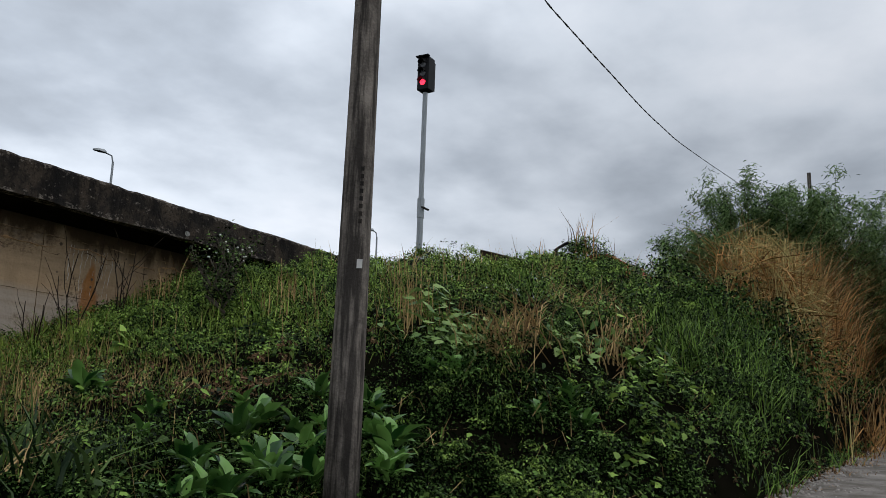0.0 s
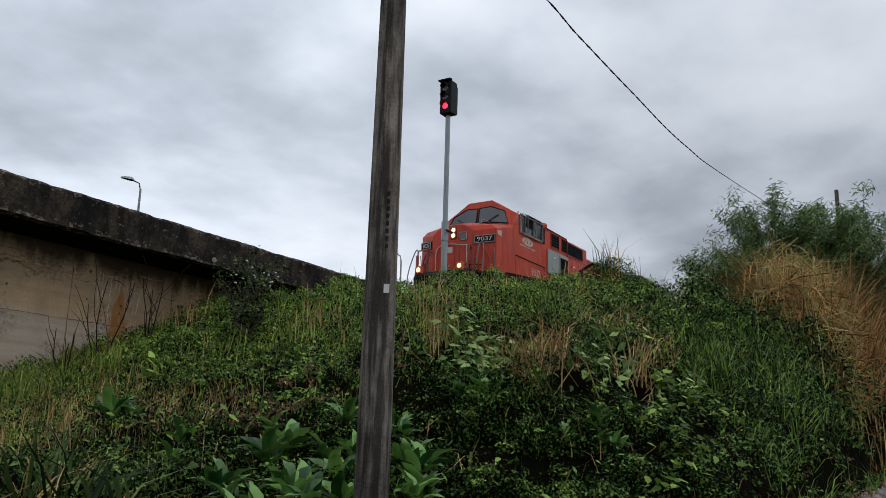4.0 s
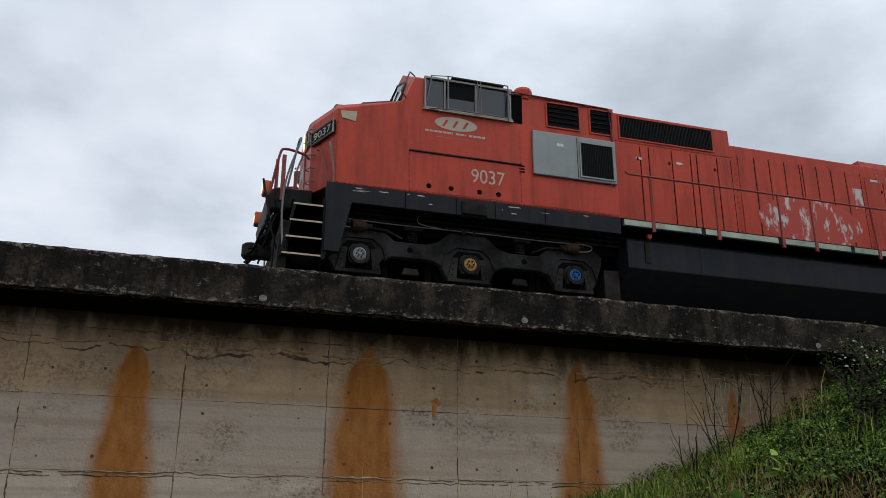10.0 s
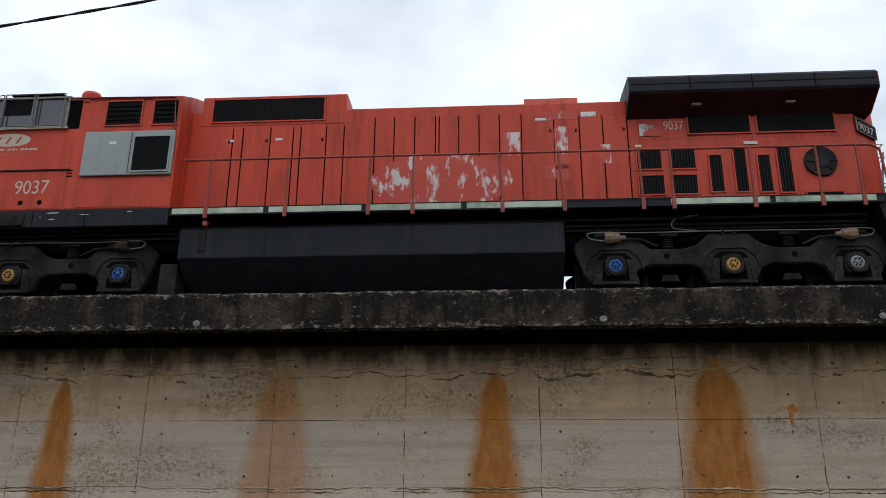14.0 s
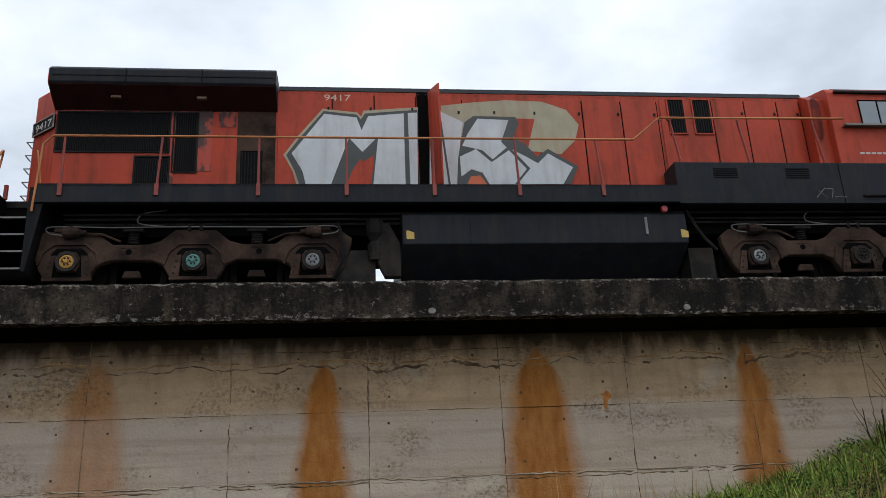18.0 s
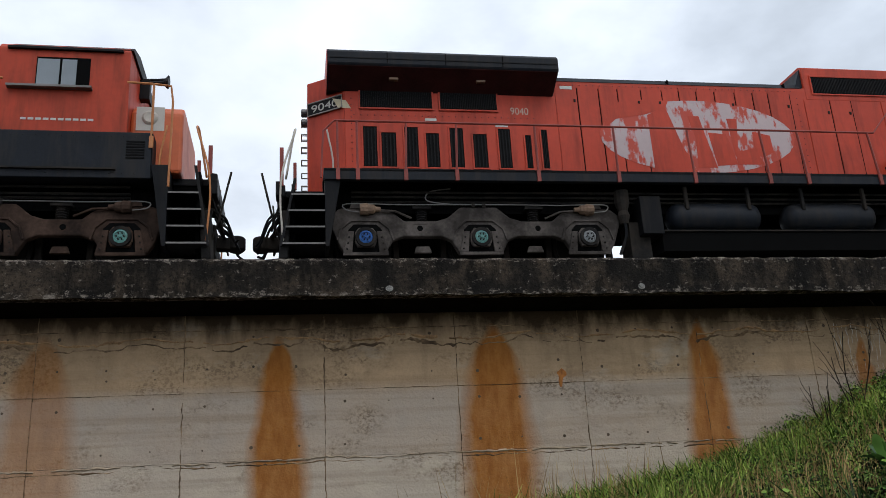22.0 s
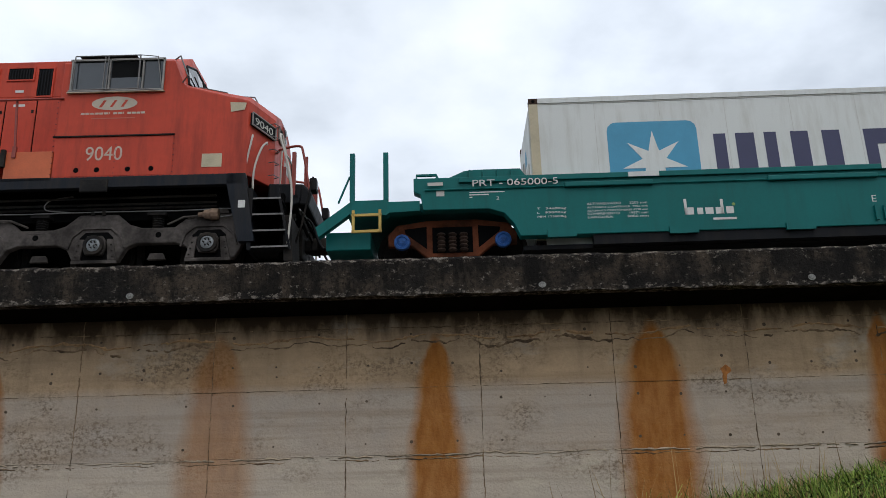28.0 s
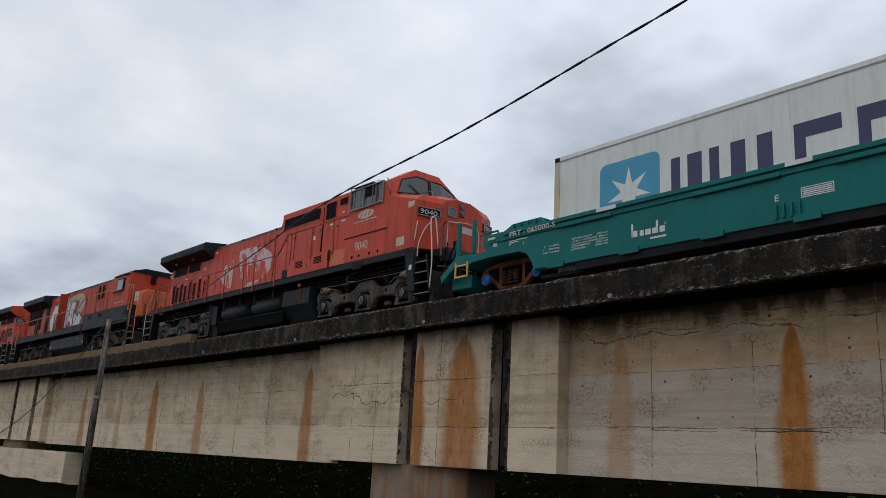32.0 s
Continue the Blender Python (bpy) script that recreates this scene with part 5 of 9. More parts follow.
def rail_line(root, pts, posts, foot, material, y=SIDE, post_mat=None, mirrored=True):
    line = Geo().tube([(u, y, z) for u, z in pts], 0.021, 6)
    part("handrail", line, material, root, mirror=YC)
    for u, top, lean in posts:
        p = Geo().tube([(u, y, top), (u + lean, y, foot - 0.05)], 0.023, 6)
        p.box(u + lean - 0.035, u + lean + 0.035, y - 0.03, y + 0.02, foot - 0.2, foot + 0.02)
        part("rail_post", p, post_mat or material, root, mirror=YC)


def sill(root, u0, u1, z0, z1, material, y=SIDE):
    part("side_sill", Geo().box(u0, u1, y, y + 0.12, z0, z1), material, root, bevel=0.01, mirror=YC)


def end_steps(root, inner, outer, zdeck, material, rail_mat, light=False):
    """Corner steps, end platform, draw gear and rails at one end. inner and outer: along x."""
    d = 1 if outer > inner else -1
    for far in (0, 1):
        ya, yb = (13.62, 14.28) if not far else (15.92, 16.58)
        for i in range(4):
            z = 5.98 + i * 0.30
            ins = d * 0.05 * i
            a, c = sorted((inner + ins * 0, outer - ins))
            st = part("step", Geo().box(a, c, ya, yb, z, z + 0.035), material, root, bevel=0.006)
            part("step_nosing", Geo().box(a + 0.01, c - 0.01, ya - 0.008, ya, z + 0.005, z + 0.035), TAN if light else RAIL_GREY, st, "worn bright nosing")
        a, c = sorted((inner, inner - d * 0.05))
        part("step_side", Geo().prism([(inner, 5.95), (inner - d * 0.06, 5.95), (inner - d * 0.28, zdeck), (inner, zdeck)], ya, yb), material, root)
        part("step_side", Geo().prism([(outer, 5.95), (outer + d * 0.04, 5.95), (outer - d * 0.2, zdeck), (outer - d * 0.25, zdeck)], ya, ya + 0.05), material, root)
        part("step_back", Geo().box(min(inner, outer - d * 0.2), max(inner, outer - d * 0.2), yb if not far else ya - 0.03, yb + 0.03 if not far else ya, 5.95, zdeck), DARK, root)
        yr = 13.64 if not far else 16.56
        k = d * 0.02
        part("grab_rail", Geo().tube(smooth_line([(inner - d * 0.03, yr, 6.1), (inner - d * 0.1, yr, 6.9), (inner - d * 0.15, yr, 7.5), (inner - d * 0.05, yr, 8.15)], 5), 0.018, 6), rail_mat, root, smooth=True)
        part("grab_rail", Geo().tube(smooth_line([(outer - k, yr, 6.05), (outer + d * 0.03, yr, 6.8), (outer - d * 0.02, yr, 7.4), (outer - d * 0.22, yr + (0.1 if not far else -0.1), 8.12), (outer - d * 0.2, yr + (0.25 if not far else -0.25), 8.15), (outer - d * 0.06, yr + (0.28 if not far else -0.28), 7.3)], 5), 0.02, 6), rail_mat, root, smooth=True)
        part("gate_post", Geo().box(outer - 0.05, outer + 0.02, yr + (0.35 if not far else -0.42), yr + (0.42 if not far else -0.35), zdeck, 7.95), RAIL_RED, root)
        part("gate_post", Geo().box(outer - d * 0.22 - 0.03, outer - d * 0.22 + 0.03, yr + (0.5 if not far else -0.56), yr + (0.56 if not far else -0.5), zdeck, 7.72), RAIL_RED, root)
    a, c = sorted((inner - d * 0.4, outer))
    part("end_platform", Geo().box(a, c, 14.25, 15.95, zdeck - 0.12, zdeck), BLACK, root)
    part("anticlimber", Geo().prism([(outer - d * 0.05, zdeck - 0.22), (outer + d * 0.10, zdeck - 0.16), (outer + d * 0.12, zdeck + 0.02), (outer - d * 0.05, zdeck + 0.04)], 14.0, 16.2), BLACK, root, "black curved anticlimber shelf", bevel=0.03)
    part("end_plate", Geo().box(*sorted((outer - d * 0.22, outer - d * 0.16)), 13.9, 16.3, 5.9, zdeck), DARK, root)
    for y0, y1 in ((13.72, 14.50), (15.70, 16.48)):
        part("pilot", Geo().prism([(outer - d * 0.10, 5.76), (outer + d * 0.06, 5.76), (outer + d * 0.02, 6.62), (outer - d * 0.14, 6.62)], y0, y1), GRIME, root, "battered pilot plate", bevel=0.02)
    part("draft_pocket", Geo().box(*sorted((outer - d * 0.2, outer + d * 0.05)), 14.72, 15.48, 6.12, 6.72), GRIME, root, bevel=0.03)
    for hy, hz in ((14.25, 6.75), (14.6, 6.9), (15.75, 6.8)):
        part("jumper_socket", Geo().lathe([(0, 0.07), (d * 0.1, 0.075), (d * 0.11, 0.0)], (outer - d * 0.1, hy, hz), "x", 10), GRIME, root)
    for k2 in range(4):
        y = 14.15 + k2 * 0.5
        part("jumper_cable", Geo().tube(smooth_line([(outer + d * 0.02, y, 7.0), (outer + d * 0.16, y + 0.12, 6.62), (outer + d * 0.20, y + 0.28, 6.5), (outer + d * 0.14, y + 0.42, 6.7), (outer, y + 0.5, 6.98)], 5), 0.022, 6), GRIME, root, smooth=True)
    part("uncoupling_lever", Geo().tube([(outer + d * 0.16, 13.75, 6.72), (outer + d * 0.16, 14.3, 6.80), (outer + d * 0.2, 15.0, 6.78)], 0.016, 5), RAIL_GREY, root)
    part("coupler", Geo().box(*sorted((outer - d * 0.2, outer + d * 0.38)), 14.98, 15.22, 6.33, 6.55).lathe([(-0.14, 0.12), (-0.1, 0.17), (0.12, 0.17), (0.15, 0.12)], (outer + d * 0.40, 15.1, 6.44), "z", 10), GRIME, root, "rusty knuckle coupler", bevel=0.015)
    rnd = random.Random(int(outer * 100))
    for k in range(5):
        y = 14.45 + k * 0.31
        z = 6.95 - 0.1 * rnd.random()
        part("air_hose", Geo().tube(smooth_line([(outer + d * 0.05, y, z), (outer + d * 0.25, y + rnd.uniform(-0.1, 0.1), z - 0.15), (outer + d * 0.38, y + rnd.uniform(-0.2, 0.2), z - 0.5), (outer + d * 0.48, y + rnd.uniform(-0.1, 0.1), z - 0.72 + rnd.uniform(0, 0.25))], 5), 0.024, 6), BLACK, root, smooth=True)
    part("angle_cock", Geo().tube([(outer + d * 0.03, 14.1, 6.2), (outer + d * 0.15, 14.0, 6.5), (outer + d * 0.36, 13.9, 7.4)], 0.02, 6), GRIME, root)
    lc = Geo().box(*sorted((outer - d * 0.02, outer + d * 0.12)), 14.0, 14.35, 7.02, 7.3)
    part("jumper_box", lc, BLACK, root, bevel=0.02)


def underframe(root, u0, u1, zt):
    # black box stands in for the shade behind the sill, over the hood's foot
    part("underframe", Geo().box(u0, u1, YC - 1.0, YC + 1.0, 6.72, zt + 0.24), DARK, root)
    for k, (z, y) in enumerate(((6.98, 13.95), (6.9, 14.0), (7.05, 13.9))):
        part("air_pipe", Geo().tube([(u0 + 0.5, y, z), (u1 - 0.5, y, z + 0.02 * k)], 0.022, 5), GRIME, root, mirror=YC)


def radiator_wing(root, u0, u1, z_out=9.84, material=SLATE, red_end=0):
    for far in (0, 1):
        prof = [(YC - 0.94, 9.22), (13.66, 9.50), (13.64, 9.54), (13.64, z_out - 0.03), (13.72, z_out + 0.05), (YC - 0.6, z_out + 0.14), (YC, z_out + 0.16), (YC, 9.3)]
        if far:
            prof = [(2 * YC - y, z) for y, z in prof]
        w = part("radiator_wing", Geo().prism_x(prof, u0, u1), material, root, "overhanging dark radiator roof", bevel=0.015)
        for ue in ((u0 - 0.012,) if red_end < 0 else (u1 + 0.002,)):
            part("wing_end", Geo().prism_x([(YC + (y - YC) * 0.995, z - 0.004) for y, z in prof], ue, ue + 0.010), RED, w)
        if not far:
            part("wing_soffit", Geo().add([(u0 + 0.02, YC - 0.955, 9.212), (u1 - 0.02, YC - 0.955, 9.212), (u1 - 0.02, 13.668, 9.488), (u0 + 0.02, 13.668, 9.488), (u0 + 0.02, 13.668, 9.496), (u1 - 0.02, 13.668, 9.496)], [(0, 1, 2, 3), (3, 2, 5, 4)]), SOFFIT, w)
            n_ = max(3, round((u1 - u0) / 1.15))
            for k in range(1, n_):
                us = u0 + (u1 - u0) * k / n_
                part("wing_seam", Geo().box(us - 0.008, us + 0.008, 13.632, 13.64, 9.55, z_out - 0.02), DARK, w)
            for q in (0.28, 0.66):
                us = u0 + (u1 - u0) * q
                part("soffit_lamp", Geo().box(us - 0.09, us + 0.09, 13.86, 13.96, 9.33, 9.40), TANBRASS, w, "small dull lamp under the overhang", bevel=0.01)
            part("eave_ledge", Geo().box(u0 + 0.05, u1 - 0.05, HOOD - 0.10, HOOD - 0.01, 9.40, 9.44), RED_DARK, w)
            part("edge_strip", Geo().box(u0 + 0.05, u1 - 0.05, 13.63, 13.64, z_out - 0.17, z_out - 0.15), BLACK, w)


def fuel_tank(root, u0, u1):
    prof = [(TANK, 6.42), (TANK, 6.98), (TANK + 0.06, 7.03), (2 * YC - TANK - 0.06, 7.03), (2 * YC - TANK, 6.98), (2 * YC - TANK, 6.42), (15.6, 5.86), (14.7, 5.86)]
    t = part("fuel_tank", Geo().prism_x(prof, u0, u1), SLATE, root, "dark blue-grey fuel tank with sloped underside", bevel=0.02)
    part("weld_seam", Geo().box(u0 + (u1 - u0) * 0.23, u0 + (u1 - u0) * 0.23 + 0.012, TANK - 0.004, TANK, 6.43, 6.97), BLACK, t)
    return t


def rivets(root, at, y, material=None):
    """Rows of rivet heads on one side."""
    g = Geo()
    for u, z in at:
        g.lathe([(0.004, 0.013), (-0.006, 0.010), (-0.009, 0.0)], (u, y, z), "y", 6)
    part("rivet_rows", g, material or RED_DARK, root, kind="stuff")


def wide_cab(root, corner, back, d, number, paint):
    """A full-width cab with a tapered nose; d: +1 when the cab's rear lies at greater x."""
    tip = corner - d * 0.36
    rows = ((0.0, 0.80, 8.74, 0.58, 8.92, 0.30, 9.02), (0.36, 1.49, 8.82, 1.30, 8.98, 0.45, 9.14), (1.53, 1.50, 9.15, 1.32, 9.25, 0.5, 9.38), (1.58, 1.50, 9.20, 1.32, 9.29, 0.5, 9.42), (1.78, 1.50, 9.70, 1.02, 9.98, 0.48, 10.32),
            (2.4, 1.50, 9.70, 1.02, 9.99, 0.48, 10.34), (abs(back - tip), 1.50, 9.70, 0.95, 9.97, 0.45, 10.18))
    rings = []
    for l, hw, zs, ht, zt, hc, zc in rows:
        u = tip + d * l
        rings.append([(u, YC - hw, 7.36), (u, YC - hw, zs), (u, YC - ht, zt), (u, YC - hc, zc), (u, YC + hc, zc), (u, YC + ht, zt), (u, YC + hw, zs), (u, YC + hw, 7.36)])
    cab = part("cab", Geo().loft(rings), paint, root, "full-width red cab with a blunt nose", bevel=0.02)
    U = lambda l: tip + d * (l - 0.02)  # noqa: E731
    # windscreen halves in the sloped front
    def front(s, e):
        """A point on the sloped front: s up the slope, e from the middle (0) past the crown edge (1) to the corner (2)."""
        y0, z0 = (0.5 * e, 9.42) if e <= 1 else (0.5 + 0.82 * (e - 1), 9.42 - 0.13 * (e - 1))
        y1, z1 = (0.48 * e, 10.32) if e <= 1 else (0.48 + 0.54 * (e - 1), 10.32 - 0.34 * (e - 1))
        return tip + d * (1.58 + 0.20 * s), y0 + (y1 - y0) * s, z0 + (z1 - z0) * s

    for sd in (-1, 1):
        ring = [front(0.03, 0.08), front(0.03, 1.0), front(0.03, 1.95), front(0.74, 1.9), front(0.70, 1.0), front(0.68, 0.08)]
        lo = [(x - d * 0.030, YC + sd * y, z + 0.008) for x, y, z in ring]
        hi = [(x + d * 0.02, YC + sd * y, z - 0.008) for x, y, z in ring]
        pane = part("windscreen", Geo().add(lo + hi, [(0, 1, 4, 5), (1, 2, 3, 4)] + [(k, (k + 1) % 6, (k + 1) % 6 + 6, k + 6) for k in range(6)]), GLASS, cab, "dark slanted windscreen pane")
        part("gasket", Geo().tube(lo + lo[:1], 0.022, 5), BLACK, pane)
        x, y, z = front(0.05, 0.9)
        x2, y2, z2 = front(0.45, 1.5)
        part("wiper", Geo().tube([(x - d * 0.06, YC + sd * y, z), (x2 - d * 0.06, YC + sd * y2, z2)], 0.014, 5), BLACK, cab)
    part("visor_rail", Geo().tube([(U(1.50), YC - 1.2, 9.30), (U(1.42), YC - 0.9, 9.36), (U(1.42), YC + 0.9, 9.36), (U(1.50), YC + 1.2, 9.30)], 0.014, 5), GRIME, cab)
    # side windows in a projecting frame
    fr = part("side_window", Geo().box(*sorted((U(1.98), U(3.70))), CAB - 0.012, CAB + 0.02, 9.10, 9.70), GLASS, cab, "dark sliding cab window")
    bars = Geo()
    for l in (1.98, 2.36, 2.98, 3.68):
        bars.box(U(l) - 0.015, U(l) + 0.015, CAB - 0.05, CAB - 0.01, 9.06, 9.74)
    for z in (9.06, 9.70):
        bars.box(*sorted((U(1.96), U(3.72))), CAB - 0.05, CAB - 0.01, z, z + 0.04)
    part("window_frame", bars, ALU, fr)
    guard = part("window_guard", Geo().tube([(U(1.99), CAB - 0.03, 9.07), (U(2.40), CAB - 0.12, 9.06), (U(2.40), CAB - 0.12, 9.76), (U(2.1), CAB - 0.05, 9.76), (U(1.99), CAB - 0.03, 9.07)], 0.014, 5), RAIL_GREY, cab, "grey steel window guard")
    for l in (2.42, 3.0, 3.06, 3.62):
        part("guard_bar", Geo().tube([(U(l), CAB - 0.10, 9.08), (U(l), CAB - 0.09, 9.76)], 0.012, 5), RAIL_GREY, guard)
    for z in (9.08, 9.77):
        part("guard_bar", Geo().tube([(U(2.42), CAB - 0.10, z), (U(3.62), CAB - 0.10, z)], 0.012, 5), RAIL_GREY, guard)
    part("roof_plate", Geo().box(*sorted((U(2.5), U(3.55))), CAB - 0.06, CAB + 0.12, 9.775, 9.80), GRIME, cab)
    if number == "9037":
        part("roof_vent", Geo().lathe([(9.62, 0.17), (9.80, 0.19), (9.86, 0.17), (9.90, 0.06), (9.90, 0.0)], (U(4.02), CAB + 0.14, 0), "z", 16), paint, cab, "round red roof vent")
    part("window_lip", Geo().box(*sorted((U(1.94), U(3.74))), CAB - 0.05, CAB - 0.008, 9.045, 9.06), TAN, fr)
    part("blind", Geo().box(*sorted((U(2.40), U(2.95))), CAB - 0.016, CAB - 0.013, 9.36, 9.68), GRILLE, fr)
    # far side window
    part("side_window", Geo().box(*sorted((U(1.98), U(3.70))), 2 * YC - CAB - 0.01, 2 * YC - CAB + 0.012, 9.10, 9.70), GLASS, cab)
    # nose: door, window, lamps, number boards
    door = part("nose_door", Geo().box(*sorted((tip - d * 0.03, tip + d * 0.02)), YC - 0.10, YC + 0.52, 7.42, 8.42), paint, cab, "red nose door", bevel=0.01)
    part("door_emblem", Geo().box(*sorted((tip - d * 0.034, tip - d * 0.03)), YC - 0.02, YC + 0.42, 8.05, 8.25), GREY_TEXT, door)
    part("nose_window", Geo().box(*sorted((tip - d * 0.02, tip + d * 0.02)), YC - 0.56, YC - 0.28, 8.46, 8.72), GLASS, cab)
    part("nose_window_rim", Geo().tube([(tip - d * 0.022, YC - y, z) for y, z in ((0.56, 8.46), (0.28, 8.46), (0.28, 8.72), (0.56, 8.72), (0.56, 8.46))], 0.02, 5), ALU, cab)
    for s_ in (-1, 1):
        part("end_rail", Geo().tube(smooth_line([(tip - d * 0.02, YC + s_ * 0.72, 8.10), (tip - d * 0.12, YC + s_ * 0.80, 8.14), (tip - d * 0.48, YC + s_ * 0.98, 8.12), (tip - d * 0.58, YC + s_ * 1.0, 7.95), (tip - d * 0.72, YC + s_ * 1.0, 7.1)], 5), 0.024, 6), RAIL_RED, root, smooth=True)
        part("end_post", Geo().box(*sorted((tip - d * 0.60, tip - d * 0.54)), YC + s_ * 0.62 - 0.03, YC + s_ * 0.62 + 0.03, 7.1, 8.05), RAIL_RED, root)
    part("platform_shelf", Geo().prism([(tip + d * 0.05, 7.36), (tip - d * 0.60, 7.34), (tip - d * 0.76, 7.16), (tip - d * 0.70, 6.90), (tip + d * 0.05, 7.0)], YC - 1.05, YC + 1.05), BLACK, root, "black rounded platform shelf", bevel=0.04)
    hl = part("headlight_box", Geo().box(*sorted((tip - d * 0.03, tip + d * 0.02)), YC - 0.15, YC + 0.07, 8.52, 8.94), RED_DARK, cab, bevel=0.02)
    part("antenna_rail", Geo().tube([(U(0.35), YC - 0.9, 9.06), (U(0.42), YC - 0.9, 9.20), (U(1.15), YC - 0.7, 9.36), (U(1.3), YC - 0.7, 9.30)], 0.016, 5), RAIL_GREY, cab)
    for z in (8.83, 8.64):
        part("headlight", Geo().lathe([(-d * 0.06, 0.0), (-d * 0.055, 0.07), (-d * 0.04, 0.08)], (tip, YC - 0.04, z), "x", 14), LAMP if number == "9037" else LENS_OFF, hl, "lit twin headlight" if number == "9037" else "unlit headlight")
    for far in (0, 1):
        s_ = -1 if not far else 1
        a, c = Vector((tip, YC + s_ * 0.80, 0)), Vector((corner, YC + s_ * 1.49, 0))
        along = (c - a).normalized()
        nrm = Vector((along.y, -along.x, 0)) * (1 if (along.y * -d) > 0 else -1)
        mid = (a + c) / 2 + nrm * 0.02
        p = [mid + along * q + Vector((0, 0, z)) + nrm * e for e in (-0.03, 0.03) for q, z in ((-0.33, 8.29), (0.33, 8.36), (0.33, 8.60), (-0.33, 8.53))]
        bd = part("number_board", Geo().add(p, [(0, 1, 2, 3), (4, 5, 6, 7), (0, 1, 5, 4), (1, 2, 6, 5), (2, 3, 7, 6), (3, 0, 4, 7)]), BLACK, cab, "black number board")
        part("board_rim", Geo().tube([q + nrm * 0.006 for q in p[4:]] + [p[4] + nrm * 0.006], 0.018, 5), ALU, bd)
        left = along if (along.cross(Vector((0, 0, 1)))).dot(nrm) > 0 else -along
        o = mid + nrm * 0.034 - left * 0.25 + Vector((0, 0, 8.38 - 0.02 * (1 if left.dot(along) > 0 else -1)))
        letters_on("board_digits", number, o, left + Vector((0, 0, 0.1 * (1 if left.dot(along) > 0 else -1))), (0, 0, 1), 0.14, 0.50, GREY_TEXT, bd, "pale board digits")
        rail = smooth_line([tuple(c + nrm * 0.07 + Vector((0, 0, z)) - along * q) for q, z in ((0.12, 7.0), (0.14, 7.5), (0.3, 7.95), (0.45, 8.14), (0.46, 8.10))], 5)
        part("grab_rail", Geo().tube(rail, 0.02, 6), RAIL_WHITE if number == "9040" else RAIL_RED, cab, smooth=True)
        for k in range(5):
            z = 7.55 + k * 0.26
            base = a + nrm * 0.01 + Vector((0, 0, z))
            part("nose_rung", Geo().tube([base, base + nrm * 0.10, base + nrm * 0.10 - along * -0.16, base - along * -0.18], 0.010, 5), RAIL_GREY, cab)
        lamp = part("ditch_light", Geo().box(*sorted((tip - d * 0.82, tip - d * 0.68)), YC + s_ * 0.80 - 0.12, YC + s_ * 0.80 + 0.12, 7.25, 7.51), ORANGE if number == "9037" else BLACK, root, "orange lamp housing" if number == "9037" else "", bevel=0.03)
        part("lamp_lens", Geo().lathe([(-d * 0.83, 0.0), (-d * 0.825, 0.08), (-d * 0.80, 0.095)], (tip, YC + s_ * 0.80, 7.38), "x", 14), LAMP if number == "9037" else LENS_OFF, lamp, "lit ditch light" if number == "9037" else "unlit ditch light")
    part("nose_rail", Geo().tube(smooth_line([(tip - d * 0.08, YC - 0.62, 7.35), (tip - d * 0.10, YC - 0.62, 8.15), (tip - d * 0.10, YC - 0.5, 8.26), (tip - d * 0.10, YC + 0.5, 8.28), (tip - d * 0.08, YC + 0.62, 7.4)], 5), 0.018, 6), RAIL_WHITE, cab, smooth=True)
    part("roof_rail", Geo().tube([(U(0.75), CAB + 0.2, 8.96), (U(0.85), CAB + 0.2, 9.10), (U(1.35), CAB + 0.2, 9.22), (U(1.45), CAB + 0.2, 9.18)], 0.014, 5), RAIL_GREY, cab)
    part("mirror_bracket", Geo().tube([(U(1.62), CAB - 0.02, 9.22), (U(1.50), CAB - 0.12, 9.30), (U(1.66), CAB - 0.12, 9.72), (U(1.78), CAB - 0.02, 9.70)], 0.016, 5), RAIL_GREY, cab)
    # side lettering and emblem
    L0 = U(2.89) if d > 0 else U(3.28)
    em = U(2.60) if d > 0 else U(2.85)
    n = 22
    oval = [(em + 0.42 * math.cos(2 * math.pi * k / n), 8.835 + 0.14 * math.sin(2 * math.pi * k / n)) for k in range(n)]
    e = part("oval_emblem", Geo().prism(oval, CAB - 0.004, CAB), FADED, cab, "pale oval emblem")
    for k, dx in enumerate((-0.2, 0.0, 0.2)):
        part("emblem_stroke", Geo().prism([(em + dx - 0.08, 8.76), (em + dx - 0.03, 8.76), (em + dx + 0.05, 8.90), (em + dx, 8.90)], CAB - 0.007, CAB - 0.004), paint, e)
    for k in range(14):
        part("caption_bar", Geo().box(em - 0.6 + k * 0.085, em - 0.6 + k * 0.085 + (0.07 if k not in (6, 9) else 0.02), CAB - 0.003, CAB, 8.615, 8.655), FADED, cab)
    part("caption_line", Geo().box(em - 0.4, em + 0.4, CAB - 0.003, CAB, 8.525, 8.545), mat_of("faded_caption"), cab)
    lettering("side_number", number, L0, CAB - 0.008, 7.70, 0.27, 0.66, NUMBER, cab, "cream stencilled road number")
    part("side_hatch", Geo().box(*sorted((U(1.72), U(3.85))), CAB - 0.006, CAB + 0.01, 7.40, 8.16), paint, cab, "flush battery box cover", bevel=0.004)
    part("drip_strip", Geo().box(*sorted((U(1.70), U(3.9))), CAB - 0.03, CAB, 8.165, 8.19), GRIME, cab)
    for l in (2.08, 2.5, 3.05, 3.42):
        part("jack_hole", Geo().lathe([(-0.008, 0.0), (-0.008, 0.045), (0.0, 0.05)], (U(l), CAB - 0.006, 7.52), "y", 10), DARK, cab)
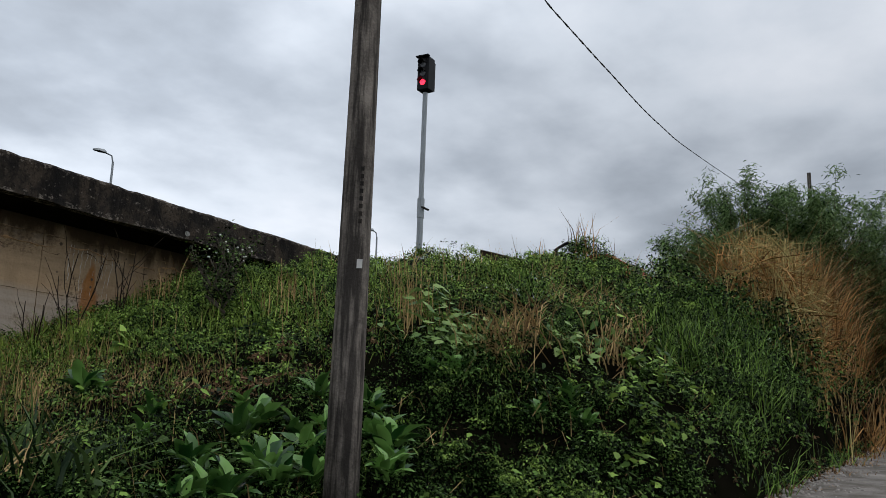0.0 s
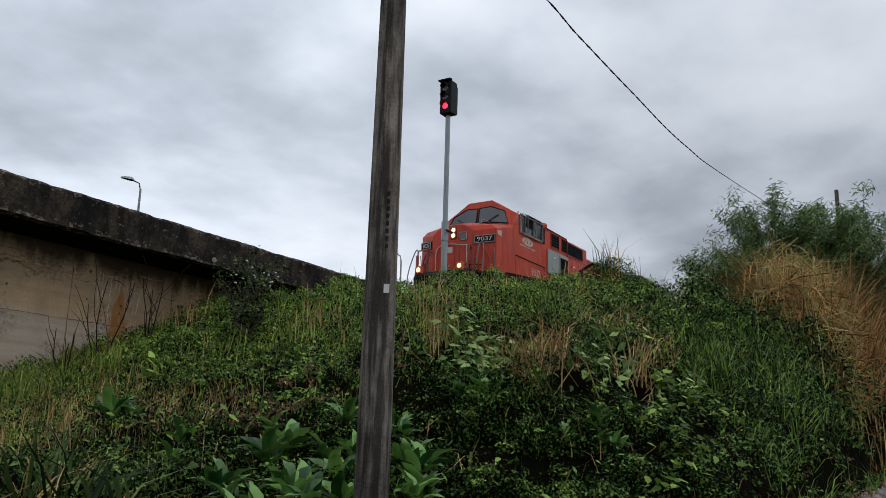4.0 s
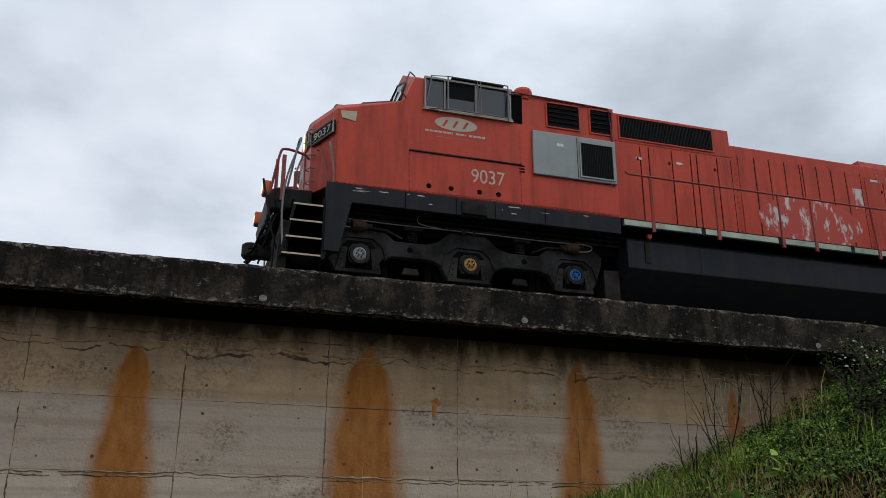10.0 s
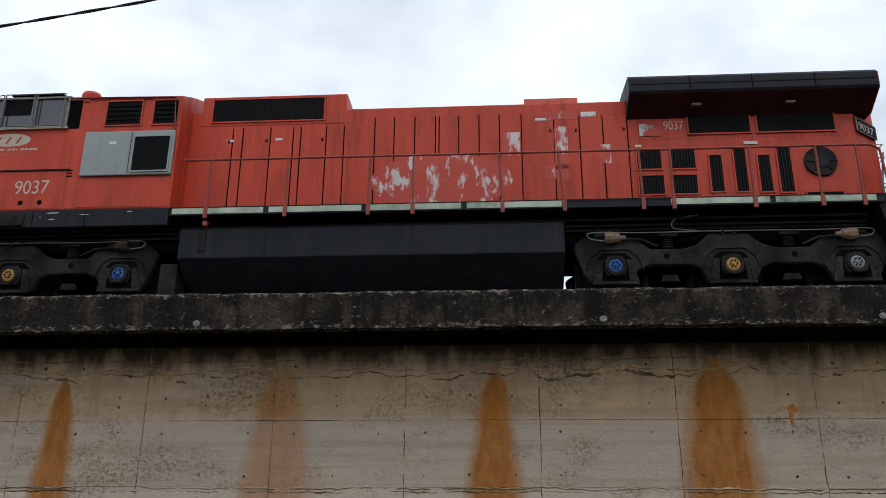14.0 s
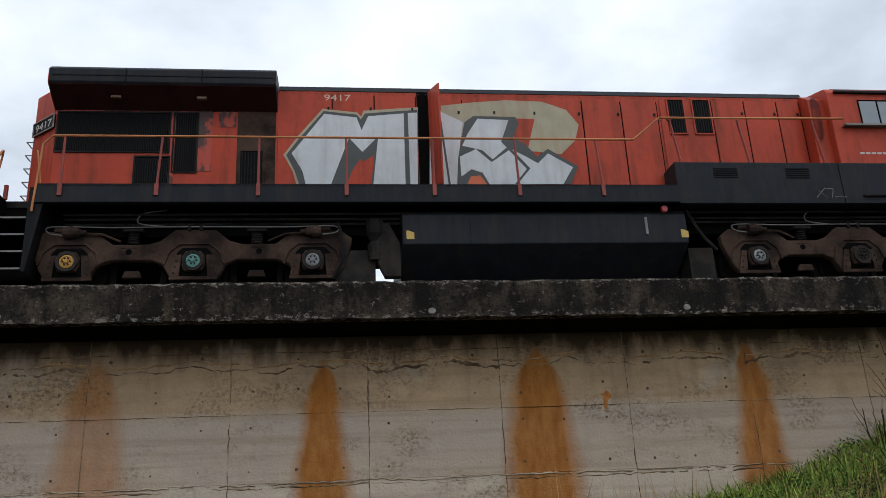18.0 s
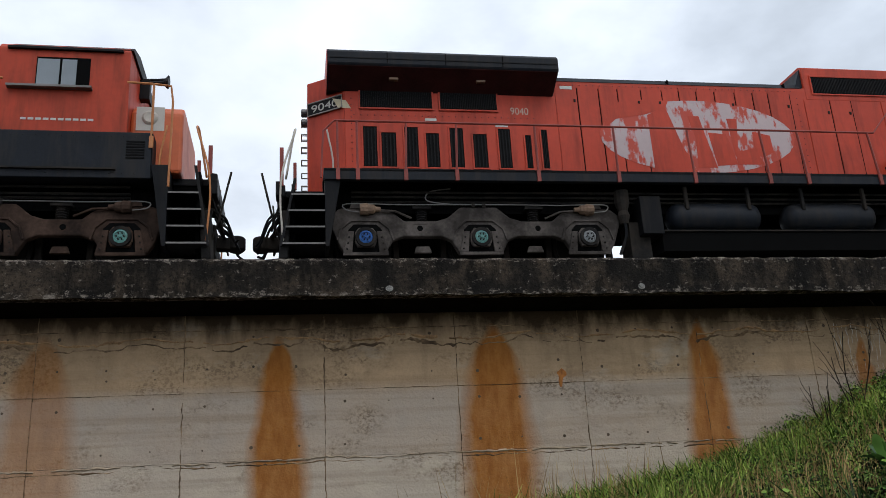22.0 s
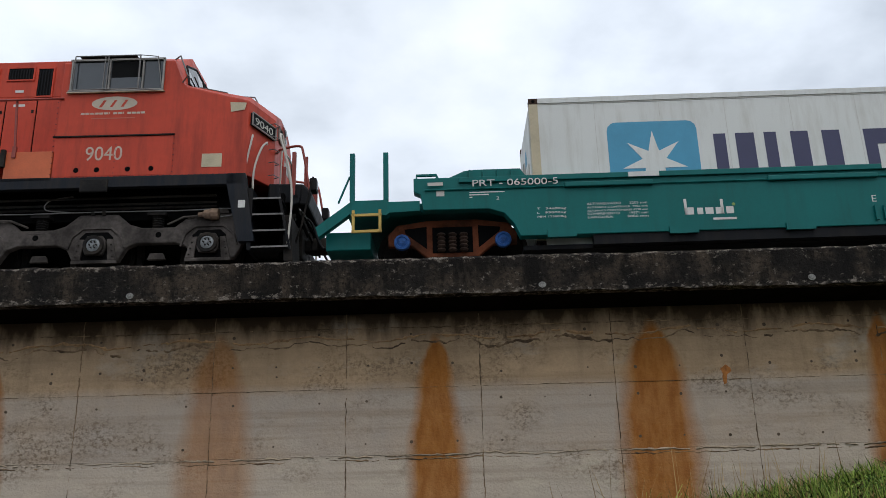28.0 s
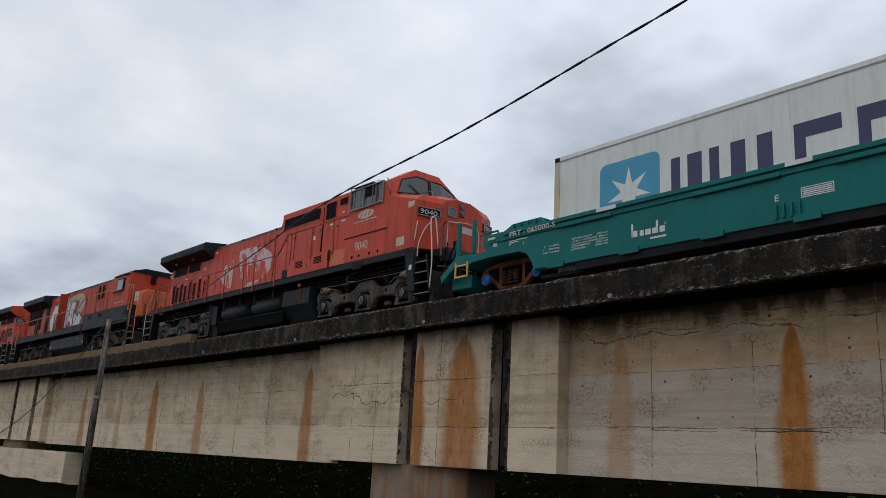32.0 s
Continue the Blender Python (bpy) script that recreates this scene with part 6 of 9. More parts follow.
    part("primer_patch", Geo().prism([(U(0.42), 8.78), (U(0.72), 8.80), (U(0.70), 8.60), (U(0.45), 8.64)], CAB - 0.003, CAB), TAN, cab, "bare primer patch")
    rows_ = [(U(0.3 + 0.11 * k), 7.385) for k in range(50) if abs(U(0.3 + 0.11 * k) - tip) < abs(back - tip)]
    rows_ += [(U(1.70), 7.45 + 0.11 * k) for k in range(7)] + [(U(3.88), 7.45 + 0.11 * k) for k in range(14)] + [(U(2.75), 7.45 + 0.11 * k) for k in range(7)]
    rivets(cab, rows_, CAB - 0.006)
    if number == "9040":
        part("primer_patch", Geo().box(51.28, 51.64, CAB - 0.004, CAB, 7.52, 7.78), TAN, cab, "bare primer patch")
    return cab


def mat_of(name):
    return MATS.get(name) or mat(name, (0.42, 0.10, 0.06), 0.6, vary=0.2, bump=0)


def hood(root, u0, u1, zt, paint, z0=7.2, name="hood", HOOD=HOOD):
    prof = [(HOOD, z0), (HOOD, zt - 0.05), (HOOD + 0.09, zt), (2 * YC - HOOD - 0.09, zt), (2 * YC - HOOD, zt - 0.05), (2 * YC - HOOD, z0)]
    return part(name, Geo().prism_x(prof, u0, u1), paint, root, bevel=0.015)


def hood_end(root, u_side, u_tip, zt, paint, number, z0=7.2):
    """The chamfered end of a long hood, with its number boards, rungs and marker lamps."""
    d = 1 if u_tip > u_side else -1
    y_in = HOOD + 0.48
    ring = [(u_side, HOOD), (u_tip, y_in), (u_tip, 2 * YC - y_in), (u_side, 2 * YC - HOOD)]
    end = part("hood_end", Geo().prism_z(ring, z0, zt - 0.02), paint, root, "chamfered hood end", bevel=0.015)
    for s_ in (-1, 1):
        a, c = Vector((u_side, YC + s_ * (YC - HOOD), 0)), Vector((u_tip, YC + s_ * (YC - y_in), 0))
        along = (c - a).normalized()
        nrm = Vector((d * abs(along.y), s_ * abs(along.x), 0))
        mid = (a + c) / 2 + nrm * 0.012 + Vector((0, 0, 9.0))
        w = (c - a).length * 0.46
        p = [mid + along * q + Vector((0, 0, z)) + nrm * e for e in (-0.02, 0.02) for q, z in ((-w, -0.13), (w, -0.13), (w, 0.13), (-w, 0.13))]
        bd = part("number_board", Geo().add(p, [(0, 1, 2, 3), (4, 5, 6, 7), (0, 1, 5, 4), (1, 2, 6, 5), (2, 3, 7, 6), (3, 0, 4, 7)]), BLACK, end, "black number board")
        part("board_rim", Geo().tube([q + nrm * 0.005 for q in p[4:]] + [p[4] + nrm * 0.005], 0.016, 5), ALU, bd)
        right = along if along.cross(Vector((0, 0, 1))).dot(nrm) > 0 else -along
        letters_on("board_digits", number, mid + nrm * 0.024 - right * w * 0.78 - Vector((0, 0, 0.075)), right, (0, 0, 1), 0.15, w * 1.56, GREY_TEXT, bd, "pale board digits")
        for k in range(6):
            q = c + Vector((d * 0.005, -s_ * 0.02, 7.45 + k * 0.27))
            out_ = Vector((d * 0.11, 0, 0))
            part("end_rung", Geo().tube([q, q + out_, q + out_ - Vector((0, s_ * 0.26, 0)), q - Vector((0, s_ * 0.26, 0))], 0.012, 5), RAIL_GREY, end)
    for z in (8.98, 9.2):
        part("marker_lamp", Geo().lathe([(0, 0.085), (d * 0.10, 0.085), (d * 0.12, 0.07), (d * 0.11, 0.0)], (u_tip, YC, z), "x", 12), LENS_OFF, end, "unlit twin rear lamp")


def roof_hatch(root, u0, u1, z0, z1, paint):
    part("roof_hatch", Geo().prism_x([(HOOD + 0.02, z0), (HOOD + 0.06, z1), (2 * YC - HOOD - 0.06, z1), (2 * YC - HOOD - 0.02, z0)], u0, u1), paint, root, bevel=0.01)


def spotted(root, items, y=HOOD - 0.014):
    """Small white notice plates: (x, z, width, height)."""
    for u, z, w, h in items:
        part("notice_plate", Geo().box(u, u + w, y - 0.004, y, z, z + h), WHITE, root, "small white notice")


def vehicle(name, at, label, category, group=""):
    v = thing(name, at, label, category, group)
    VEHICLES.append((v, at))
    return v


# ---- leading locomotive
A = vehicle("diesel_locomotive", (1.0, YC, ZR), "red wide-cab diesel locomotive with lit headlights, cab leading", "locomotive", "locomotives of the train")
underframe(A, -8.2, 10.4, 7.2)
wide_cab(A, -8.16, -2.62, 1, "9037", RED)
sill(A, -8.0, -2.62, 7.02, 7.36, SLATE, CAB - 0.01)
part("sill_cutout", Geo().prism([(-8.3, 7.36), (-8.3, 6.1), (-8.05, 6.1), (-7.85, 7.02), (-7.85, 7.36)], CAB - 0.02, CAB + 0.12), SLATE, A, mirror=YC)
part("jack_pad", Geo().box(-5.85, -5.35, CAB - 0.06, CAB, 7.04, 7.30), GRIME, A, bevel=0.02)
chips = Geo()
rnd = random.Random(9)
for i in range(16):
    u, z = rnd.uniform(-7.9, -2.8), 7.30 - 0.22 * rnd.random() ** 2
    q, h = rnd.uniform(0.03, 0.28), rnd.uniform(0.006, 0.016)
    chips.prism([(u, z), (u + q * 0.4, z - h * 0.6), (u + q, z), (u + q * 0.7, z + h), (u + q * 0.2, z + h * 0.7)], CAB - 0.014, CAB - 0.01)
part("paint_chips", chips, GREY_TEXT, A, "chipped pale undercoat on the sill", kind="stuff")
for u in (-6.9, -5.95, -5.2, -4.2):
    part("sill_joint", Geo().box(u, u + 0.014, CAB - 0.014, CAB - 0.01, 7.03, 7.35), DARK, A)
hood(A, -2.62, 10.05, 9.66, RED)
hood_end(A, 10.05, 10.62, 9.66, RED, "9037")
hood(A, -2.42, 0.47, 10.0, RED, 9.30, "raised_hood", HOOD - 0.006)
grille(A, -2.19, 0.03, 9.40, 9.88, HOOD - 0.006)
# equipment behind the cab
grille(A, -4.08, -3.40, 9.10, 9.60, CAB, horizontal=True, name="louvre")
grille(A, -3.15, -2.68, 9.10, 9.60, CAB, horizontal=True, name="louvre")
ac = part("air_conditioner", Geo().box(-4.42, -2.66, CAB - 0.06, CAB, 8.02, 8.94), GREYBOX, A, "pale grey air-conditioner cabinet", bevel=0.02)
grille(ac, -3.42, -2.74, 8.10, 8.80, CAB - 0.06, frame_mat=GREYBOX)
part("cover_seam", Geo().box(-3.50, -3.488, CAB - 0.064, CAB - 0.06, 8.06, 8.90), GRIME, ac)
part("badge", Geo().box(-3.92, -3.78, CAB - 0.064, CAB - 0.06, 8.66, 8.72), WHITE, ac)
part("lower_hatch", Geo().box(-4.42, -2.66, CAB - 0.008, CAB, 7.40, 7.97), RED, A, bevel=0.004)
part("hatch_slots", Geo().box(-4.78, -4.58, CAB - 0.004, CAB, 8.03, 8.06).box(-4.78, -4.58, CAB - 0.004, CAB, 8.09, 8.12).box(-4.78, -4.58, CAB - 0.004, CAB, 8.15, 8.18), DARK, A)
part("rear_cab_door", Geo().box(-4.98, -4.60, CAB - 0.005, CAB + 0.03, 9.05, 9.66), DARK, A, "dark open door gap")
part("door_rail", Geo().tube([(-4.90, CAB - 0.06, 9.02), (-4.90, CAB - 0.06, 9.62), (-4.7, CAB - 0.06, 9.66)], 0.014, 5), RAIL_GREY, A)
part("roof_beacon", Geo().lathe([(9.72, 0.24), (9.86, 0.24), (9.94, 0.19), (9.97, 0.0)], (-4.55, 14.1, 0), "z", 14), RED, A, "round red roof vent")
part("roof_gutter", Geo().tube([(-4.95, CAB - 0.03, 9.70), (-2.75, CAB - 0.03, 9.66), (-2.70, CAB - 0.03, 9.0), (-2.72, CAB - 0.03, 8.2)], 0.02, 5), RED_DARK, A)
doors(A, [-2.4, -1.75, -1.55, -1.0, -0.55, -0.4, 0.1, 0.45], 7.40, 9.25, HOOD, RED)
doors(A, [0.62, 1.05, 1.43, 1.83, 2.23, 2.30, 2.68, 3.07, 3.46, 3.88], 7.40, 9.40, HOOD, RED)
doors(A, [3.98, 4.50, 4.98, 5.42, 5.88], 7.40, 9.30, HOOD, RED)
rivets(A, [(-2.3 + 0.14 * k, 9.32) for k in range(58)] + [(0.55, 7.5 + 0.13 * k) for k in range(14)] + [(3.93, 7.5 + 0.13 * k) for k in range(14)] + [(5.90, 7.5 + 0.13 * k) for k in range(13)] + [(6.1 + 0.13 * k, 8.78) for k in range(30)], HOOD - 0.014)
roof_hatch(A, 3.95, 4.98, 9.62, 9.76, RED)
part("exhaust_stack", Geo().box(4.1, 4.6, 14.6, 15.6, 9.7, 9.86), BLACK, A, bevel=0.02)
radiator_wing(A, 5.88, 10.40, red_end=1)
for u0, u1 in ((7.02, 8.15), (8.29, 9.69)):
    grille(A, u0, u1, 8.88, 9.20 + 0.18, HOOD - 0.01)
for u0, z0, u1, z1 in ((6.02, 8.17, 6.46, 8.58), (6.65, 8.17, 7.08, 8.57), (6.03, 7.66, 6.48, 8.03), (6.65, 7.66, 7.08, 8.03), (7.34, 7.69, 7.56, 8.42), (7.79, 7.68, 8.0, 8.56), (8.22, 7.67, 8.43, 8.40), (8.58, 7.65, 8.81, 8.55), (9.02, 7.5, 9.66, 7.63)):
    grille(A, u0, u1, z0, z1, HOOD, 0.05)
fan = part("fan_guard", Geo().lathe([(-0.04, 0.26), (-0.05, 0.29), (0.0, 0.30)], (9.34, HOOD, 8.24), "y", 18), GRIME, A, "round fan guard")
spk = Geo()
for k in range(8):
    a = k * math.pi / 4
    spk.tube([(9.34 + 0.1 * math.cos(a), HOOD - 0.045, 8.24 + 0.1 * math.sin(a)), (9.34 + 0.27 * math.cos(a), HOOD - 0.045, 8.24 + 0.27 * math.sin(a))], 0.012, 5)
spk.lathe([(-0.06, 0.0), (-0.06, 0.13), (-0.03, 0.14)], (9.34, HOOD, 8.24), "y", 14)
part("fan_spokes", spk, SLATE, fan)
lettering("hood_number", "9037", 6.56, HOOD, 8.98, 0.18, 0.37, NUMBER, A, "small white road number")
spotted(A, ((5.02, 9.30, 0.28, 0.10), (4.15, 9.24, 0.22, 0.05), (6.15, 9.0, 0.22, 0.07), (-1.86, 8.95, 0.14, 0.05), (-0.9, 8.96, 0.14, 0.05), (8.0, 8.63, 0.25, 0.06), (6.0, 8.62, 0.12, 0.05)))
n = 26
ov = [(2.35 + 1.35 * math.cos(2 * math.pi * k / n), 8.02 + 0.58 * math.sin(2 * math.pi * k / n)) for k in range(n)]
part("flaked_emblem", Geo().prism(ov, HOOD - 0.018, HOOD - 0.014), FLAKES, A, "flaked remains of a white oval emblem")
for u0, z0, u1, z1 in ((3.5, 8.5, 3.85, 9.0), (4.5, 8.2, 4.75, 9.1), (4.3, 8.0, 4.75, 8.3), (6.1, 8.85, 6.5, 9.1), (5.35, 8.3, 5.55, 8.7), (4.35, 9.25, 4.9, 9.42)):
    part("flaked_patch", Geo().box(u0, u1, HOOD - 0.018, HOOD - 0.014, z0, z1), FLAKES, A)
for k in range(7):
    u = -2.55 + k * 1.8
    if k != 4:
        part("walkway_stripe", Geo().box(u, u + 1.7, SIDE - 0.006, SIDE, 7.22, 7.33), STRIPE, A, "faded green and white edge stripe")
sill(A, -2.6, 10.1, 7.19, 7.35, SLATE)
part("walkway", Geo().box(-2.6, 10.4, SIDE, HOOD + 0.02, 7.30, 7.355), BLACK, A, mirror=YC)
rail_line(A, [(-2.45, 8.35), (-2.4, 8.30), (10.0, 8.29), (10.15, 8.2), (10.2, 7.5)], [(-0.45, 8.27, 0), (-1.92, 8.28, 0), (1.07, 8.28, 0), (1.88, 8.28, 0), (3.44, 8.29, 0.05), (4.51, 8.29, 0.08), (5.95, 8.29, 0.02), (6.5, 8.29, 0), (7.9, 8.29, 0), (9.05, 8.29, 0), (9.75, 8.29, 0)], 7.33, RAIL_RED)
tankA = fuel_tank(A, -2.43, 4.58)
part("sight_glass", Geo().box(-2.05, -1.93, TANK - 0.02, TANK, 6.55, 6.96), GRIME, tankA)
part("red_button", Geo().lathe([(-0.05, 0.0), (-0.05, 0.05), (0.0, 0.06)], (-1.95, TANK - 0.02, 7.08), "y", 12), BULB_RED, A, "red emergency button")
bogie(A, (-7.63, -5.60, -3.52), BOGIE_DARK, (HUB_GREY, HUB_GOLD, HUB_BLUE), BROWN_STEEL)
bogie(A, (5.45, 7.47, 9.56), BOGIE_DARK, (HUB_BLUE, HUB_GOLD, HUB_GREY))
end_steps(A, -8.33, -9.0, 7.08, BLACK, RAIL_GREY, True)
end_steps(A, 10.28, 11.02, 7.2, BLACK, RAIL_GREY, True)
for k, (col, y0) in enumerate(((YELLOW, 14.2), (YELLOW, 14.28), (HUB_BLUE, 14.4), (GRIME, 14.6), (GRIME, 14.9))):
    part("slack_cable", Geo().tube(smooth_line([(11.02, y0, 7.02 - 0.02 * k), (11.25, y0 - 0.05, 6.92 - 0.05 * k), (11.5, y0, 6.82 - 0.10 * k), (11.75, y0 + 0.05, 6.95 - 0.07 * k), (11.98, y0, 7.14)], 6), 0.020, 6), col, A, "slack jumper cable between the locomotives", smooth=True)

# ---- middle locomotive, cab facing back
B = vehicle("diesel_locomotive", (22.0, YC, ZR), "faded red locomotive covered in white graffiti, narrow cab end trailing", "locomotive", "locomotives of the train")
underframe(B, 12.9, 30.6, 7.2)
hood(B, 13.02, 27.9, 9.74, RED_B)
hood_end(B, 13.02, 12.48, 9.74, RED_B, "9417")
radiator_wing(B, 12.98, 16.98, 9.82, red_end=-1)
sill(B, 13.0, 24.4, 7.16, 7.50, SLATE)
part("walkway", Geo().box(13.0, 24.4, SIDE, HOOD + 0.02, 7.45, 7.505), BLACK, B, mirror=YC)
low = part("low_equipment_case", Geo().box(24.4, 30.48, 13.61, 2 * YC - 13.61, 7.14, 7.99), SLATE, B, "black full-width equipment case", bevel=0.015)
for u in (25.15, 26.6):
    for k in range(5):
        part("vent_slot", Geo().box(u, u + 0.48, 13.60, 13.61, 7.66 + k * 0.045, 7.68 + k * 0.045), GRILLE, low)
for k in range(7):
    part("vent_slot", Geo().box(30.05, 30.35, 13.60, 13.61, 7.5 + k * 0.05, 7.525 + k * 0.05), GRILLE, low)
for u in (27.7, 30.46):
    part("case_seam", Geo().box(u, u + 0.012, 13.604, 13.61, 7.16, 7.97), DARK, low)
part("case_lip", Geo().box(28.1, 29.9, 13.56, 13.61, 7.28, 7.31), GRIME, low)
tag = Geo()
for a, c in (((27.14, 7.26), (27.34, 7.46)), ((27.14, 7.46), (27.34, 7.26)), ((27.45, 7.26), (27.50, 7.42)), ((27.36, 7.44), (27.50, 7.44)), ((27.5, 7.27), (27.75, 7.27))):
    tag.tube([(a[0], 13.608, a[1]), (c[0], 13.608, c[1])], 0.007, 5)
part("scrawl", tag, RAIL_GREY, low, "thin pale scrawl")
cabB = part("cab", Geo().prism_x([(13.70, 7.99), (13.70, 9.60), (13.78, 9.70), (YC - 0.7, 9.86), (YC + 0.7, 9.86), (16.42, 9.70), (16.50, 9.60), (16.50, 7.99)], 27.85, 30.02), RED_B, B, "narrow faded red cab", bevel=0.02)
w = part("side_window", Geo().box(28.48, 29.36, 13.685, 13.72, 8.86, 9.42), DARK, cabB, "open cab window")
part("pane", Geo().box(28.50, 28.86, 13.675, 13.685, 8.88, 9.38), PALE_GLASS, w)
part("pane", Geo().box(28.90, 29.14, 13.675, 13.685, 8.88, 9.38), PALE_GLASS, w)
part("arm_rest", Geo().box(28.05, 29.42, 13.58, 13.70, 8.80, 8.84), RAIL_GREY, w)
part("rain_gutter", Geo().box(28.0, 29.9, 13.64, 13.70, 9.56, 9.60), BLACK, cabB)
part("roof_cap", Geo().prism_x([(13.72, 9.64), (13.82, 9.73), (YC - 0.7, 9.89), (YC + 0.7, 9.89), (16.38, 9.73), (16.48, 9.64)], 28.05, 30.06), BLACK, cabB)
for k in range(10):
    part("caption_bar", Geo().box(28.3 + k * 0.12, 28.36 + k * 0.12 + 0.03, 13.695, 13.70, 8.22, 8.26), GREY_TEXT, cabB)
part("pillar_mirror", Geo().prism([(27.55, 8.9), (27.62, 8.5), (27.75, 8.7), (27.78, 9.4), (27.65, 9.6), (27.55, 9.45)], 13.86, 13.9), RED_DARK, B, bevel=0.01)
part("cab_shroud", Geo().prism_x([(13.86, 7.99), (13.86, 9.5), (14.15, 9.72), (14.15, 7.99)], 27.52, 27.86), RED_B, B)
nose = part("short_nose", Geo().prism_x([(13.98, 7.4), (13.98, 8.55), (14.2, 8.76), (16.0, 8.76), (16.22, 8.55), (16.22, 7.4)], 30.02, 30.92), ORANGE, B, "faded orange short nose", bevel=0.06)
part("bell_bracket", Geo().lathe([(-0.03, 0.02), (-0.04, 0.10), (-0.015, 0.13), (0, 0.14)], (30.35, 13.97, 8.45), "y", 14), RAIL_WHITE, nose, "whitish round cover")
part("nose_seam", Geo().box(30.12, 30.6, 13.972, 13.98, 8.2, 8.66), GREY_TEXT, nose)
for k, z in enumerate((9.56, 9.68)):
    part("horn", Geo().lathe([(0, 0.025), (0.25, 0.035), (0.40, 0.05), (0.46, 0.11), (0.48, 0.10)], (30.05, 14.75 + k * 0.12, z), "x", 12), BLACK, B, "black air horn")
part("horn_bracket", Geo().box(30.02, 30.2, 14.7, 14.9, 9.2, 9.6), BLACK, B)
part("hood_cap", Geo().prism_x([(HOOD - 0.01, 9.69), (HOOD + 0.07, 9.82), (YC, 9.88), (2 * YC - HOOD - 0.07, 9.82), (2 * YC - HOOD + 0.01, 9.69)], 17.0, 27.6), SLATE, B)
grille(B, 13.06, 15.02, 8.39, 9.16, HOOD, 0.03, frame_mat=GRIME)
grille(B, 14.46, 15.04, 7.76, 8.27, HOOD, 0.04, frame_mat=GRIME)
grille(B, 15.12, 15.52, 7.99, 9.16, HOOD, 0.04, frame_mat=GRIME)
SMEAR = worn_paint("sooty_smear", (0.42, 0.048, 0.020), (0.05, 0.018, 0.014), 0.50)
for u0, z0, u1, z1 in ((13.10, 9.2, 15.55, 9.40), (15.54, 8.0, 15.80, 9.3), (15.05, 7.72, 15.13, 9.2), (16.98, 8.2, 17.12, 9.5), (15.9, 8.9, 16.22, 9.4)):
    part("soot_smear", Geo().box(u0, u1, HOOD - 0.010, HOOD, z0, z1), SMEAR, B, "sooty smear on the paint")
part("scorched_door", Geo().box(16.25, 16.95, HOOD - 0.014, HOOD, 7.55, 9.42), BROWN_STEEL, B, "rust-brown bare metal door")
grille(B, 16.32, 16.72, 7.60, 8.40, HOOD - 0.014, 0.05, frame_mat=BROWN_STEEL)
part("door_gap", Geo().box(19.62, 19.84, HOOD - 0.008, HOOD + 0.01, 7.55, 9.70), DARK, B, "black open door gap")
part("open_door", Geo().add([(19.84, HOOD - 0.01, 7.56), (19.98, HOOD - 0.50, 7.56), (19.98, HOOD - 0.50, 9.62), (19.84, HOOD - 0.01, 9.70), (19.87, HOOD - 0.01, 7.56), (20.01, HOOD - 0.50, 7.56), (20.01, HOOD - 0.50, 9.62), (19.87, HOOD - 0.01, 9.70)], [(0, 1, 2, 3), (4, 5, 6, 7), (0, 1, 5, 4), (1, 2, 6, 5), (2, 3, 7, 6)]), RED_B, B, "hood door standing ajar")
doors(B, [16.98, 18.0, 18.8, 19.6], 7.55, 9.60, HOOD, RED_B)
doors(B, [19.88, 20.5, 21.2, 22.0, 22.9, 23.7, 24.45], 7.55, 9.55, HOOD, RED_B)
doors(B, [24.5, 25.6, 26.3, 27.0, 27.5], 8.05, 9.60, HOOD, RED_B)
rivets(B, [(17.0 + 0.14 * k, 9.64) for k in range(74)] + [(24.5, 8.1 + 0.13 * k) for k in range(11)] + [(27.5, 8.1 + 0.13 * k) for k in range(11)] + [(13.15 + 0.13 * k, 9.22) for k in range(28)], HOOD - 0.014)
rivets(B, [(24.6 + 0.2 * k, 7.90) for k in range(29)] + [(24.6 + 0.2 * k, 7.22) for k in range(29)], 13.61, BLACK)
grille(B, 24.68, 25.0, 8.86, 9.60, HOOD - 0.014, 0.05, frame_mat=RED_B)
grille(B, 25.20, 25.55, 8.86, 9.60, HOOD - 0.014, 0.05, frame_mat=RED_B)
lettering("hood_number", "9417", 17.85, HOOD - 0.016, 9.48, 0.13, 0.5, NUMBER, B, "small white road number")
YG = HOOD - 0.018


def graffito(name, outline, material, level, label=""):
    part(name, Geo().prism(outline, YG - 0.003 * level - 0.003, YG - 0.003 * level), material, B, label)


graffito("graffiti_halo", [(17.1, 8.33), (17.37, 8.73), (17.82, 9.3), (18.47, 9.23), (18.55, 9.14), (18.59, 9.27), (19.64, 9.36), (19.59, 7.74), (17.34, 7.73), (17.27, 8.0)], GRAF_SAND, 0, "sand-coloured graffiti halo")
graffito("graffiti_outline", [(17.15, 8.33), (17.41, 8.7), (17.84, 9.25), (18.47, 9.18), (18.54, 9.08), (18.62, 9.21), (19.63, 9.3), (19.59, 7.74), (17.39, 7.73), (17.31, 8.0)], GRAF_LINE, 1, "grey graffiti outline")
graffito("graffiti_letter", [(17.25, 8.36), (17.85, 9.19), (18.46, 9.12), (18.55, 8.85), (18.68, 9.15), (19.36, 9.22), (19.35, 7.74), (18.75, 7.73), (18.86, 8.72), (18.56, 8.4), (18.31, 8.69), (17.97, 7.73), (17.51, 7.73), (17.45, 8.0)], GRAF_WHITE, 2, "white graffiti letter shape")
graffito("graffiti_letter", [(19.44, 9.23), (19.62, 9.24), (19.58, 7.74), (19.44, 7.74)], GRAF_WHITE, 2, "white graffiti letter shape")
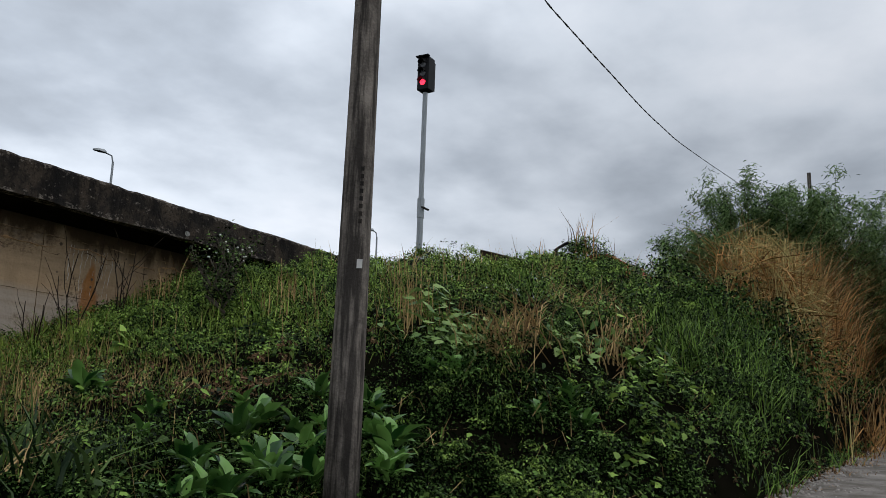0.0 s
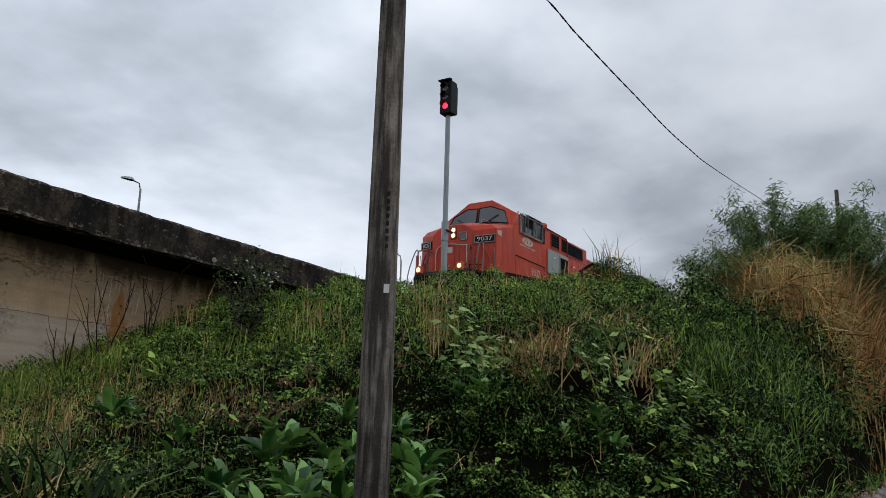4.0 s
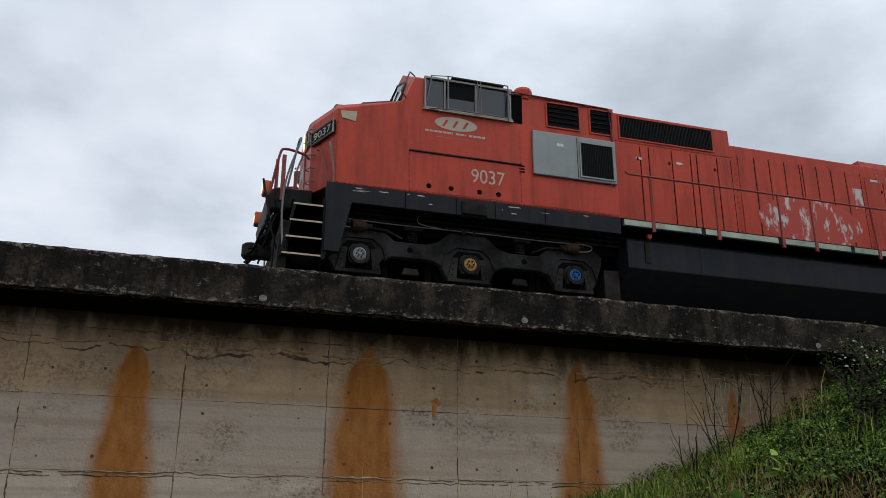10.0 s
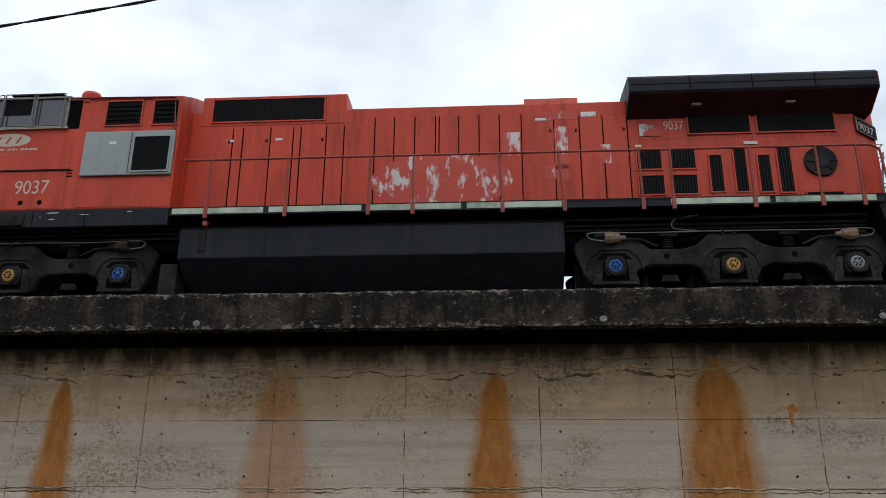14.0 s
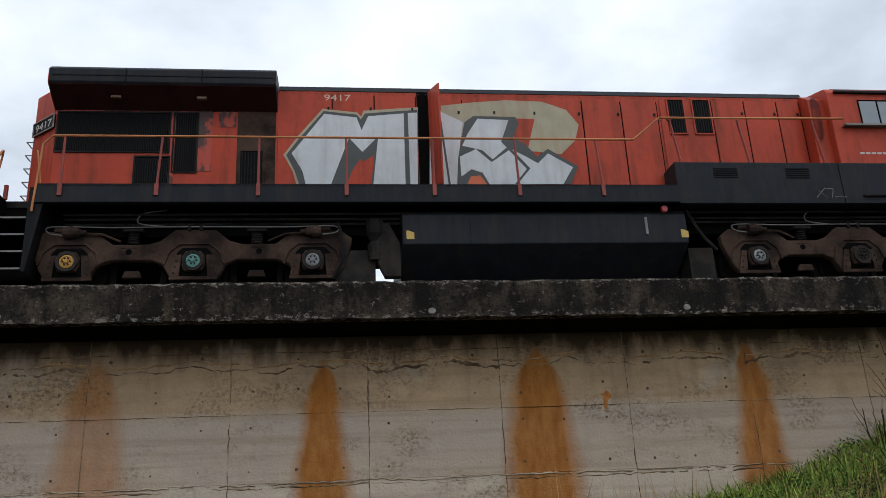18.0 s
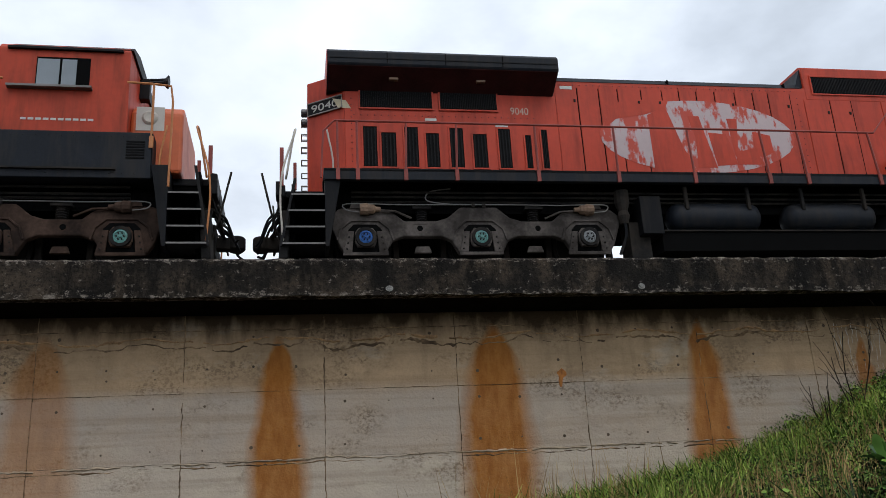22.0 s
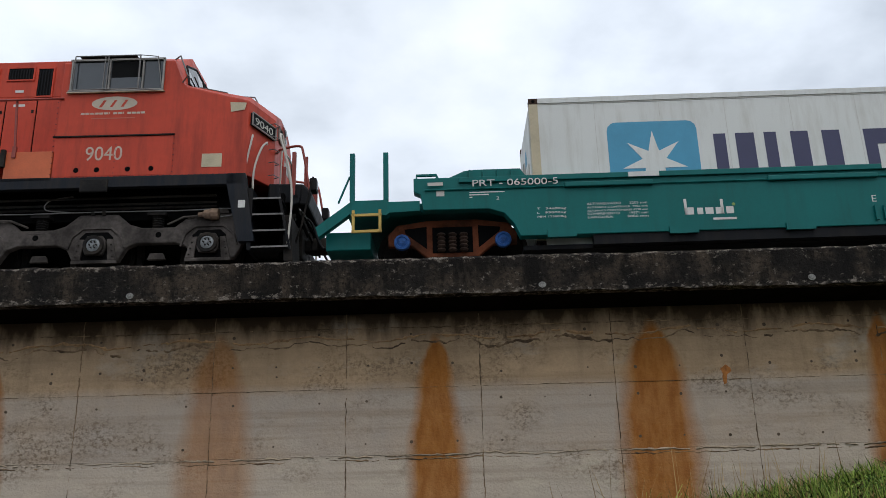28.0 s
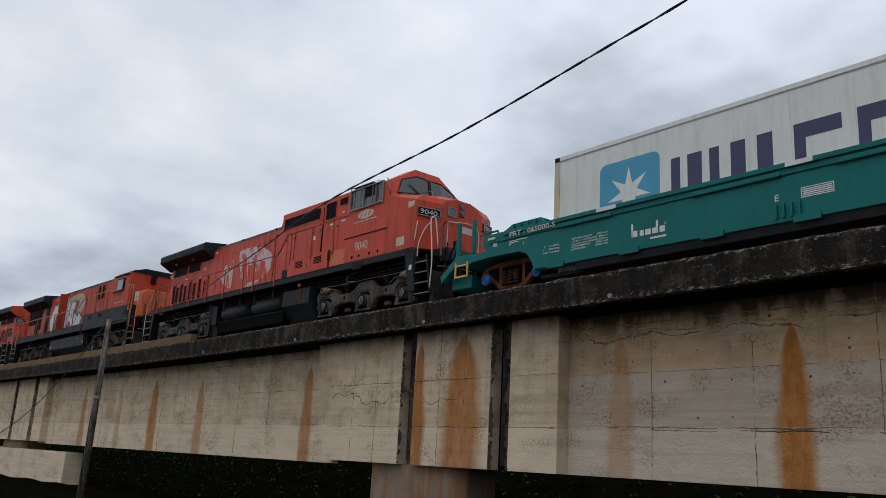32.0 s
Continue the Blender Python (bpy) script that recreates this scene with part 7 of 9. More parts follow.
graffito("graffiti_gap", [(18.26, 7.73), (18.36, 8.01), (18.52, 8.25), (18.57, 8.2), (18.78, 8.33), (18.71, 7.73)], RED_B, 3, "bare red gap in the graffiti")
graffito("graffiti_cloud", [(20.09, 9.4), (20.62, 9.47), (21.36, 9.54), (22.1, 9.52), (22.58, 9.34), (22.8, 9.02), (22.69, 8.67), (22.39, 8.38), (21.72, 8.45), (20.06, 8.85)], GRAF_SAND, 0, "sand-coloured graffiti cloud")
graffito("graffiti_strip", [(19.88, 9.57), (19.99, 9.55), (20.08, 9.27), (20.5, 9.05), (20.38, 8.33), (20.39, 7.74), (19.8, 7.74)], GRAF_WHITE, 1, "white graffiti letter shape")
graffito("graffiti_line", [(20.03, 9.24), (20.07, 9.24), (20.2, 7.74), (20.16, 7.74)], GRAF_LINE, 2)
graffito("graffiti_gap", [(21.56, 9.14), (21.92, 9.13), (21.75, 8.53), (21.47, 8.7)], RED_B, 2, "bare red gap in the graffiti")
graffito("graffiti_outline", [(20.37, 8.3), (20.53, 9.04), (20.71, 9.18), (21.54, 9.17), (21.6, 9.02), (21.46, 8.71), (21.68, 8.6), (21.9, 8.32), (22.13, 8.49), (22.69, 8.12), (22.52, 7.75), (20.32, 7.74)], GRAF_LINE, 3, "grey graffiti outline")
graffito("graffiti_letter", [(20.79, 9.12), (21.4, 9.1), (21.22, 8.63), (21.32, 8.51), (21.03, 8.26), (20.84, 8.45), (20.46, 8.54), (20.58, 8.8)], GRAF_WHITE, 4, "white graffiti letter shape")
graffito("graffiti_letter", [(20.4, 8.31), (20.72, 8.47), (21.01, 8.2), (21.37, 8.46), (21.45, 8.46), (21.91, 8.18), (22.12, 8.39), (22.59, 8.1), (22.37, 7.75), (20.94, 7.74), (20.82, 7.98), (20.61, 8.05), (20.41, 7.9)], GRAF_WHITE, 4, "white graffiti letter shape")
graffito("graffiti_line", [(21.36, 8.45), (21.42, 8.47), (21.75, 8.07), (21.48, 7.75), (21.43, 7.75), (21.68, 8.06)], GRAF_LINE, 5)
graffito("graffiti_gap", [(20.51, 7.74), (20.59, 7.9), (20.77, 7.92), (20.89, 7.74)], ORANGE, 5, "orange graffiti spot")
railB = [(12.98, 7.0), (13.05, 8.25), (13.2, 8.41), (23.65, 8.43), (24.22, 8.90), (28.0, 8.93)]
rail_line(B, railB, [(13.4, 8.4, 0), (15.04, 8.42, -0.05), (16.71, 8.42, 0), (18.25, 8.42, 0), (19.82, 8.42, 0), (21.35, 8.42, 0.03), (22.90, 8.42, 0.05)], 7.48, RAIL_ORANGE, post_mat=RAIL_RED)
rail_line(B, [(24.4, 8.9), (24.5, 8.9)], [(24.45, 8.9, 0.12), (25.83, 8.91, 0.12), (27.37, 8.92, 0.12)], 8.0, RAIL_RED, 13.66)
rail_line(B, [(30.0, 8.95), (30.45, 8.93), (30.74, 8.90), (30.78, 8.6), (30.76, 7.0)], [(30.45, 8.92, 0)], 7.9, RAIL_ORANGE, 13.62)
tankB = fuel_tank(B, 19.23, 24.53)
for u in (19.3, 24.40):
    part("yellow_patch", Geo().prism([(u, 6.52), (u + 0.14, 6.52), (u + 0.14, 6.64), (u + 0.04, 6.68), (u, 6.68)], TANK - 0.004, TANK), YELLOW, tankB, "yellow paint patch")
part("gauge_glass", Geo().box(23.72, 23.77, TANK - 0.02, TANK, 6.58, 6.92), RAIL_GREY, tankB)
part("red_button", Geo().lathe([(-0.05, 0.0), (-0.05, 0.06), (0.0, 0.07)], (24.12, TANK - 0.02, 7.07), "y", 12), BULB_RED, B, "red emergency button")
# added block: closes the bright gap between tank and bogie
part("gap_block", Geo().prism([(18.62, 6.9), (19.0, 6.9), (19.2, 6.5), (19.2, 5.88), (18.92, 5.88), (18.80, 6.12)], 13.92, 14.1), GRIME, B, "grimy filler block closing the gap beside the tank", bevel=0.015)
part("air_filter", Geo().lathe([(6.2, 0.12), (6.5, 0.14), (6.55, 0.08), (6.7, 0.16), (6.95, 0.16), (7.0, 0.0)], (18.75, 14.0, 0), "z", 12), GRIME, B)
part("drain_pipe", Geo().tube(smooth_line([(24.6, 13.85, 7.1), (24.85, 13.85, 6.6), (25.1, 13.85, 6.3)], 5), 0.03, 6), GRIME, B)
bogie(B, (13.55, 15.62, 17.65), BROWN_STEEL, (HUB_GOLD, HUB_TEAL, HUB_GREY), BROWN_STEEL)
bogie(B, (25.90, 27.96, 30.0), BROWN_STEEL, (HUB_GREY, GRIME, HUB_TEAL), BROWN_STEEL)
end_steps(B, 12.9, 12.08, 7.45, BLACK, RAIL_ORANGE, False)
end_steps(B, 30.75, 31.42, 7.40, BLACK, RAIL_ORANGE, False)

# ---- rear locomotive, cab facing back along the train
C = vehicle("diesel_locomotive", (43.0, YC, ZR), "red wide-cab locomotive with a worn white oval, cab trailing", "locomotive", "locomotives of the train")
underframe(C, 33.4, 52.0, 7.2)
wide_cab(C, 52.08, 48.60, -1, "9040", RED)
hood(C, 33.82, 48.62, 9.62, RED)
hood_end(C, 33.82, 33.14, 9.62, RED, "9040")
hood(C, 43.48, 48.60, 10.11, RED, 9.30, "raised_hood", HOOD - 0.006)
part("hood_step_face", Geo().prism([(43.30, 9.60), (43.50, 9.60), (43.50, 10.09)], HOOD + 0.05, 2 * YC - HOOD - 0.05), SLATE, C)
grille(C, 43.66, 46.10, 9.45, 9.84, HOOD - 0.006)
grille(C, 46.45, 47.08, 9.32, 9.90, HOOD - 0.006, 0.05)
grille(C, 47.28, 47.76, 9.68, 9.92, HOOD - 0.006, 0.05)
grille(C, 47.86, 48.14, 9.32, 9.90, HOOD - 0.006, 0.05)
part("section_gap", Geo().box(46.28, 46.33, HOOD - 0.010, HOOD + 0.02, 7.4, 10.02), DARK, C)
part("hood_cap", Geo().prism_x([(HOOD - 0.01, 9.56), (HOOD + 0.09, 9.69), (YC, 9.76), (2 * YC - HOOD - 0.09, 9.69), (2 * YC - HOOD + 0.01, 9.56)], 37.97, 43.40), SLATE, C, "dark weathered hood top")
for u in (40.4, 43.0):
    part("cap_joint", Geo().box(u, u + 0.03, HOOD - 0.016, HOOD + 0.1, 9.57, 9.655), DARK, C)
radiator_wing(C, 33.50, 37.95, 9.80, red_end=-1)
for u0, u1 in ((34.12, 35.50), (35.66, 36.78)):
    grille(C, u0, u1, 8.87, 9.36, HOOD - 0.01)
for k, (u0, u1) in enumerate(((34.16, 34.42), (34.50, 34.78), (34.94, 35.20), (35.35, 35.60), (35.81, 36.07), (36.26, 36.53), (36.76, 37.0), (37.29, 37.41), (37.62, 37.74))):
    grille(C, u0, u1, 7.66, 8.48 if k % 2 == 0 else 8.36, HOOD, 0.06)
doors(C, [37.98, 38.45, 38.9, 39.3, 39.8, 40.25, 40.62, 41.0, 41.4, 41.85, 42.25, 42.6, 43.1], 7.42, 9.42, HOOD, RED)
doors(C, [43.4, 44.0, 44.5], 7.42, 9.30, HOOD, RED)
doors(C, [45.2, 45.78, 46.27], 8.05, 9.30, HOOD, RED)
doors(C, [46.36, 47.3, 47.9, 48.5], 8.05, 9.28, HOOD, RED)
n = 30
ov = [(40.92 + 2.1 * math.cos(2 * math.pi * k / n), 8.40 + 0.80 * math.sin(2 * math.pi * k / n)) for k in range(n)]
oval = part("worn_oval", Geo().prism(ov, HOOD - 0.020, HOOD - 0.016), WORN_WHITE, C, "worn white oval emblem")
for sh in ([(39.20, 8.75), (39.82, 8.86), (40.28, 9.02), (40.36, 9.18), (39.9, 9.2), (39.1, 9.1), (38.9, 8.5)], [(39.87, 8.85), (40.27, 9.05), (40.53, 8.2), (40.78, 7.59), (39.88, 7.59)], [(40.73, 8.85), (40.97, 8.85), (41.09, 8.27), (41.22, 7.72), (40.80, 7.72), (40.84, 8.36)],
           [(41.12, 8.49), (41.50, 8.46), (41.56, 8.28), (41.67, 7.80), (41.22, 7.76)], [(41.57, 8.81), (41.80, 8.81), (41.71, 8.08), (42.09, 8.16), (42.25, 7.80), (41.67, 7.80)], [(42.09, 8.53), (42.47, 8.45), (42.5, 8.08), (42.25, 7.96), (42.09, 8.0)]):
    part("emblem_gap", Geo().prism(sh, HOOD - 0.023, HOOD - 0.020), RED, oval)
lettering("hood_number", "9040", 37.05, HOOD, 8.80, 0.15, 0.36, NUMBER, C, "small white road number")
spotted(C, ((38.1, 9.38, 0.25, 0.07), (35.35, 8.62, 0.22, 0.05), (36.72, 8.52, 0.25, 0.07), (45.75, 8.72, 0.14, 0.14), (45.95, 9.2, 0.12, 0.04), (46.75, 9.08, 0.2, 0.05), (47.45, 9.4, 0.16, 0.05), (47.45, 9.1, 0.22, 0.05)))
part("primer_patch", Geo().prism([(33.6, 9.05), (33.85, 9.02), (33.95, 8.85), (33.7, 8.86)], HOOD - 0.004, HOOD), TAN, C, "bare primer patch")
rivets(C, [(38.1 + 0.14 * k, 9.48) for k in range(37)] + [(34.0 + 0.13 * k, 8.72) for k in range(28)] + [(43.25, 7.5 + 0.13 * k) for k in range(15)] + [(46.2, 8.1 + 0.13 * k) for k in range(14)] + [(33.95, 7.5 + 0.13 * k) for k in range(13)], HOOD - 0.014)
rivets(C, [(45.2 + 0.16 * k, 7.93) for k in range(15)] + [(45.2 + 0.16 * k, 7.44) for k in range(15)], CAB)
deckbox = part("deck_case", Geo().box(45.11, 47.63, CAB, CAB + 0.6, 7.36, 7.99), RED, C, "red walkway equipment case", bevel=0.012)
for u in (45.62, 46.80):
    for k in range(5):
        part("vent_slot", Geo().box(u, u + 0.46, CAB - 0.012, CAB, 7.63 + k * 0.05, 7.655 + k * 0.05), GRILLE, deckbox)
part("case_seam", Geo().box(46.36, 46.372, CAB - 0.004, CAB, 7.38, 7.97), DARK, deckbox)
part("orange_hatch", Geo().box(47.72, 48.58, CAB + 0.02, CAB + 0.6, 7.36, 7.92), ORANGE, C, "patched orange hatch", bevel=0.012)
part("hatch_handle", Geo().box(47.66, 47.74, CAB - 0.04, CAB + 0.02, 7.62, 7.95), GRIME, C)
part("junction_box", Geo().box(44.75, 45.08, CAB + 0.0, CAB + 0.3, 7.42, 7.68), BLACK, C, bevel=0.01)
sill(C, 33.4, 52.05, 7.17, 7.38, SLATE)
part("walkway", Geo().box(33.4, 48.6, SIDE, HOOD + 0.02, 7.33, 7.385), BLACK, C, mirror=YC)
part("jack_pad", Geo().box(49.15, 49.65, CAB - 0.05, CAB, 7.08, 7.33), GRIME, C, bevel=0.02)
rail_line(C, [(33.35, 7.2), (33.4, 8.1), (33.6, 8.31), (44.4, 8.29), (44.98, 8.93), (48.68, 8.95)], [(33.65, 8.3, 0), (34.0, 8.3, 0), (34.9, 8.28, -0.04), (35.83, 8.28, -0.04), (37.32, 8.28, 0), (38.87, 8.28, 0), (40.37, 8.26, 0.03), (41.89, 8.27, 0.06), (42.70, 8.27, 0.06), (44.25, 8.29, 0.08)], 7.36, RAIL_RED)
rail_line(C, [(45.1, 8.93), (45.2, 8.93)], [(45.17, 8.92, 0.02), (46.51, 8.93, 0.04), (47.80, 8.94, 0.08)], 8.0, RAIL_RED, CAB + 0.02)
part("sloped_sill", Geo().prism([(52.08, 7.38), (52.28, 6.1), (52.0, 6.1), (51.75, 7.2), (51.75, 7.38)], CAB - 0.02, CAB + 0.12), SLATE, C, mirror=YC)
part("white_tag", Geo().box(51.98, 52.10, CAB - 0.025, CAB - 0.02, 6.72, 6.86), WHITE, C)
for a, c in ((39.92, 41.84), (42.34, 44.32)):
    tk = part("air_reservoir", Geo().lathe([(a, 0.0), (a + 0.03, 0.16), (a + 0.12, 0.27), (a + 0.22, 0.30), (c - 0.22, 0.30), (c - 0.12, 0.27), (c - 0.03, 0.16), (c, 0.0)], (0, 14.05, 6.60), "x", 20), SLATE, C, "black cylindrical air reservoir", smooth=True)
    for q in (a + 0.32, c - 0.32):
        part("hanger_strap", Geo().box(q - 0.03, q + 0.03, 13.74, 13.80, 6.7, 7.15), GRIME, tk)
part("reservoir_bed", Geo().box(39.7, 44.7, 13.85, 16.35, 5.9, 6.32), DARK, C)
part("bed_lip", Geo().box(39.7, 44.7, 13.82, 13.85, 6.28, 6.31), GRIME, C)
part("equipment_box", Geo().box(39.29, 39.71, TANK, TANK + 0.6, 6.21, 6.96), BLACK, C, bevel=0.015)
tankC = part("fuel_tank", Geo().prism_x([(TANK, 6.40), (TANK, 6.92), (TANK + 0.06, 6.97), (2 * YC - TANK - 0.06, 6.97), (2 * YC - TANK, 6.92), (2 * YC - TANK, 6.40), (15.9, 5.86), (14.2, 5.86)], 44.72, 46.46), SLATE, C, "rust-streaked small fuel tank", bevel=0.02)
part("filler_gauge", Geo().box(45.85, 45.95, TANK - 0.03, TANK, 6.5, 6.86), RUST, tankC)
part("rust_run", Geo().prism([(45.6, 6.92), (46.1, 6.92), (46.18, 6.42), (45.5, 6.42)], TANK - 0.003, TANK), BROWN_STEEL, tankC, "brown rust run")
part("red_button", Geo().lathe([(-0.05, 0.0), (-0.05, 0.06), (0.0, 0.07)], (45.85, TANK - 0.02, 7.04), "y", 12), BULB_RED, C, "red emergency button")
part("air_filter", Geo().lathe([(6.45, 0.08), (6.6, 0.12), (6.7, 0.09), (6.85, 0.14), (7.1, 0.14), (7.12, 0.0)], (39.0, 13.9, 0), "z", 12), GRIME, C)
# filler added where sky would show through
part("gap_block", Geo().box(39.1, 39.5, 13.95, 14.4, 5.75, 6.5), GRIME, C)
part("sand_hose", Geo().tube(smooth_line([(38.9, 13.9, 6.9), (39.0, 13.85, 6.3), (38.85, 13.9, 5.85)], 5), 0.03, 6), BLACK, C)
# further added fillers, covering sky gaps on the other two locomotives
part("gap_block", Geo().box(24.6, 25.08, 14.0, 14.5, 5.72, 6.4), GRIME, B)
part("gap_block", Geo().box(-2.82, -2.5, 14.0, 14.5, 5.72, 6.4), GRIME, A)
part("gap_block", Geo().box(18.05, 18.75, 14.0, 14.5, 5.75, 6.4), GRIME, B)
part("sand_hose", Geo().tube(smooth_line([(18.1, 13.9, 6.9), (18.2, 13.85, 6.3), (18.0, 13.9, 5.85)], 5), 0.03, 6), BLACK, B)
bogie(C, (34.13, 36.22, 38.26), BOGIE_GREY, (HUB_BLUE, HUB_TEAL, HUB_GREY))
bogie(C, (47.28, 49.39, 51.40), BOGIE_GREY, (HUB_GREY, HUB_GREY, HUB_GREY))
end_steps(C, 33.42, 32.68, 7.2, BLACK, RAIL_WHITE, False)
end_steps(C, 52.22, 52.88, 7.1, BLACK, RAIL_WHITE, False)
part("exhaust_stack", Geo().box(39.1, 39.7, 14.6, 15.6, 9.6, 9.80), BLACK, C, bevel=0.02)

# ---- well wagon with its container
W = vehicle("well_wagon", (63.2, YC, ZR), "clean teal-green well wagon with white stencils on rust-red bogies", "freight wagon")
YS = 13.56
WL, WR = 53.45, 73.0
half = [(55.10, 7.17), (55.10, 6.92), (55.22, 6.86), (55.26, 6.57), (56.42, 6.56), (56.68, 6.47), (56.85, 6.26), (56.94, 6.04)]
side = half + [(WL + WR - u, z) for u, z in reversed(half)]
for far in (0, 1):
    y0, y1 = (YS, YS + 0.22) if not far else (2 * YC - YS - 0.22, 2 * YC - YS)
    sd = part("side_wall", Geo().prism(side, y0, y1), TEAL, W, "teal side girder", bevel=0.012)
    yo = YS if not far else 2 * YC - YS
    out = -1 if not far else 1
    part("top_rail", Geo().box(55.9, WL + WR - 55.9, min(yo, yo + out * 0.05), max(yo, yo + out * 0.05), 7.05, 7.15), TEAL, sd, bevel=0.01)
    for u0, u1 in ((57.75, 59.3), (61.3, 63.2), (64.2, 66.4)):
        part("pressed_rib", Geo().box(u0, u1, min(yo, yo + out * 0.07), max(yo, yo + out * 0.07), 6.90, 6.99), TEAL, sd, bevel=0.015)
    part("cable_run", Geo().tube([(55.3, yo + out * 0.02, 6.93), (WL + WR - 55.3, yo + out * 0.02, 6.93)], 0.014, 5), TEAL, sd)
    for u in (57.4, 59.5, 61.5, 63.4, 65.6, 68):
        part("bottom_bracket", Geo().box(u, u + 0.5, min(yo, yo + out * 0.04), max(yo, yo + out * 0.04), 5.99, 6.12), TEAL, sd)
    for u in (63.05, 63.2, 63.35, 63.5):
        part("stiffener", Geo().box(u, u + 0.05, min(yo, yo + out * 0.05), max(yo, yo + out * 0.05), 6.12, 6.38), TEAL, sd)
part("well_floor", Geo().box(57.0, WL + WR - 57.0, YS + 0.2, 2 * YC - YS - 0.2, 5.84, 5.92), BLACK, W)
part("side_slot", Geo().box(58.2, WL + WR - 58.2, YS + 0.04, YS + 0.2, 5.86, 6.06), BLACK, W)
for e in (0, 1):
    X = (lambda u: u) if not e else (lambda u: WL + WR - u)
    part("end_deck", Geo().prism([(X(53.9), 6.78), (X(55.1), 6.82), (X(56.9), 6.95), (X(56.9), 6.74), (X(55.2), 6.66), (X(53.9), 6.60)], 13.9, 16.3), TEAL, W, bevel=0.012)
    part("end_beam", Geo().prism([(X(53.98), 6.52), (X(53.98), 6.80), (X(54.62), 6.80), (X(54.66), 6.76), (X(55.20), 6.76), (X(55.20), 6.58), (X(54.66), 6.56), (X(54.62), 6.52)], 13.60, 13.82), TEAL, W)
    part("end_sill", Geo().box(*sorted((X(53.5), X(54.3))), 13.95, 16.25, 6.0, 6.34), TEAL, W, bevel=0.02)
    part("diagonal_brace", Geo().prism([(X(53.42), 6.16), (X(53.98), 6.58), (X(53.98), 6.80), (X(53.36), 6.34)], 13.64, 13.80), TEAL, W)
    for u in (54.0, 54.6):
        for y in (13.70, 16.40):
            part("corner_post", Geo().box(X(u) - 0.045, X(u) + 0.045, y - 0.045, y + 0.045, 6.82, 7.74), TEAL, W, bevel=0.008)
    part("post_stay", Geo().tube([(X(53.75), 13.7, 6.8), (X(53.95), 13.7, 7.3)], 0.02, 5), TEAL, W)
    lad = Geo()
    for u in (54.03, 54.50):
        lad.box(X(u) - 0.025, X(u) + 0.025, 13.58, 13.62, 6.20, 6.62)
    for z in (6.2, 6.5):
        lad.box(*sorted((X(54.0), X(54.53))), 13.58, 13.62, z, z + 0.05)
    part("yellow_step", lad, YELLOW, W, "yellow corner step", bevel=0.006)
    part("top_casting_rail", Geo().tube([(X(55.15), 13.7, 7.15), (X(55.15), 13.7, 7.28), (X(55.5), 13.7, 7.28), (X(55.55), 13.7, 7.15)], 0.03, 5), TEAL, W)
    ct = Geo().prism([(X(55.55), 7.14), (X(56.0), 7.34), (X(56.2), 7.36), (X(57.0), 7.36), (X(57.15), 7.14)], 13.7, 13.8)
    ct.box(*sorted((X(56.0), X(57.0))), 13.8, 16.4, 7.30, 7.36)
    part("end_walkway", ct, TEAL, W)
    for u in (56.1, 56.35, 56.6, 56.85):
        part("walkway_rib", Geo().box(X(u) - 0.02, X(u) + 0.02, 13.65, 13.7, 7.15, 7.34), TEAL, W)
    part("coupler", Geo().box(*sorted((X(53.1), X(53.6))), 14.98, 15.22, 6.33, 6.55).lathe([(-0.14, 0.12), (-0.1, 0.16), (0.12, 0.16), (0.15, 0.12)], (X(53.12), 15.1, 6.44), "z", 10), GRIME, W, "rusty knuckle coupler", bevel=0.015)
    ax = (X(54.86), X(56.66))
    mid = (ax[0] + ax[1]) / 2
    for far in (0, 1):
        y0, y1 = (14.0, 14.14) if not far else (16.06, 16.2)
        out, ye = (-1, y0) if not far else (1, y1)
        prof = [(mid - 1.15, ZR + 0.62), (mid - 1.0, ZR + 0.80), (mid - 0.45, ZR + 0.88), (mid + 0.45, ZR + 0.88), (mid + 1.0, ZR + 0.80), (mid + 1.15, ZR + 0.62), (mid + 1.15, ZR + 0.40), (mid + 0.72, ZR + 0.40), (mid + 0.45, ZR + 0.18), (mid - 0.45, ZR + 0.18), (mid - 0.72, ZR + 0.40), (mid - 1.15, ZR + 0.40)]
        f = part("bogie_frame", Geo().prism(prof, y0, y1), RUST, W, "red-oxide cast bogie frame", bevel=0.02)
        # openings as dark plates on the frame, their shade painted
        op = Geo()
        for s_ in (-1, 1):
            op.prism([(mid + s_ * 0.46, ZR + 0.34), (mid + s_ * 0.46, ZR + 0.76), (mid + s_ * 0.86, ZR + 0.72), (mid + s_ * 0.84, ZR + 0.64)], min(ye, ye + out * 0.005), max(ye, ye + out * 0.005))
        op.box(mid - 0.36, mid + 0.36, min(ye, ye + out * 0.006), max(ye, ye + out * 0.006), ZR + 0.26, ZR + 0.74)
        part("opening_shade", op, DARK, f)
        for sx in (-0.2, 0.0, 0.2):
            sp = Geo()
            for q in range(5):
                sp.lathe([(0, 0.06), (0.03, 0.085), (0.06, 0.06)], (mid + sx, ye + out * 0.05, ZR + 0.27 + q * 0.07), "z", 8)
            part("coil_spring", sp, BROWN_STEEL, f)
        for a_ in ax:
            part("hub_cap", Geo().lathe([(0.0, 0.15), (out * 0.07, 0.14), (out * 0.08, 0.10), (out * 0.06, 0.09), (out * 0.09, 0.04), (out * 0.09, 0.0)], (a_, ye, ZR + 0.47), "y", 16), HUB_BLUE, f, "bright blue axle end cap")
    for a_ in ax:
        wheelset(W, a_, 0.46)
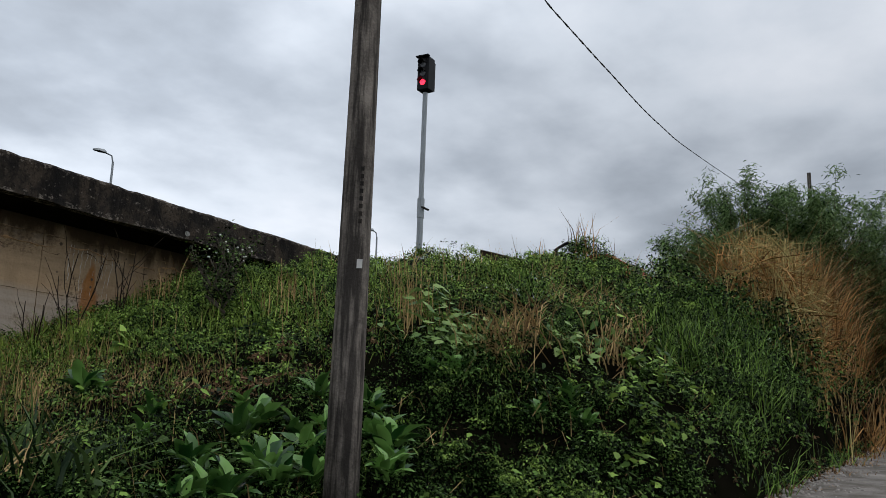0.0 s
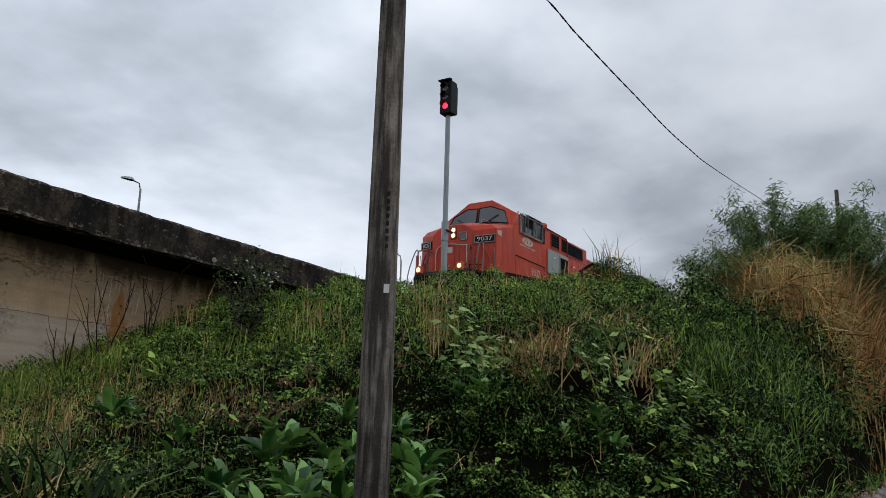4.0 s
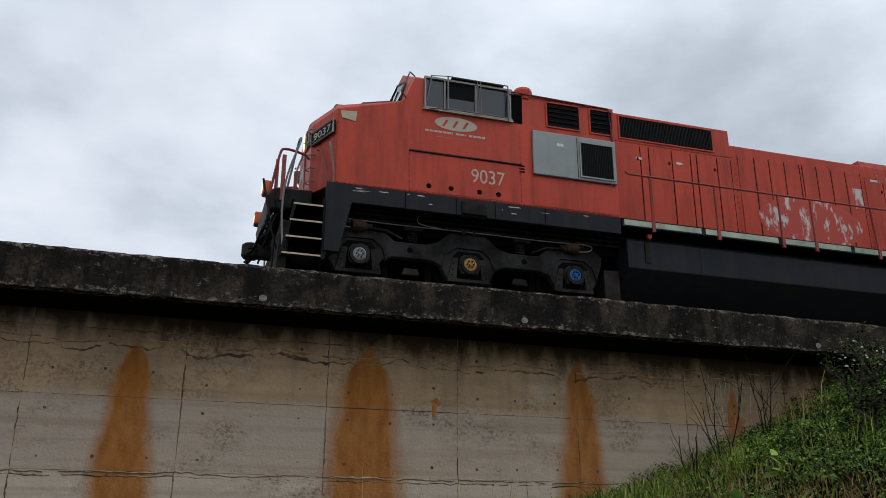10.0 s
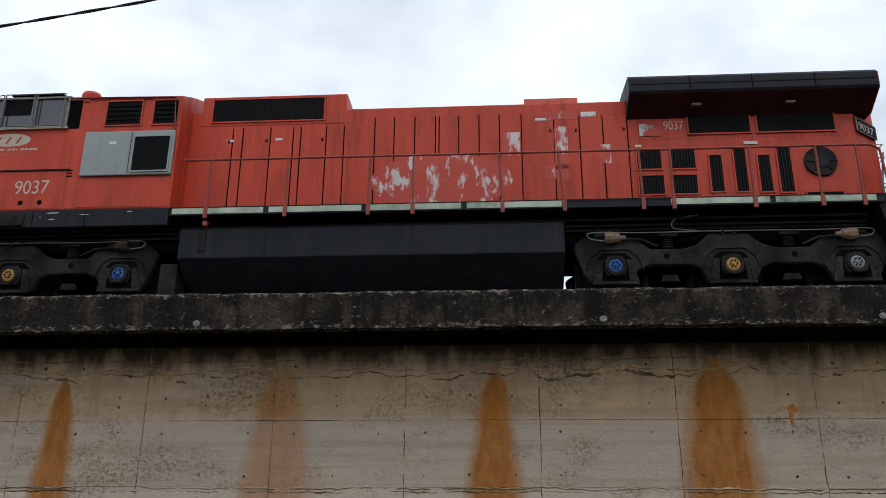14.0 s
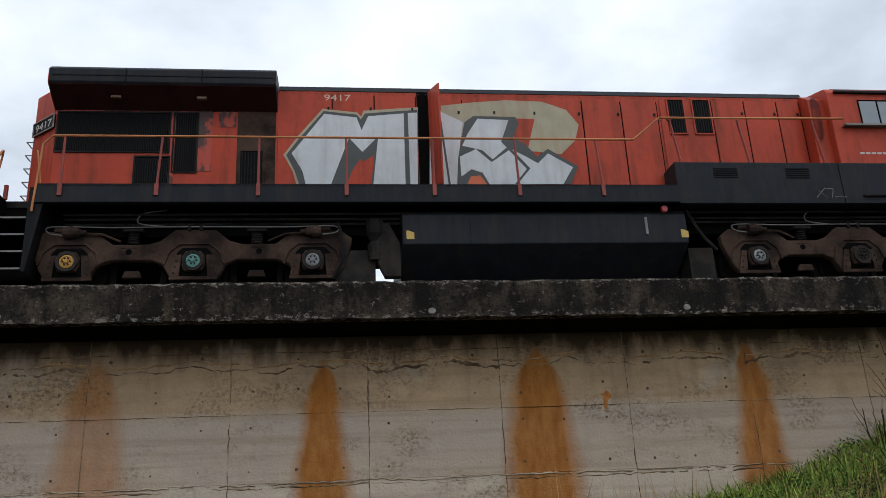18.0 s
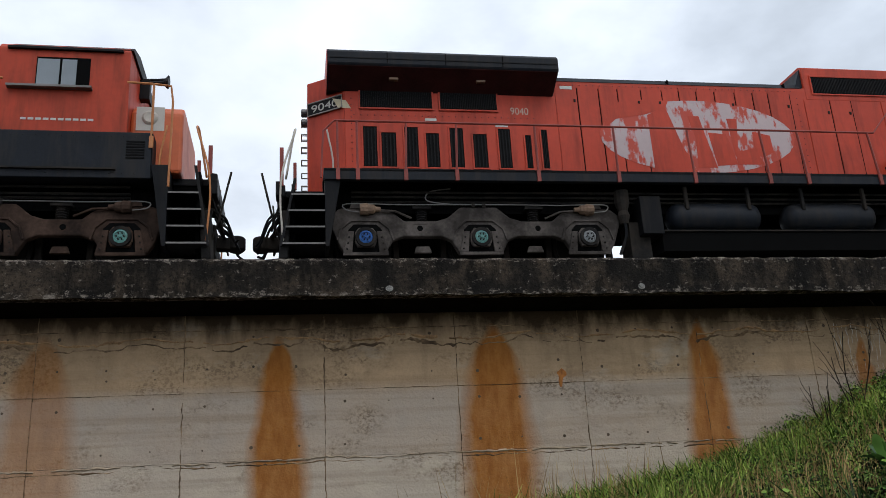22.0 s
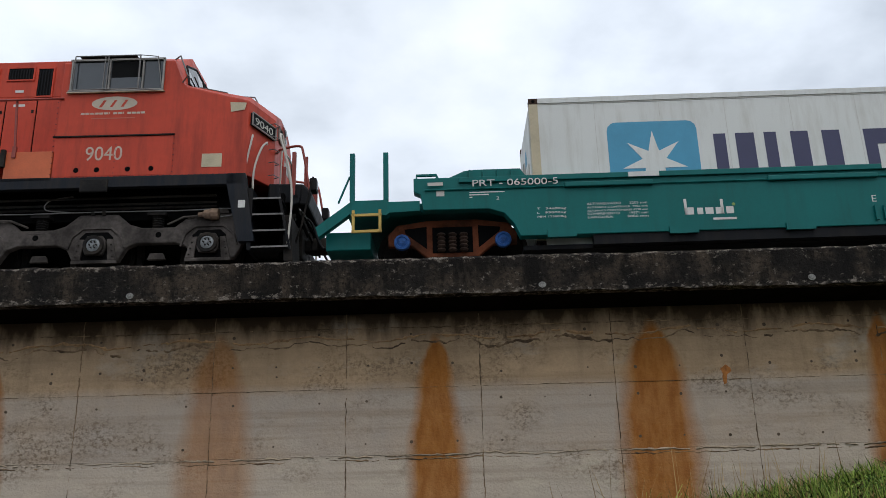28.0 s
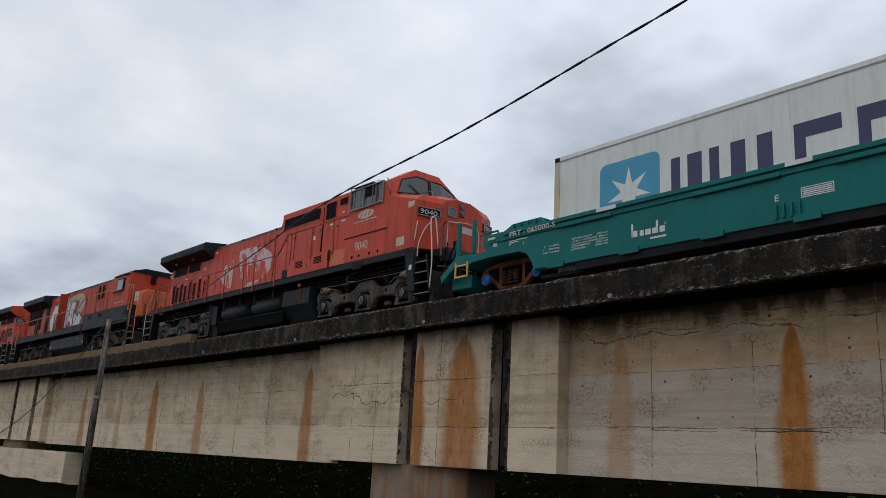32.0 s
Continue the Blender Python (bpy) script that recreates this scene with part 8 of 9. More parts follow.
lettering("wagon_number", "PRT - 065000-5", 56.14, YS - 0.054, 6.995 - 0.03, 0.12, 1.5, WHITE, W, "white stencilled wagon number")
for k in range(9):
    lettering("wagon_stencil", ("T   24600kg", "L   99000kg", "PBM 123600kg", "ALT.VAG.VAZIO      2203 mm", "ALT.MAX.1 CONTÊINER  3296 mm", "ALT.MAX.2 CONTÊINERES 6230 mm", "COMPRIMENTO       19571 mm", "LARGURA         3080 mm", "2")[k], *((57.25, YS, 6.50 - 0.075 * k, 0.045, 0.50) if k < 3 else (58.12, YS, 6.565 - 0.062 * (k - 3), 0.042, 1.05) if k < 8 else (56.55, YS, 6.72, 0.06, 0.05)), WHITE, W)
for i, ww in enumerate((0.62, 0.34, 0.05)):
    part("small_print_bar", Geo().box(56.08, 56.08 + ww, YS - 0.004, YS, 6.86 - i * 0.045, 6.88 - i * 0.045), WHITE, W)
for u0, u1, z0, z1 in ((55.35, 55.62, 7.0, 7.06), (55.5, 55.64, 6.82, 6.94)):
    part("notice_plate", Geo().box(u0, u1, YS - 0.056, YS - 0.052, z0, z1) if z0 > 6.95 else Geo().box(u0, u1, YS - 0.004, YS, z0, z1), GREY_TEXT, W)
for u0, u1 in ((58.88, 59.42), (63.30, 63.82)):
    part("reflector_panel", Geo().box(u0, u1, YS - 0.056, YS - 0.05, 7.055, 7.145), WHITE, W, "white reflective panel")
# maker's mark: plain rounded strokes in white with a green dot
for k, (u, w_, z0, z1) in enumerate(((59.80, 0.05, 6.33, 6.62), (59.80, 0.16, 6.33, 6.46), (60.02, 0.10, 6.33, 6.45), (60.16, 0.14, 6.33, 6.45), (60.34, 0.13, 6.33, 6.45), (60.43, 0.05, 6.33, 6.60), (60.52, 0.13, 6.33, 6.46))):
    part("mark_stroke", Geo().box(u, u + w_, YS - 0.004, YS, z0, z1), WHITE, W, bevel=0.001)
part("mark_dot", Geo().lathe([(-0.004, 0.0), (-0.004, 0.025), (0.0, 0.03)], (60.66, YS, 6.50), "y", 10), LEAF_PALE, W)
part("mark_bar", Geo().box(60.28, 60.68, YS - 0.004, YS, 6.22, 6.26), WHITE, W)
lettering("wagon_letter", "E", 63.05, YS, 6.46, 0.12, 0.08, WHITE, W)
for i in range(4):
    part("notice_row", Geo().box(63.58, 64.12, YS - 0.004, YS, 6.46 + i * 0.035, 6.48 + i * 0.035), WHITE, W)
part("notice_frame", Geo().box(63.55, 64.15, YS - 0.003, YS, 6.43, 6.445).box(63.55, 64.15, YS - 0.003, YS, 6.605, 6.62).box(63.55, 63.565, YS - 0.003, YS, 6.43, 6.62).box(64.135, 64.15, YS - 0.003, YS, 6.43, 6.62), WHITE, W)

K = vehicle("shipping_container", (63.3, YC, 5.92), "white container with a pale blue star panel in the well", "container")
c0, c1, yk, zk = 57.25, 69.44, 13.88, 8.83
body = part("shell", Geo().box(c0 + 0.02, c1 - 0.02, yk + 0.02, 2 * YC - yk - 0.02, 5.96, zk - 0.03), BOX_WHITE, K, "off-white container shell", bevel=0.01)
for u in (c0, c1 - 0.16):
    for y in (yk, 2 * YC - yk - 0.16):
        part("corner_post", Geo().box(u, u + 0.16, y, y + 0.16, 6.05, zk - 0.12), TAN if u == c0 else BOX_WHITE, K)
        for z in (5.92, zk - 0.12):
            cc = part("corner_casting", Geo().box(u - 0.004, u + 0.166, y - 0.004, y + 0.166, z, z + 0.12), BROWN_STEEL, K, bevel=0.01)
            part("casting_hole", Geo().lathe([(-0.006, 0.0), (-0.006, 0.035), (0, 0.036)], (u + 0.08, y - 0.001, z + 0.06), "y", 10), DARK, cc)
for y in (yk, 2 * YC - yk - 0.06):
    part("top_rail", Geo().box(c0 + 0.16, c1 - 0.16, y, y + 0.06, zk - 0.10, zk), BOX_WHITE, K)
# grey strip paints the top rail's shadow onto the shell
part("rail_shadow_strip", Geo().box(c0 + 0.16, c1 - 0.16, yk + 0.012, yk + 0.02, zk - 0.125, zk - 0.105), GREY_TEXT, K)
for i in range(int((c1 - c0) / 1.2)):
    part("side_seam", Geo().box(c0 + 1.2 + i * 1.2, c0 + 1.206 + i * 1.2, yk + 0.017, yk + 0.02, 6.0, zk - 0.13), GREY_TEXT, K)
# the star panel: square with rounded corners, and a seven-pointed star
sq = []
for cx, cz, a0 in ((60.12, 8.12, 0), (58.82, 8.12, 90), (58.82, 6.84, 180), (60.12, 6.84, 270)):
    sq += [(cx + 0.17 * math.cos(radians(a0 + q)), cz + 0.17 * math.sin(radians(a0 + q))) for q in (0, 30, 60, 90)]
panel = part("blue_panel", Geo().prism(sq, yk + 0.014, yk + 0.02), SKYBLUE, K, "pale blue square panel")
star = []
for k in range(14):
    a = math.pi / 2 + k * math.pi / 7
    r = 0.60 if k % 2 == 0 else 0.22
    star.append((59.47 + r * math.cos(a), 7.50 + r * math.sin(a)))
part("star", Geo().prism(star, yk + 0.009, yk + 0.014), BOX_WHITE, panel, "white seven-pointed star")
for k, (u0, u1) in enumerate(((60.58, 60.80), (60.98, 61.32), (61.50, 61.72), (61.98, 62.30), (62.55, 62.87), (63.30, 63.52), (63.52, 64.2), (64.48, 64.70), (64.70, 65.36), (65.6, 65.85), (66.2, 66.5))):
    zt = 8.0
    zb = 6.98 if (k not in (6, 8)) else 7.7
    part("brand_block", Geo().box(u0, u1, yk + 0.014, yk + 0.02, zb, zt), NAVY, K, "plain navy block")
endp = part("end_panel", Geo().box(c0 - 0.01, c0 + 0.02, yk + 0.2, 2 * YC - yk - 0.2, 6.1, zk - 0.15), BOX_WHITE, K, bevel=0.01)
part("fan_opening", Geo().lathe([(-0.012, 0.0), (-0.012, 0.2), (-0.03, 0.22), (0, 0.24)], (c0 - 0.01, 15.3, 7.9), "x", 16), GREY_TEXT, endp)
part("unit_hatch", Geo().box(c0 - 0.03, c0 - 0.01, 14.3, 14.9, 6.9, 7.7), GREY_TEXT, endp)
part("end_panel_badge", Geo().box(c0 - 0.015, c0 - 0.01, 14.8, 15.1, 7.9, 8.2), SKYBLUE, endp)
part("lashing_bar", Geo().tube([(c0 - 0.05, 14.6, 6.9), (c0 - 0.05, 15.9, 8.1)], 0.02, 5), GRIME, endp)

# ---------------------------------------------------------------- vegetation
RNG = np.random.default_rng(11)


def quad_mesh(name, verts, material):
    """Many loose four-sided faces as one mesh; verts: faces x 4 x 3."""
    n = len(verts)
    me = bpy.data.meshes.new(name)
    me.vertices.add(n * 4)
    me.vertices.foreach_set("co", np.ascontiguousarray(verts, np.float32).ravel())
    me.loops.add(n * 4)
    me.loops.foreach_set("vertex_index", np.arange(n * 4, dtype=np.int32))
    me.polygons.add(n)
    me.polygons.foreach_set("loop_start", np.arange(0, n * 4, 4, dtype=np.int32))
    me.update(calc_edges=True)
    me.materials.append(material)
    return me


def strip_mesh(name, levels, material):
    """Blades of two quads each; levels: blades x 6 x 3 (two points at each of three heights)."""
    n = len(levels)
    me = bpy.data.meshes.new(name)
    me.vertices.add(n * 6)
    me.vertices.foreach_set("co", np.ascontiguousarray(levels, np.float32).ravel())
    idx = (np.arange(n)[:, None] * 6 + np.array([0, 1, 3, 2, 2, 3, 5, 4])).astype(np.int32)
    me.loops.add(n * 8)
    me.loops.foreach_set("vertex_index", idx.ravel())
    me.polygons.add(n * 2)
    me.polygons.foreach_set("loop_start", np.arange(0, n * 8, 4, dtype=np.int32))
    me.update(calc_edges=True)
    me.materials.append(material)
    return me


def unit(v):
    return v / np.maximum(np.linalg.norm(v, axis=-1, keepdims=True), 1e-9)


def leaf_quads(p, size, droop=0.3, spread=1.0, slim=0.55, away=None):
    """Leaf faces at the places p, pointing every way but mostly lying outward."""
    n = len(p)
    a = RNG.uniform(0, 2 * np.pi, n)
    d = np.stack([np.cos(a) * spread, np.sin(a) * spread, RNG.normal(-droop * 0.3, 0.45, n)], 1)
    if away is not None:
        d = d + away
    d = unit(d)
    up = unit(np.stack([RNG.normal(0, 0.55, n), RNG.normal(-0.35, 0.55, n), np.ones(n)], 1))
    side = unit(np.cross(d, up))
    s_ = size[:, None]
    mid = p + d * s_ * 0.45
    lift = np.cross(side, d) * s_ * 0.08
    return np.stack([p, mid + side * s_ * slim * 0.5 + lift, p + d * s_, mid - side * s_ * slim * 0.5 + lift], 1)


def blades(p, height, width, lean, bend=0.5):
    n = len(p)
    a = RNG.uniform(0, 2 * np.pi, n)
    d = np.stack([np.cos(a), np.sin(a), np.zeros(n)], 1)
    side = np.stack([-np.sin(a + 0.6), np.cos(a + 0.6), np.zeros(n)], 1)
    h, w, l = height[:, None], width[:, None], lean[:, None]
    up = np.array([0, 0, 1.0])
    m = p + up * h * 0.55 + d * l * h * 0.35
    t = p + up * h * (1 - bend * 0.35 * l) + d * l * h
    return np.stack([p - side * w, p + side * w, m - side * w * 0.8, m + side * w * 0.8, t - side * w * 0.12, t + side * w * 0.12], 1)


def on_bank(n, x0, x1, y0, y1):
    x, y = RNG.uniform(x0, x1, n), RNG.uniform(y0, y1, n)
    return x, y


def growth(x, y):
    """Depth of the plant cover over the soil: mounds and hollows, deeper to the east, and one high mound on the crest."""
    g = np.array([noise.noise((float(a) * 0.55, float(b) * 0.7, 2.0)) + 0.5 * noise.noise((float(a) * 1.6, float(b) * 1.6, 9.0)) for a, b in zip(x, y)])
    tall = np.interp(x, (4, 9, 13, 16, 18.5, 21.5, 28, 40), (0.06, 0.10, 0.16, 0.22, 0.40, 1.00, 1.5, 1.8)) * np.where(x < 17.5, np.interp(y, (6, 9), (1.0, 0.35)), 1.0) * np.interp(y, (2.4, 3.6, 6, 12.4), (0.35, 0.9, 1.0, 0.8))
    edge = np.clip((y - verge(x) - 0.02) / np.interp(x, (12, 24), (0.9, 1.1)), 0.04, 1)
    lump = np.array([noise.noise((float(a) * 1.05, float(b) * 1.15, 14.0)) + 0.6 * noise.noise((float(a) * 2.3, float(b) * 2.3, 5.0)) for a, b in zip(x, y)])
    mound = 0.85 * np.exp(-((x - 26.2) ** 2 + (y - 10.0) ** 2) / 1.5)
    return ((tall * (1 + 0.9 * g)).clip(0.03) + 0.85 * lump.clip(0) * np.interp(y, (8.0, 10.0), (1.0, 0.35)) * np.interp(x, (5, 9), (0.35, 1.0)) + mound) * edge


def stuff(name, me, label, category):
    return tagged(new(name, me), label, category, kind="stuff")


def field(sx, sy, ph):
    return lambda x, y: np.array([noise.noise((float(a) * sx, float(b) * sy, ph)) for a, b in zip(x, y)])


fa, fb, fc, fg = field(0.45, 0.5, 21.0), field(0.8, 0.9, 33.0), field(0.6, 0.7, 47.0), field(2.6, 2.6, 61.0)


def fresh(x, y):
    """Where bright grass and small weeds take over from the creepers: up by the girder."""
    upper = np.clip((y - np.interp(x, (3, 6, 8.5, 11, 14), (8.2, 8.6, 9.2, 8.3, 10.5))) / 1.1, 0, 1)
    return upper * np.interp(x, (11, 15), (1.0, 0.35))


def littered(x, y):
    """The belt of brown litter half way up the slope."""
    return np.clip(1.15 - np.hypot((x - 8.2) / 1.9, (y - 8.4 + (x - 8.2) * 0.55) / 1.25), 0, 1)


def clumped(name, n, box, radius, per, size, material, label, category, keep=None, slim=0.6, sink=0.3, spread=0.5, low=-0.25, rise=1.0):
    """Leaves on rounded clumps, facing outward, so that gaps and undersides stay dark."""
    x, y = on_bank(n, *box)
    if keep is not None:
        k = RNG.random(n) < keep(x, y)
        x, y = x[k], y[k]
    m = len(x)
    far = np.interp(np.hypot(x, y), (5, 12, 25, 45), (0.8, 1.0, 1.5, 2.1))
    r = RNG.uniform(*radius, m) * np.interp(far, (0.8, 1.0, 2.1), (0.9, 1.0, 1.7))
    c = np.stack([x, y, ground_z(x, y) + growth(x, y) * rise - r * sink], 1)
    c, r, far = np.repeat(c, per, 0), np.repeat(r, per), np.repeat(far, per)
    q = len(c)
    out = unit(RNG.normal(0, 1, (q, 3)) + np.array([-0.15, -0.45, 0.75]))
    keep_ = out[:, 2] > low
    out, c, r, far = out[keep_], c[keep_], r[keep_], far[keep_]
    q = len(c)
    p = c + out * (r * RNG.uniform(0.55, 1.12, q))[:, None] * np.array([1.15, 1.0, 0.85])
    nrm = unit(out + RNG.normal(0, spread, (q, 3)) + np.array([0, 0, 0.35]))
    d = unit(np.cross(nrm, RNG.normal(0, 1, (q, 3))) + np.array([0, -0.15, -0.35]))
    side = unit(np.cross(d, nrm))
    s_ = (RNG.uniform(0.55, 1.35, q) * size * far)[:, None]
    mid = p + d * s_ * 0.42
    lift = nrm * s_ * 0.10
    faces = np.stack([p, mid + side * s_ * slim * 0.5 + lift, p + d * s_, mid - side * s_ * slim * 0.5 + lift], 1)
    stuff(name, quad_mesh(name, faces, material), label, category)


dark_keep = lambda x, y: (1 - 0.88 * fresh(x, y)) * (1 - 0.75 * littered(x, y)) * (y > verge(x) + 0.2) * np.where((y < 6.3) & (x < 11), 0.22, 1.0) * np.where(fb(x, y) < -0.22, 0.15, 1.0) * np.where((fa(x, y) > 0.14) & (x > 8), 0.35, 1.0)  # noqa: E731
off_road = lambda x, y: (y > verge(x) + 0.12) * 1.0  # noqa: E731
clumped("creeper_cover", 2300, (3.0, 17.0, 2.5, 12.6), (0.10, 0.34), 84, 0.043, LEAF_DARK, "dense dark green creeper leaves over the bank", "creepers", dark_keep)
clumped("bramble_patches", 620, (8.0, 20.0, 3.0, 12.0), (0.12, 0.34), 52, 0.078, LEAF_MID, "bramble patches with larger mid green leaves", "brambles", lambda x, y: (fa(x, y) > 0.14) * off_road(x, y) * np.where(fb(x, y) < -0.22, 0.15, 1.0))
# the darker leaf colour carries the shade at the bank's foot
clumped("shaded_foot_cover", 1300, (3.0, 11.5, 2.6, 6.8), (0.10, 0.30), 84, 0.042, LEAF_SHADED, "small creeper leaves at the foot of the bank, shade in their colour", "ivy", lambda x, y: (y > verge(x) + 0.15) * 1.0)
clumped("creeper_sprays", 520, (3.0, 20.0, 2.6, 12.4), (0.09, 0.24), 54, 0.050, LEAF_MID, "lighter green creeper shoots over the bank", "creepers", lambda x, y: (0.2 + 0.8 * (fa(x, y) > 0.05) * (1 - littered(x, y))) * np.interp(y, (4.5, 8), (0.10, 1.0)) * off_road(x, y), sink=-0.15)
clumped("bright_sprays", 460, (8.5, 22.0, 3.0, 12.4), (0.08, 0.22), 44, 0.050, LEAF_FRESH, "bright green creeper tips on the mounds", "creepers", lambda x, y: (fb(x, y) > 0.08) * off_road(x, y) * np.interp(y, (3.5, 7.5), (0.35, 1.0)), sink=-0.35)
clumped("verge_creeper", 560, (8.0, 34.0, 1.9, 4.1), (0.10, 0.26), 60, 0.060, LEAF_DARK, "dark creeper tumbling to the road edge", "creepers", off_road, sink=0.1)
clumped("crest_fill", 420, (17.0, 46.0, 6.5, 13.0), (0.35, 0.6), 66, 0.050, LEAF_DARK, "dense shaded growth inside the crest thicket", "creepers", None, rise=0.45)
clumped("crest_mound", 160, (24.8, 27.8, 9.0, 11.2), (0.22, 0.42), 90, 0.042, LEAF_DARK, "green mound of climbers on the crest", "creepers", None, rise=0.95)
clumped("mound_tips", 60, (24.8, 27.8, 9.0, 11.2), (0.15, 0.35), 60, 0.042, LEAF_MID, "lighter climber tips on the crest mound", "creepers", None, rise=1.0)
clumped("far_thicket", 420, (22.0, 50.0, 2.9, 6.5), (0.35, 0.7), 70, 0.075, LEAF_DARK, "dark thicket beside the climbing road", "creepers", off_road, rise=0.9)
clumped("creeper_cover_far", 1300, (15.0, 46.0, 1.2, 12.9), (0.18, 0.44), 70, 0.058, LEAF_DARK, "dark green creeper thicket along the crest", "creepers", off_road)
clumped("crest_weeds", 620, (11.0, 34.0, 7.5, 13.0), (0.12, 0.32), 66, 0.036, LEAF_FRESH, "fresh green weeds mounded on the crest", "weeds", None, sink=-0.1)
clumped("wall_weeds", 620, (1.0, 13.0, 11.4, 13.62), (0.07, 0.24), 46, 0.040, LEAF_MID, "mixed green weeds against the girder", "weeds", None, sink=0.0)
clumped("dark_wall_weeds", 520, (1.0, 12.5, 9.0, 13.6), (0.06, 0.22), 46, 0.042, LEAF_DARK, "dark low weeds in the grass", "weeds", None, sink=0.0)
clumped("low_weeds", 2400, (5.5, 15.0, 8.2, 13.6), (0.05, 0.15), 26, 0.036, LEAF_FRESH, "low fresh green weeds by the girder", "weeds", lambda x, y: fresh(x, y) * 0.9, sink=0.2)
clumped("bright_weeds", 230, (7.2, 9.4, 3.0, 4.8), (0.06, 0.16), 34, 0.040, LEAF_FRESH, "low bright green weeds at the foot of the bank", "weeds", lambda x, y: np.clip(1.2 - np.hypot(x - 8.3, y - 3.9), 0, 1), sink=-0.2)
clumped("dead_litter", 1900, (5.2, 11.5, 5.6, 11.2), (0.04, 0.10), 20, 0.050, DEAD, "brown dead leaf litter on the slope", "leaf litter", lambda x, y: littered(x, y) * 0.75, sink=-0.3)
clumped("verge_litter", 1100, (8.0, 34.0, 1.7, 3.3), (0.03, 0.07), 12, 0.050, DEAD, "dead leaves and trash grass along the road edge", "leaf litter", lambda x, y: (np.abs(y - verge(x) - 0.12) < 0.22) * 0.9, sink=0.0)


def broad_strips(p, size, wide):
    """Broad pointed leaves of two faces each, held out to the light."""
    n = len(p)
    a = RNG.uniform(0, 2 * np.pi, n)
    d = unit(np.stack([np.cos(a), np.sin(a) - 0.4, RNG.normal(-0.25, 0.35, n)], 1))
    nrm = unit(np.stack([RNG.normal(0, 0.35, n), RNG.normal(-0.55, 0.35, n), np.ones(n)], 1))
    side = unit(np.cross(d, nrm))
    s_ = size[:, None]
    w = s_ * wide * 0.5
    m, t = p + d * s_ * 0.38, p + d * s_ + np.array([0, 0, -0.12]) * s_
    return np.stack([p - side * w * 0.45, p + side * w * 0.45, m - side * w, m + side * w, t - side * w * 0.1, t + side * w * 0.1], 1)


def heart_leaves(name, spots, material, label, category):
    """Broad pointed vine leaves in patches: spots of (x, y, radius, count, size)."""
    out = []
    for cx, cy, rad, cnt, size in spots:
        x, y = RNG.normal(cx, rad * 0.5, cnt), RNG.normal(cy, rad * 0.5, cnt)
        y = np.maximum(y, verge(x) + 0.25)
        z = ground_z(x, y) + growth(x, y) + RNG.uniform(0.04, 0.30, cnt)
        out.append(broad_strips(np.stack([x, y, z], 1), RNG.uniform(0.7, 1.25, cnt) * size, 0.72))
    stuff(name, strip_mesh(name, np.concatenate(out), material), label, category)


heart_leaves("broad_pale_leaves", ((11.4, 6.8, 0.7, 130, 0.17), (12.0, 7.0, 0.6, 70, 0.16), (11.3, 6.4, 0.5, 60, 0.17), (12.8, 5.3, 0.5, 45, 0.16), (14.0, 5.3, 0.6, 45, 0.16)), LEAF_PALE, "broad pale green vine leaves in patches", "vine leaves")
heart_leaves("bright_vine_leaves", ((14.0, 4.2, 0.7, 80, 0.17), (12.6, 3.8, 0.6, 55, 0.14), (11.1, 3.6, 0.5, 45, 0.13), (10.0, 3.2, 0.45, 40, 0.12), (9.6, 2.95, 0.4, 30, 0.11), (9.2, 3.2, 0.4, 22, 0.11), (15.3, 5.2, 0.6, 30, 0.15), (8.8, 10.8, 0.12, 9, 0.20)), LEAF_FRESH, "single bright green vine leaves over the creepers", "vine leaves")
x, y = on_bank(1700, 3.5, 18.0, 2.6, 9.0)
k = (RNG.random(1700) < (1 - fresh(x, y)) * np.interp(y, (4.5, 7), (0.35, 1.0))) & (y > verge(x) + 0.2)
x, y = x[k], y[k]
z = ground_z(x, y) + growth(x, y) + RNG.uniform(0.02, 0.16, len(x))
stuff("mid_leaves", strip_mesh("mid_leaves", broad_strips(np.stack([x, y, z], 1), RNG.uniform(0.06, 0.13, len(x)), 0.6), LEAF_MID), "larger mid green leaves among the creepers", "leaves")


def grass_field(name, n, box, h, w, lean, material, label, keep=None, on_top=0.0):
    x, y = on_bank(n, *box)
    if keep is not None:
        k = keep(x, y)
        x, y = x[k], y[k]
    z = ground_z(x, y) + growth(x, y) * on_top - 0.02
    m = len(x)
    b = blades(np.stack([x, y, z], 1), RNG.uniform(0.55, 1.2, m) * h, RNG.uniform(0.7, 1.3, m) * w, RNG.uniform(0.1, 1.0, m) * lean)
    stuff(name, strip_mesh(name, b, material), label, "grass")


grass_field("slope_grass", 20000, (3.0, 15.0, 8.0, 13.6), 0.20, 0.006, 0.8, GRASS, "fresh green grass on the slope by the girder", lambda x, y: RNG.random(len(x)) < fresh(x, y) * np.clip(0.6 + fc(x, y), 0.15, 1))
grass_field("wall_grass", 11000, (-1.5, 9.5, 8.6, 13.6), 0.42, 0.010, 1.1, GRASS, "uncut bright green grass along the girder", lambda x, y: (y > np.interp(x, (-1.5, 3, 5, 8.5), (8.0, 8.4, 9.8, 11.2)) + 0.5 * fc(x, y)) & (fg(x, y) > -0.10) & (RNG.random(len(x)) < np.interp(x, (3.4, 5.2), (0.12, 1.0))))
grass_field("wall_straw", 2400, (3.2, 9.0, 8.5, 13.6), 0.36, 0.005, 1.2, STRAW, "yellowed stems in the uncut grass")
grass_field("slope_blades", 2200, (3.0, 12.0, 4.5, 9.5), 0.22, 0.005, 0.9, GRASS, "sparse grass blades between the creepers", lambda x, y: fc(x, y) > 0.0, 0.7)
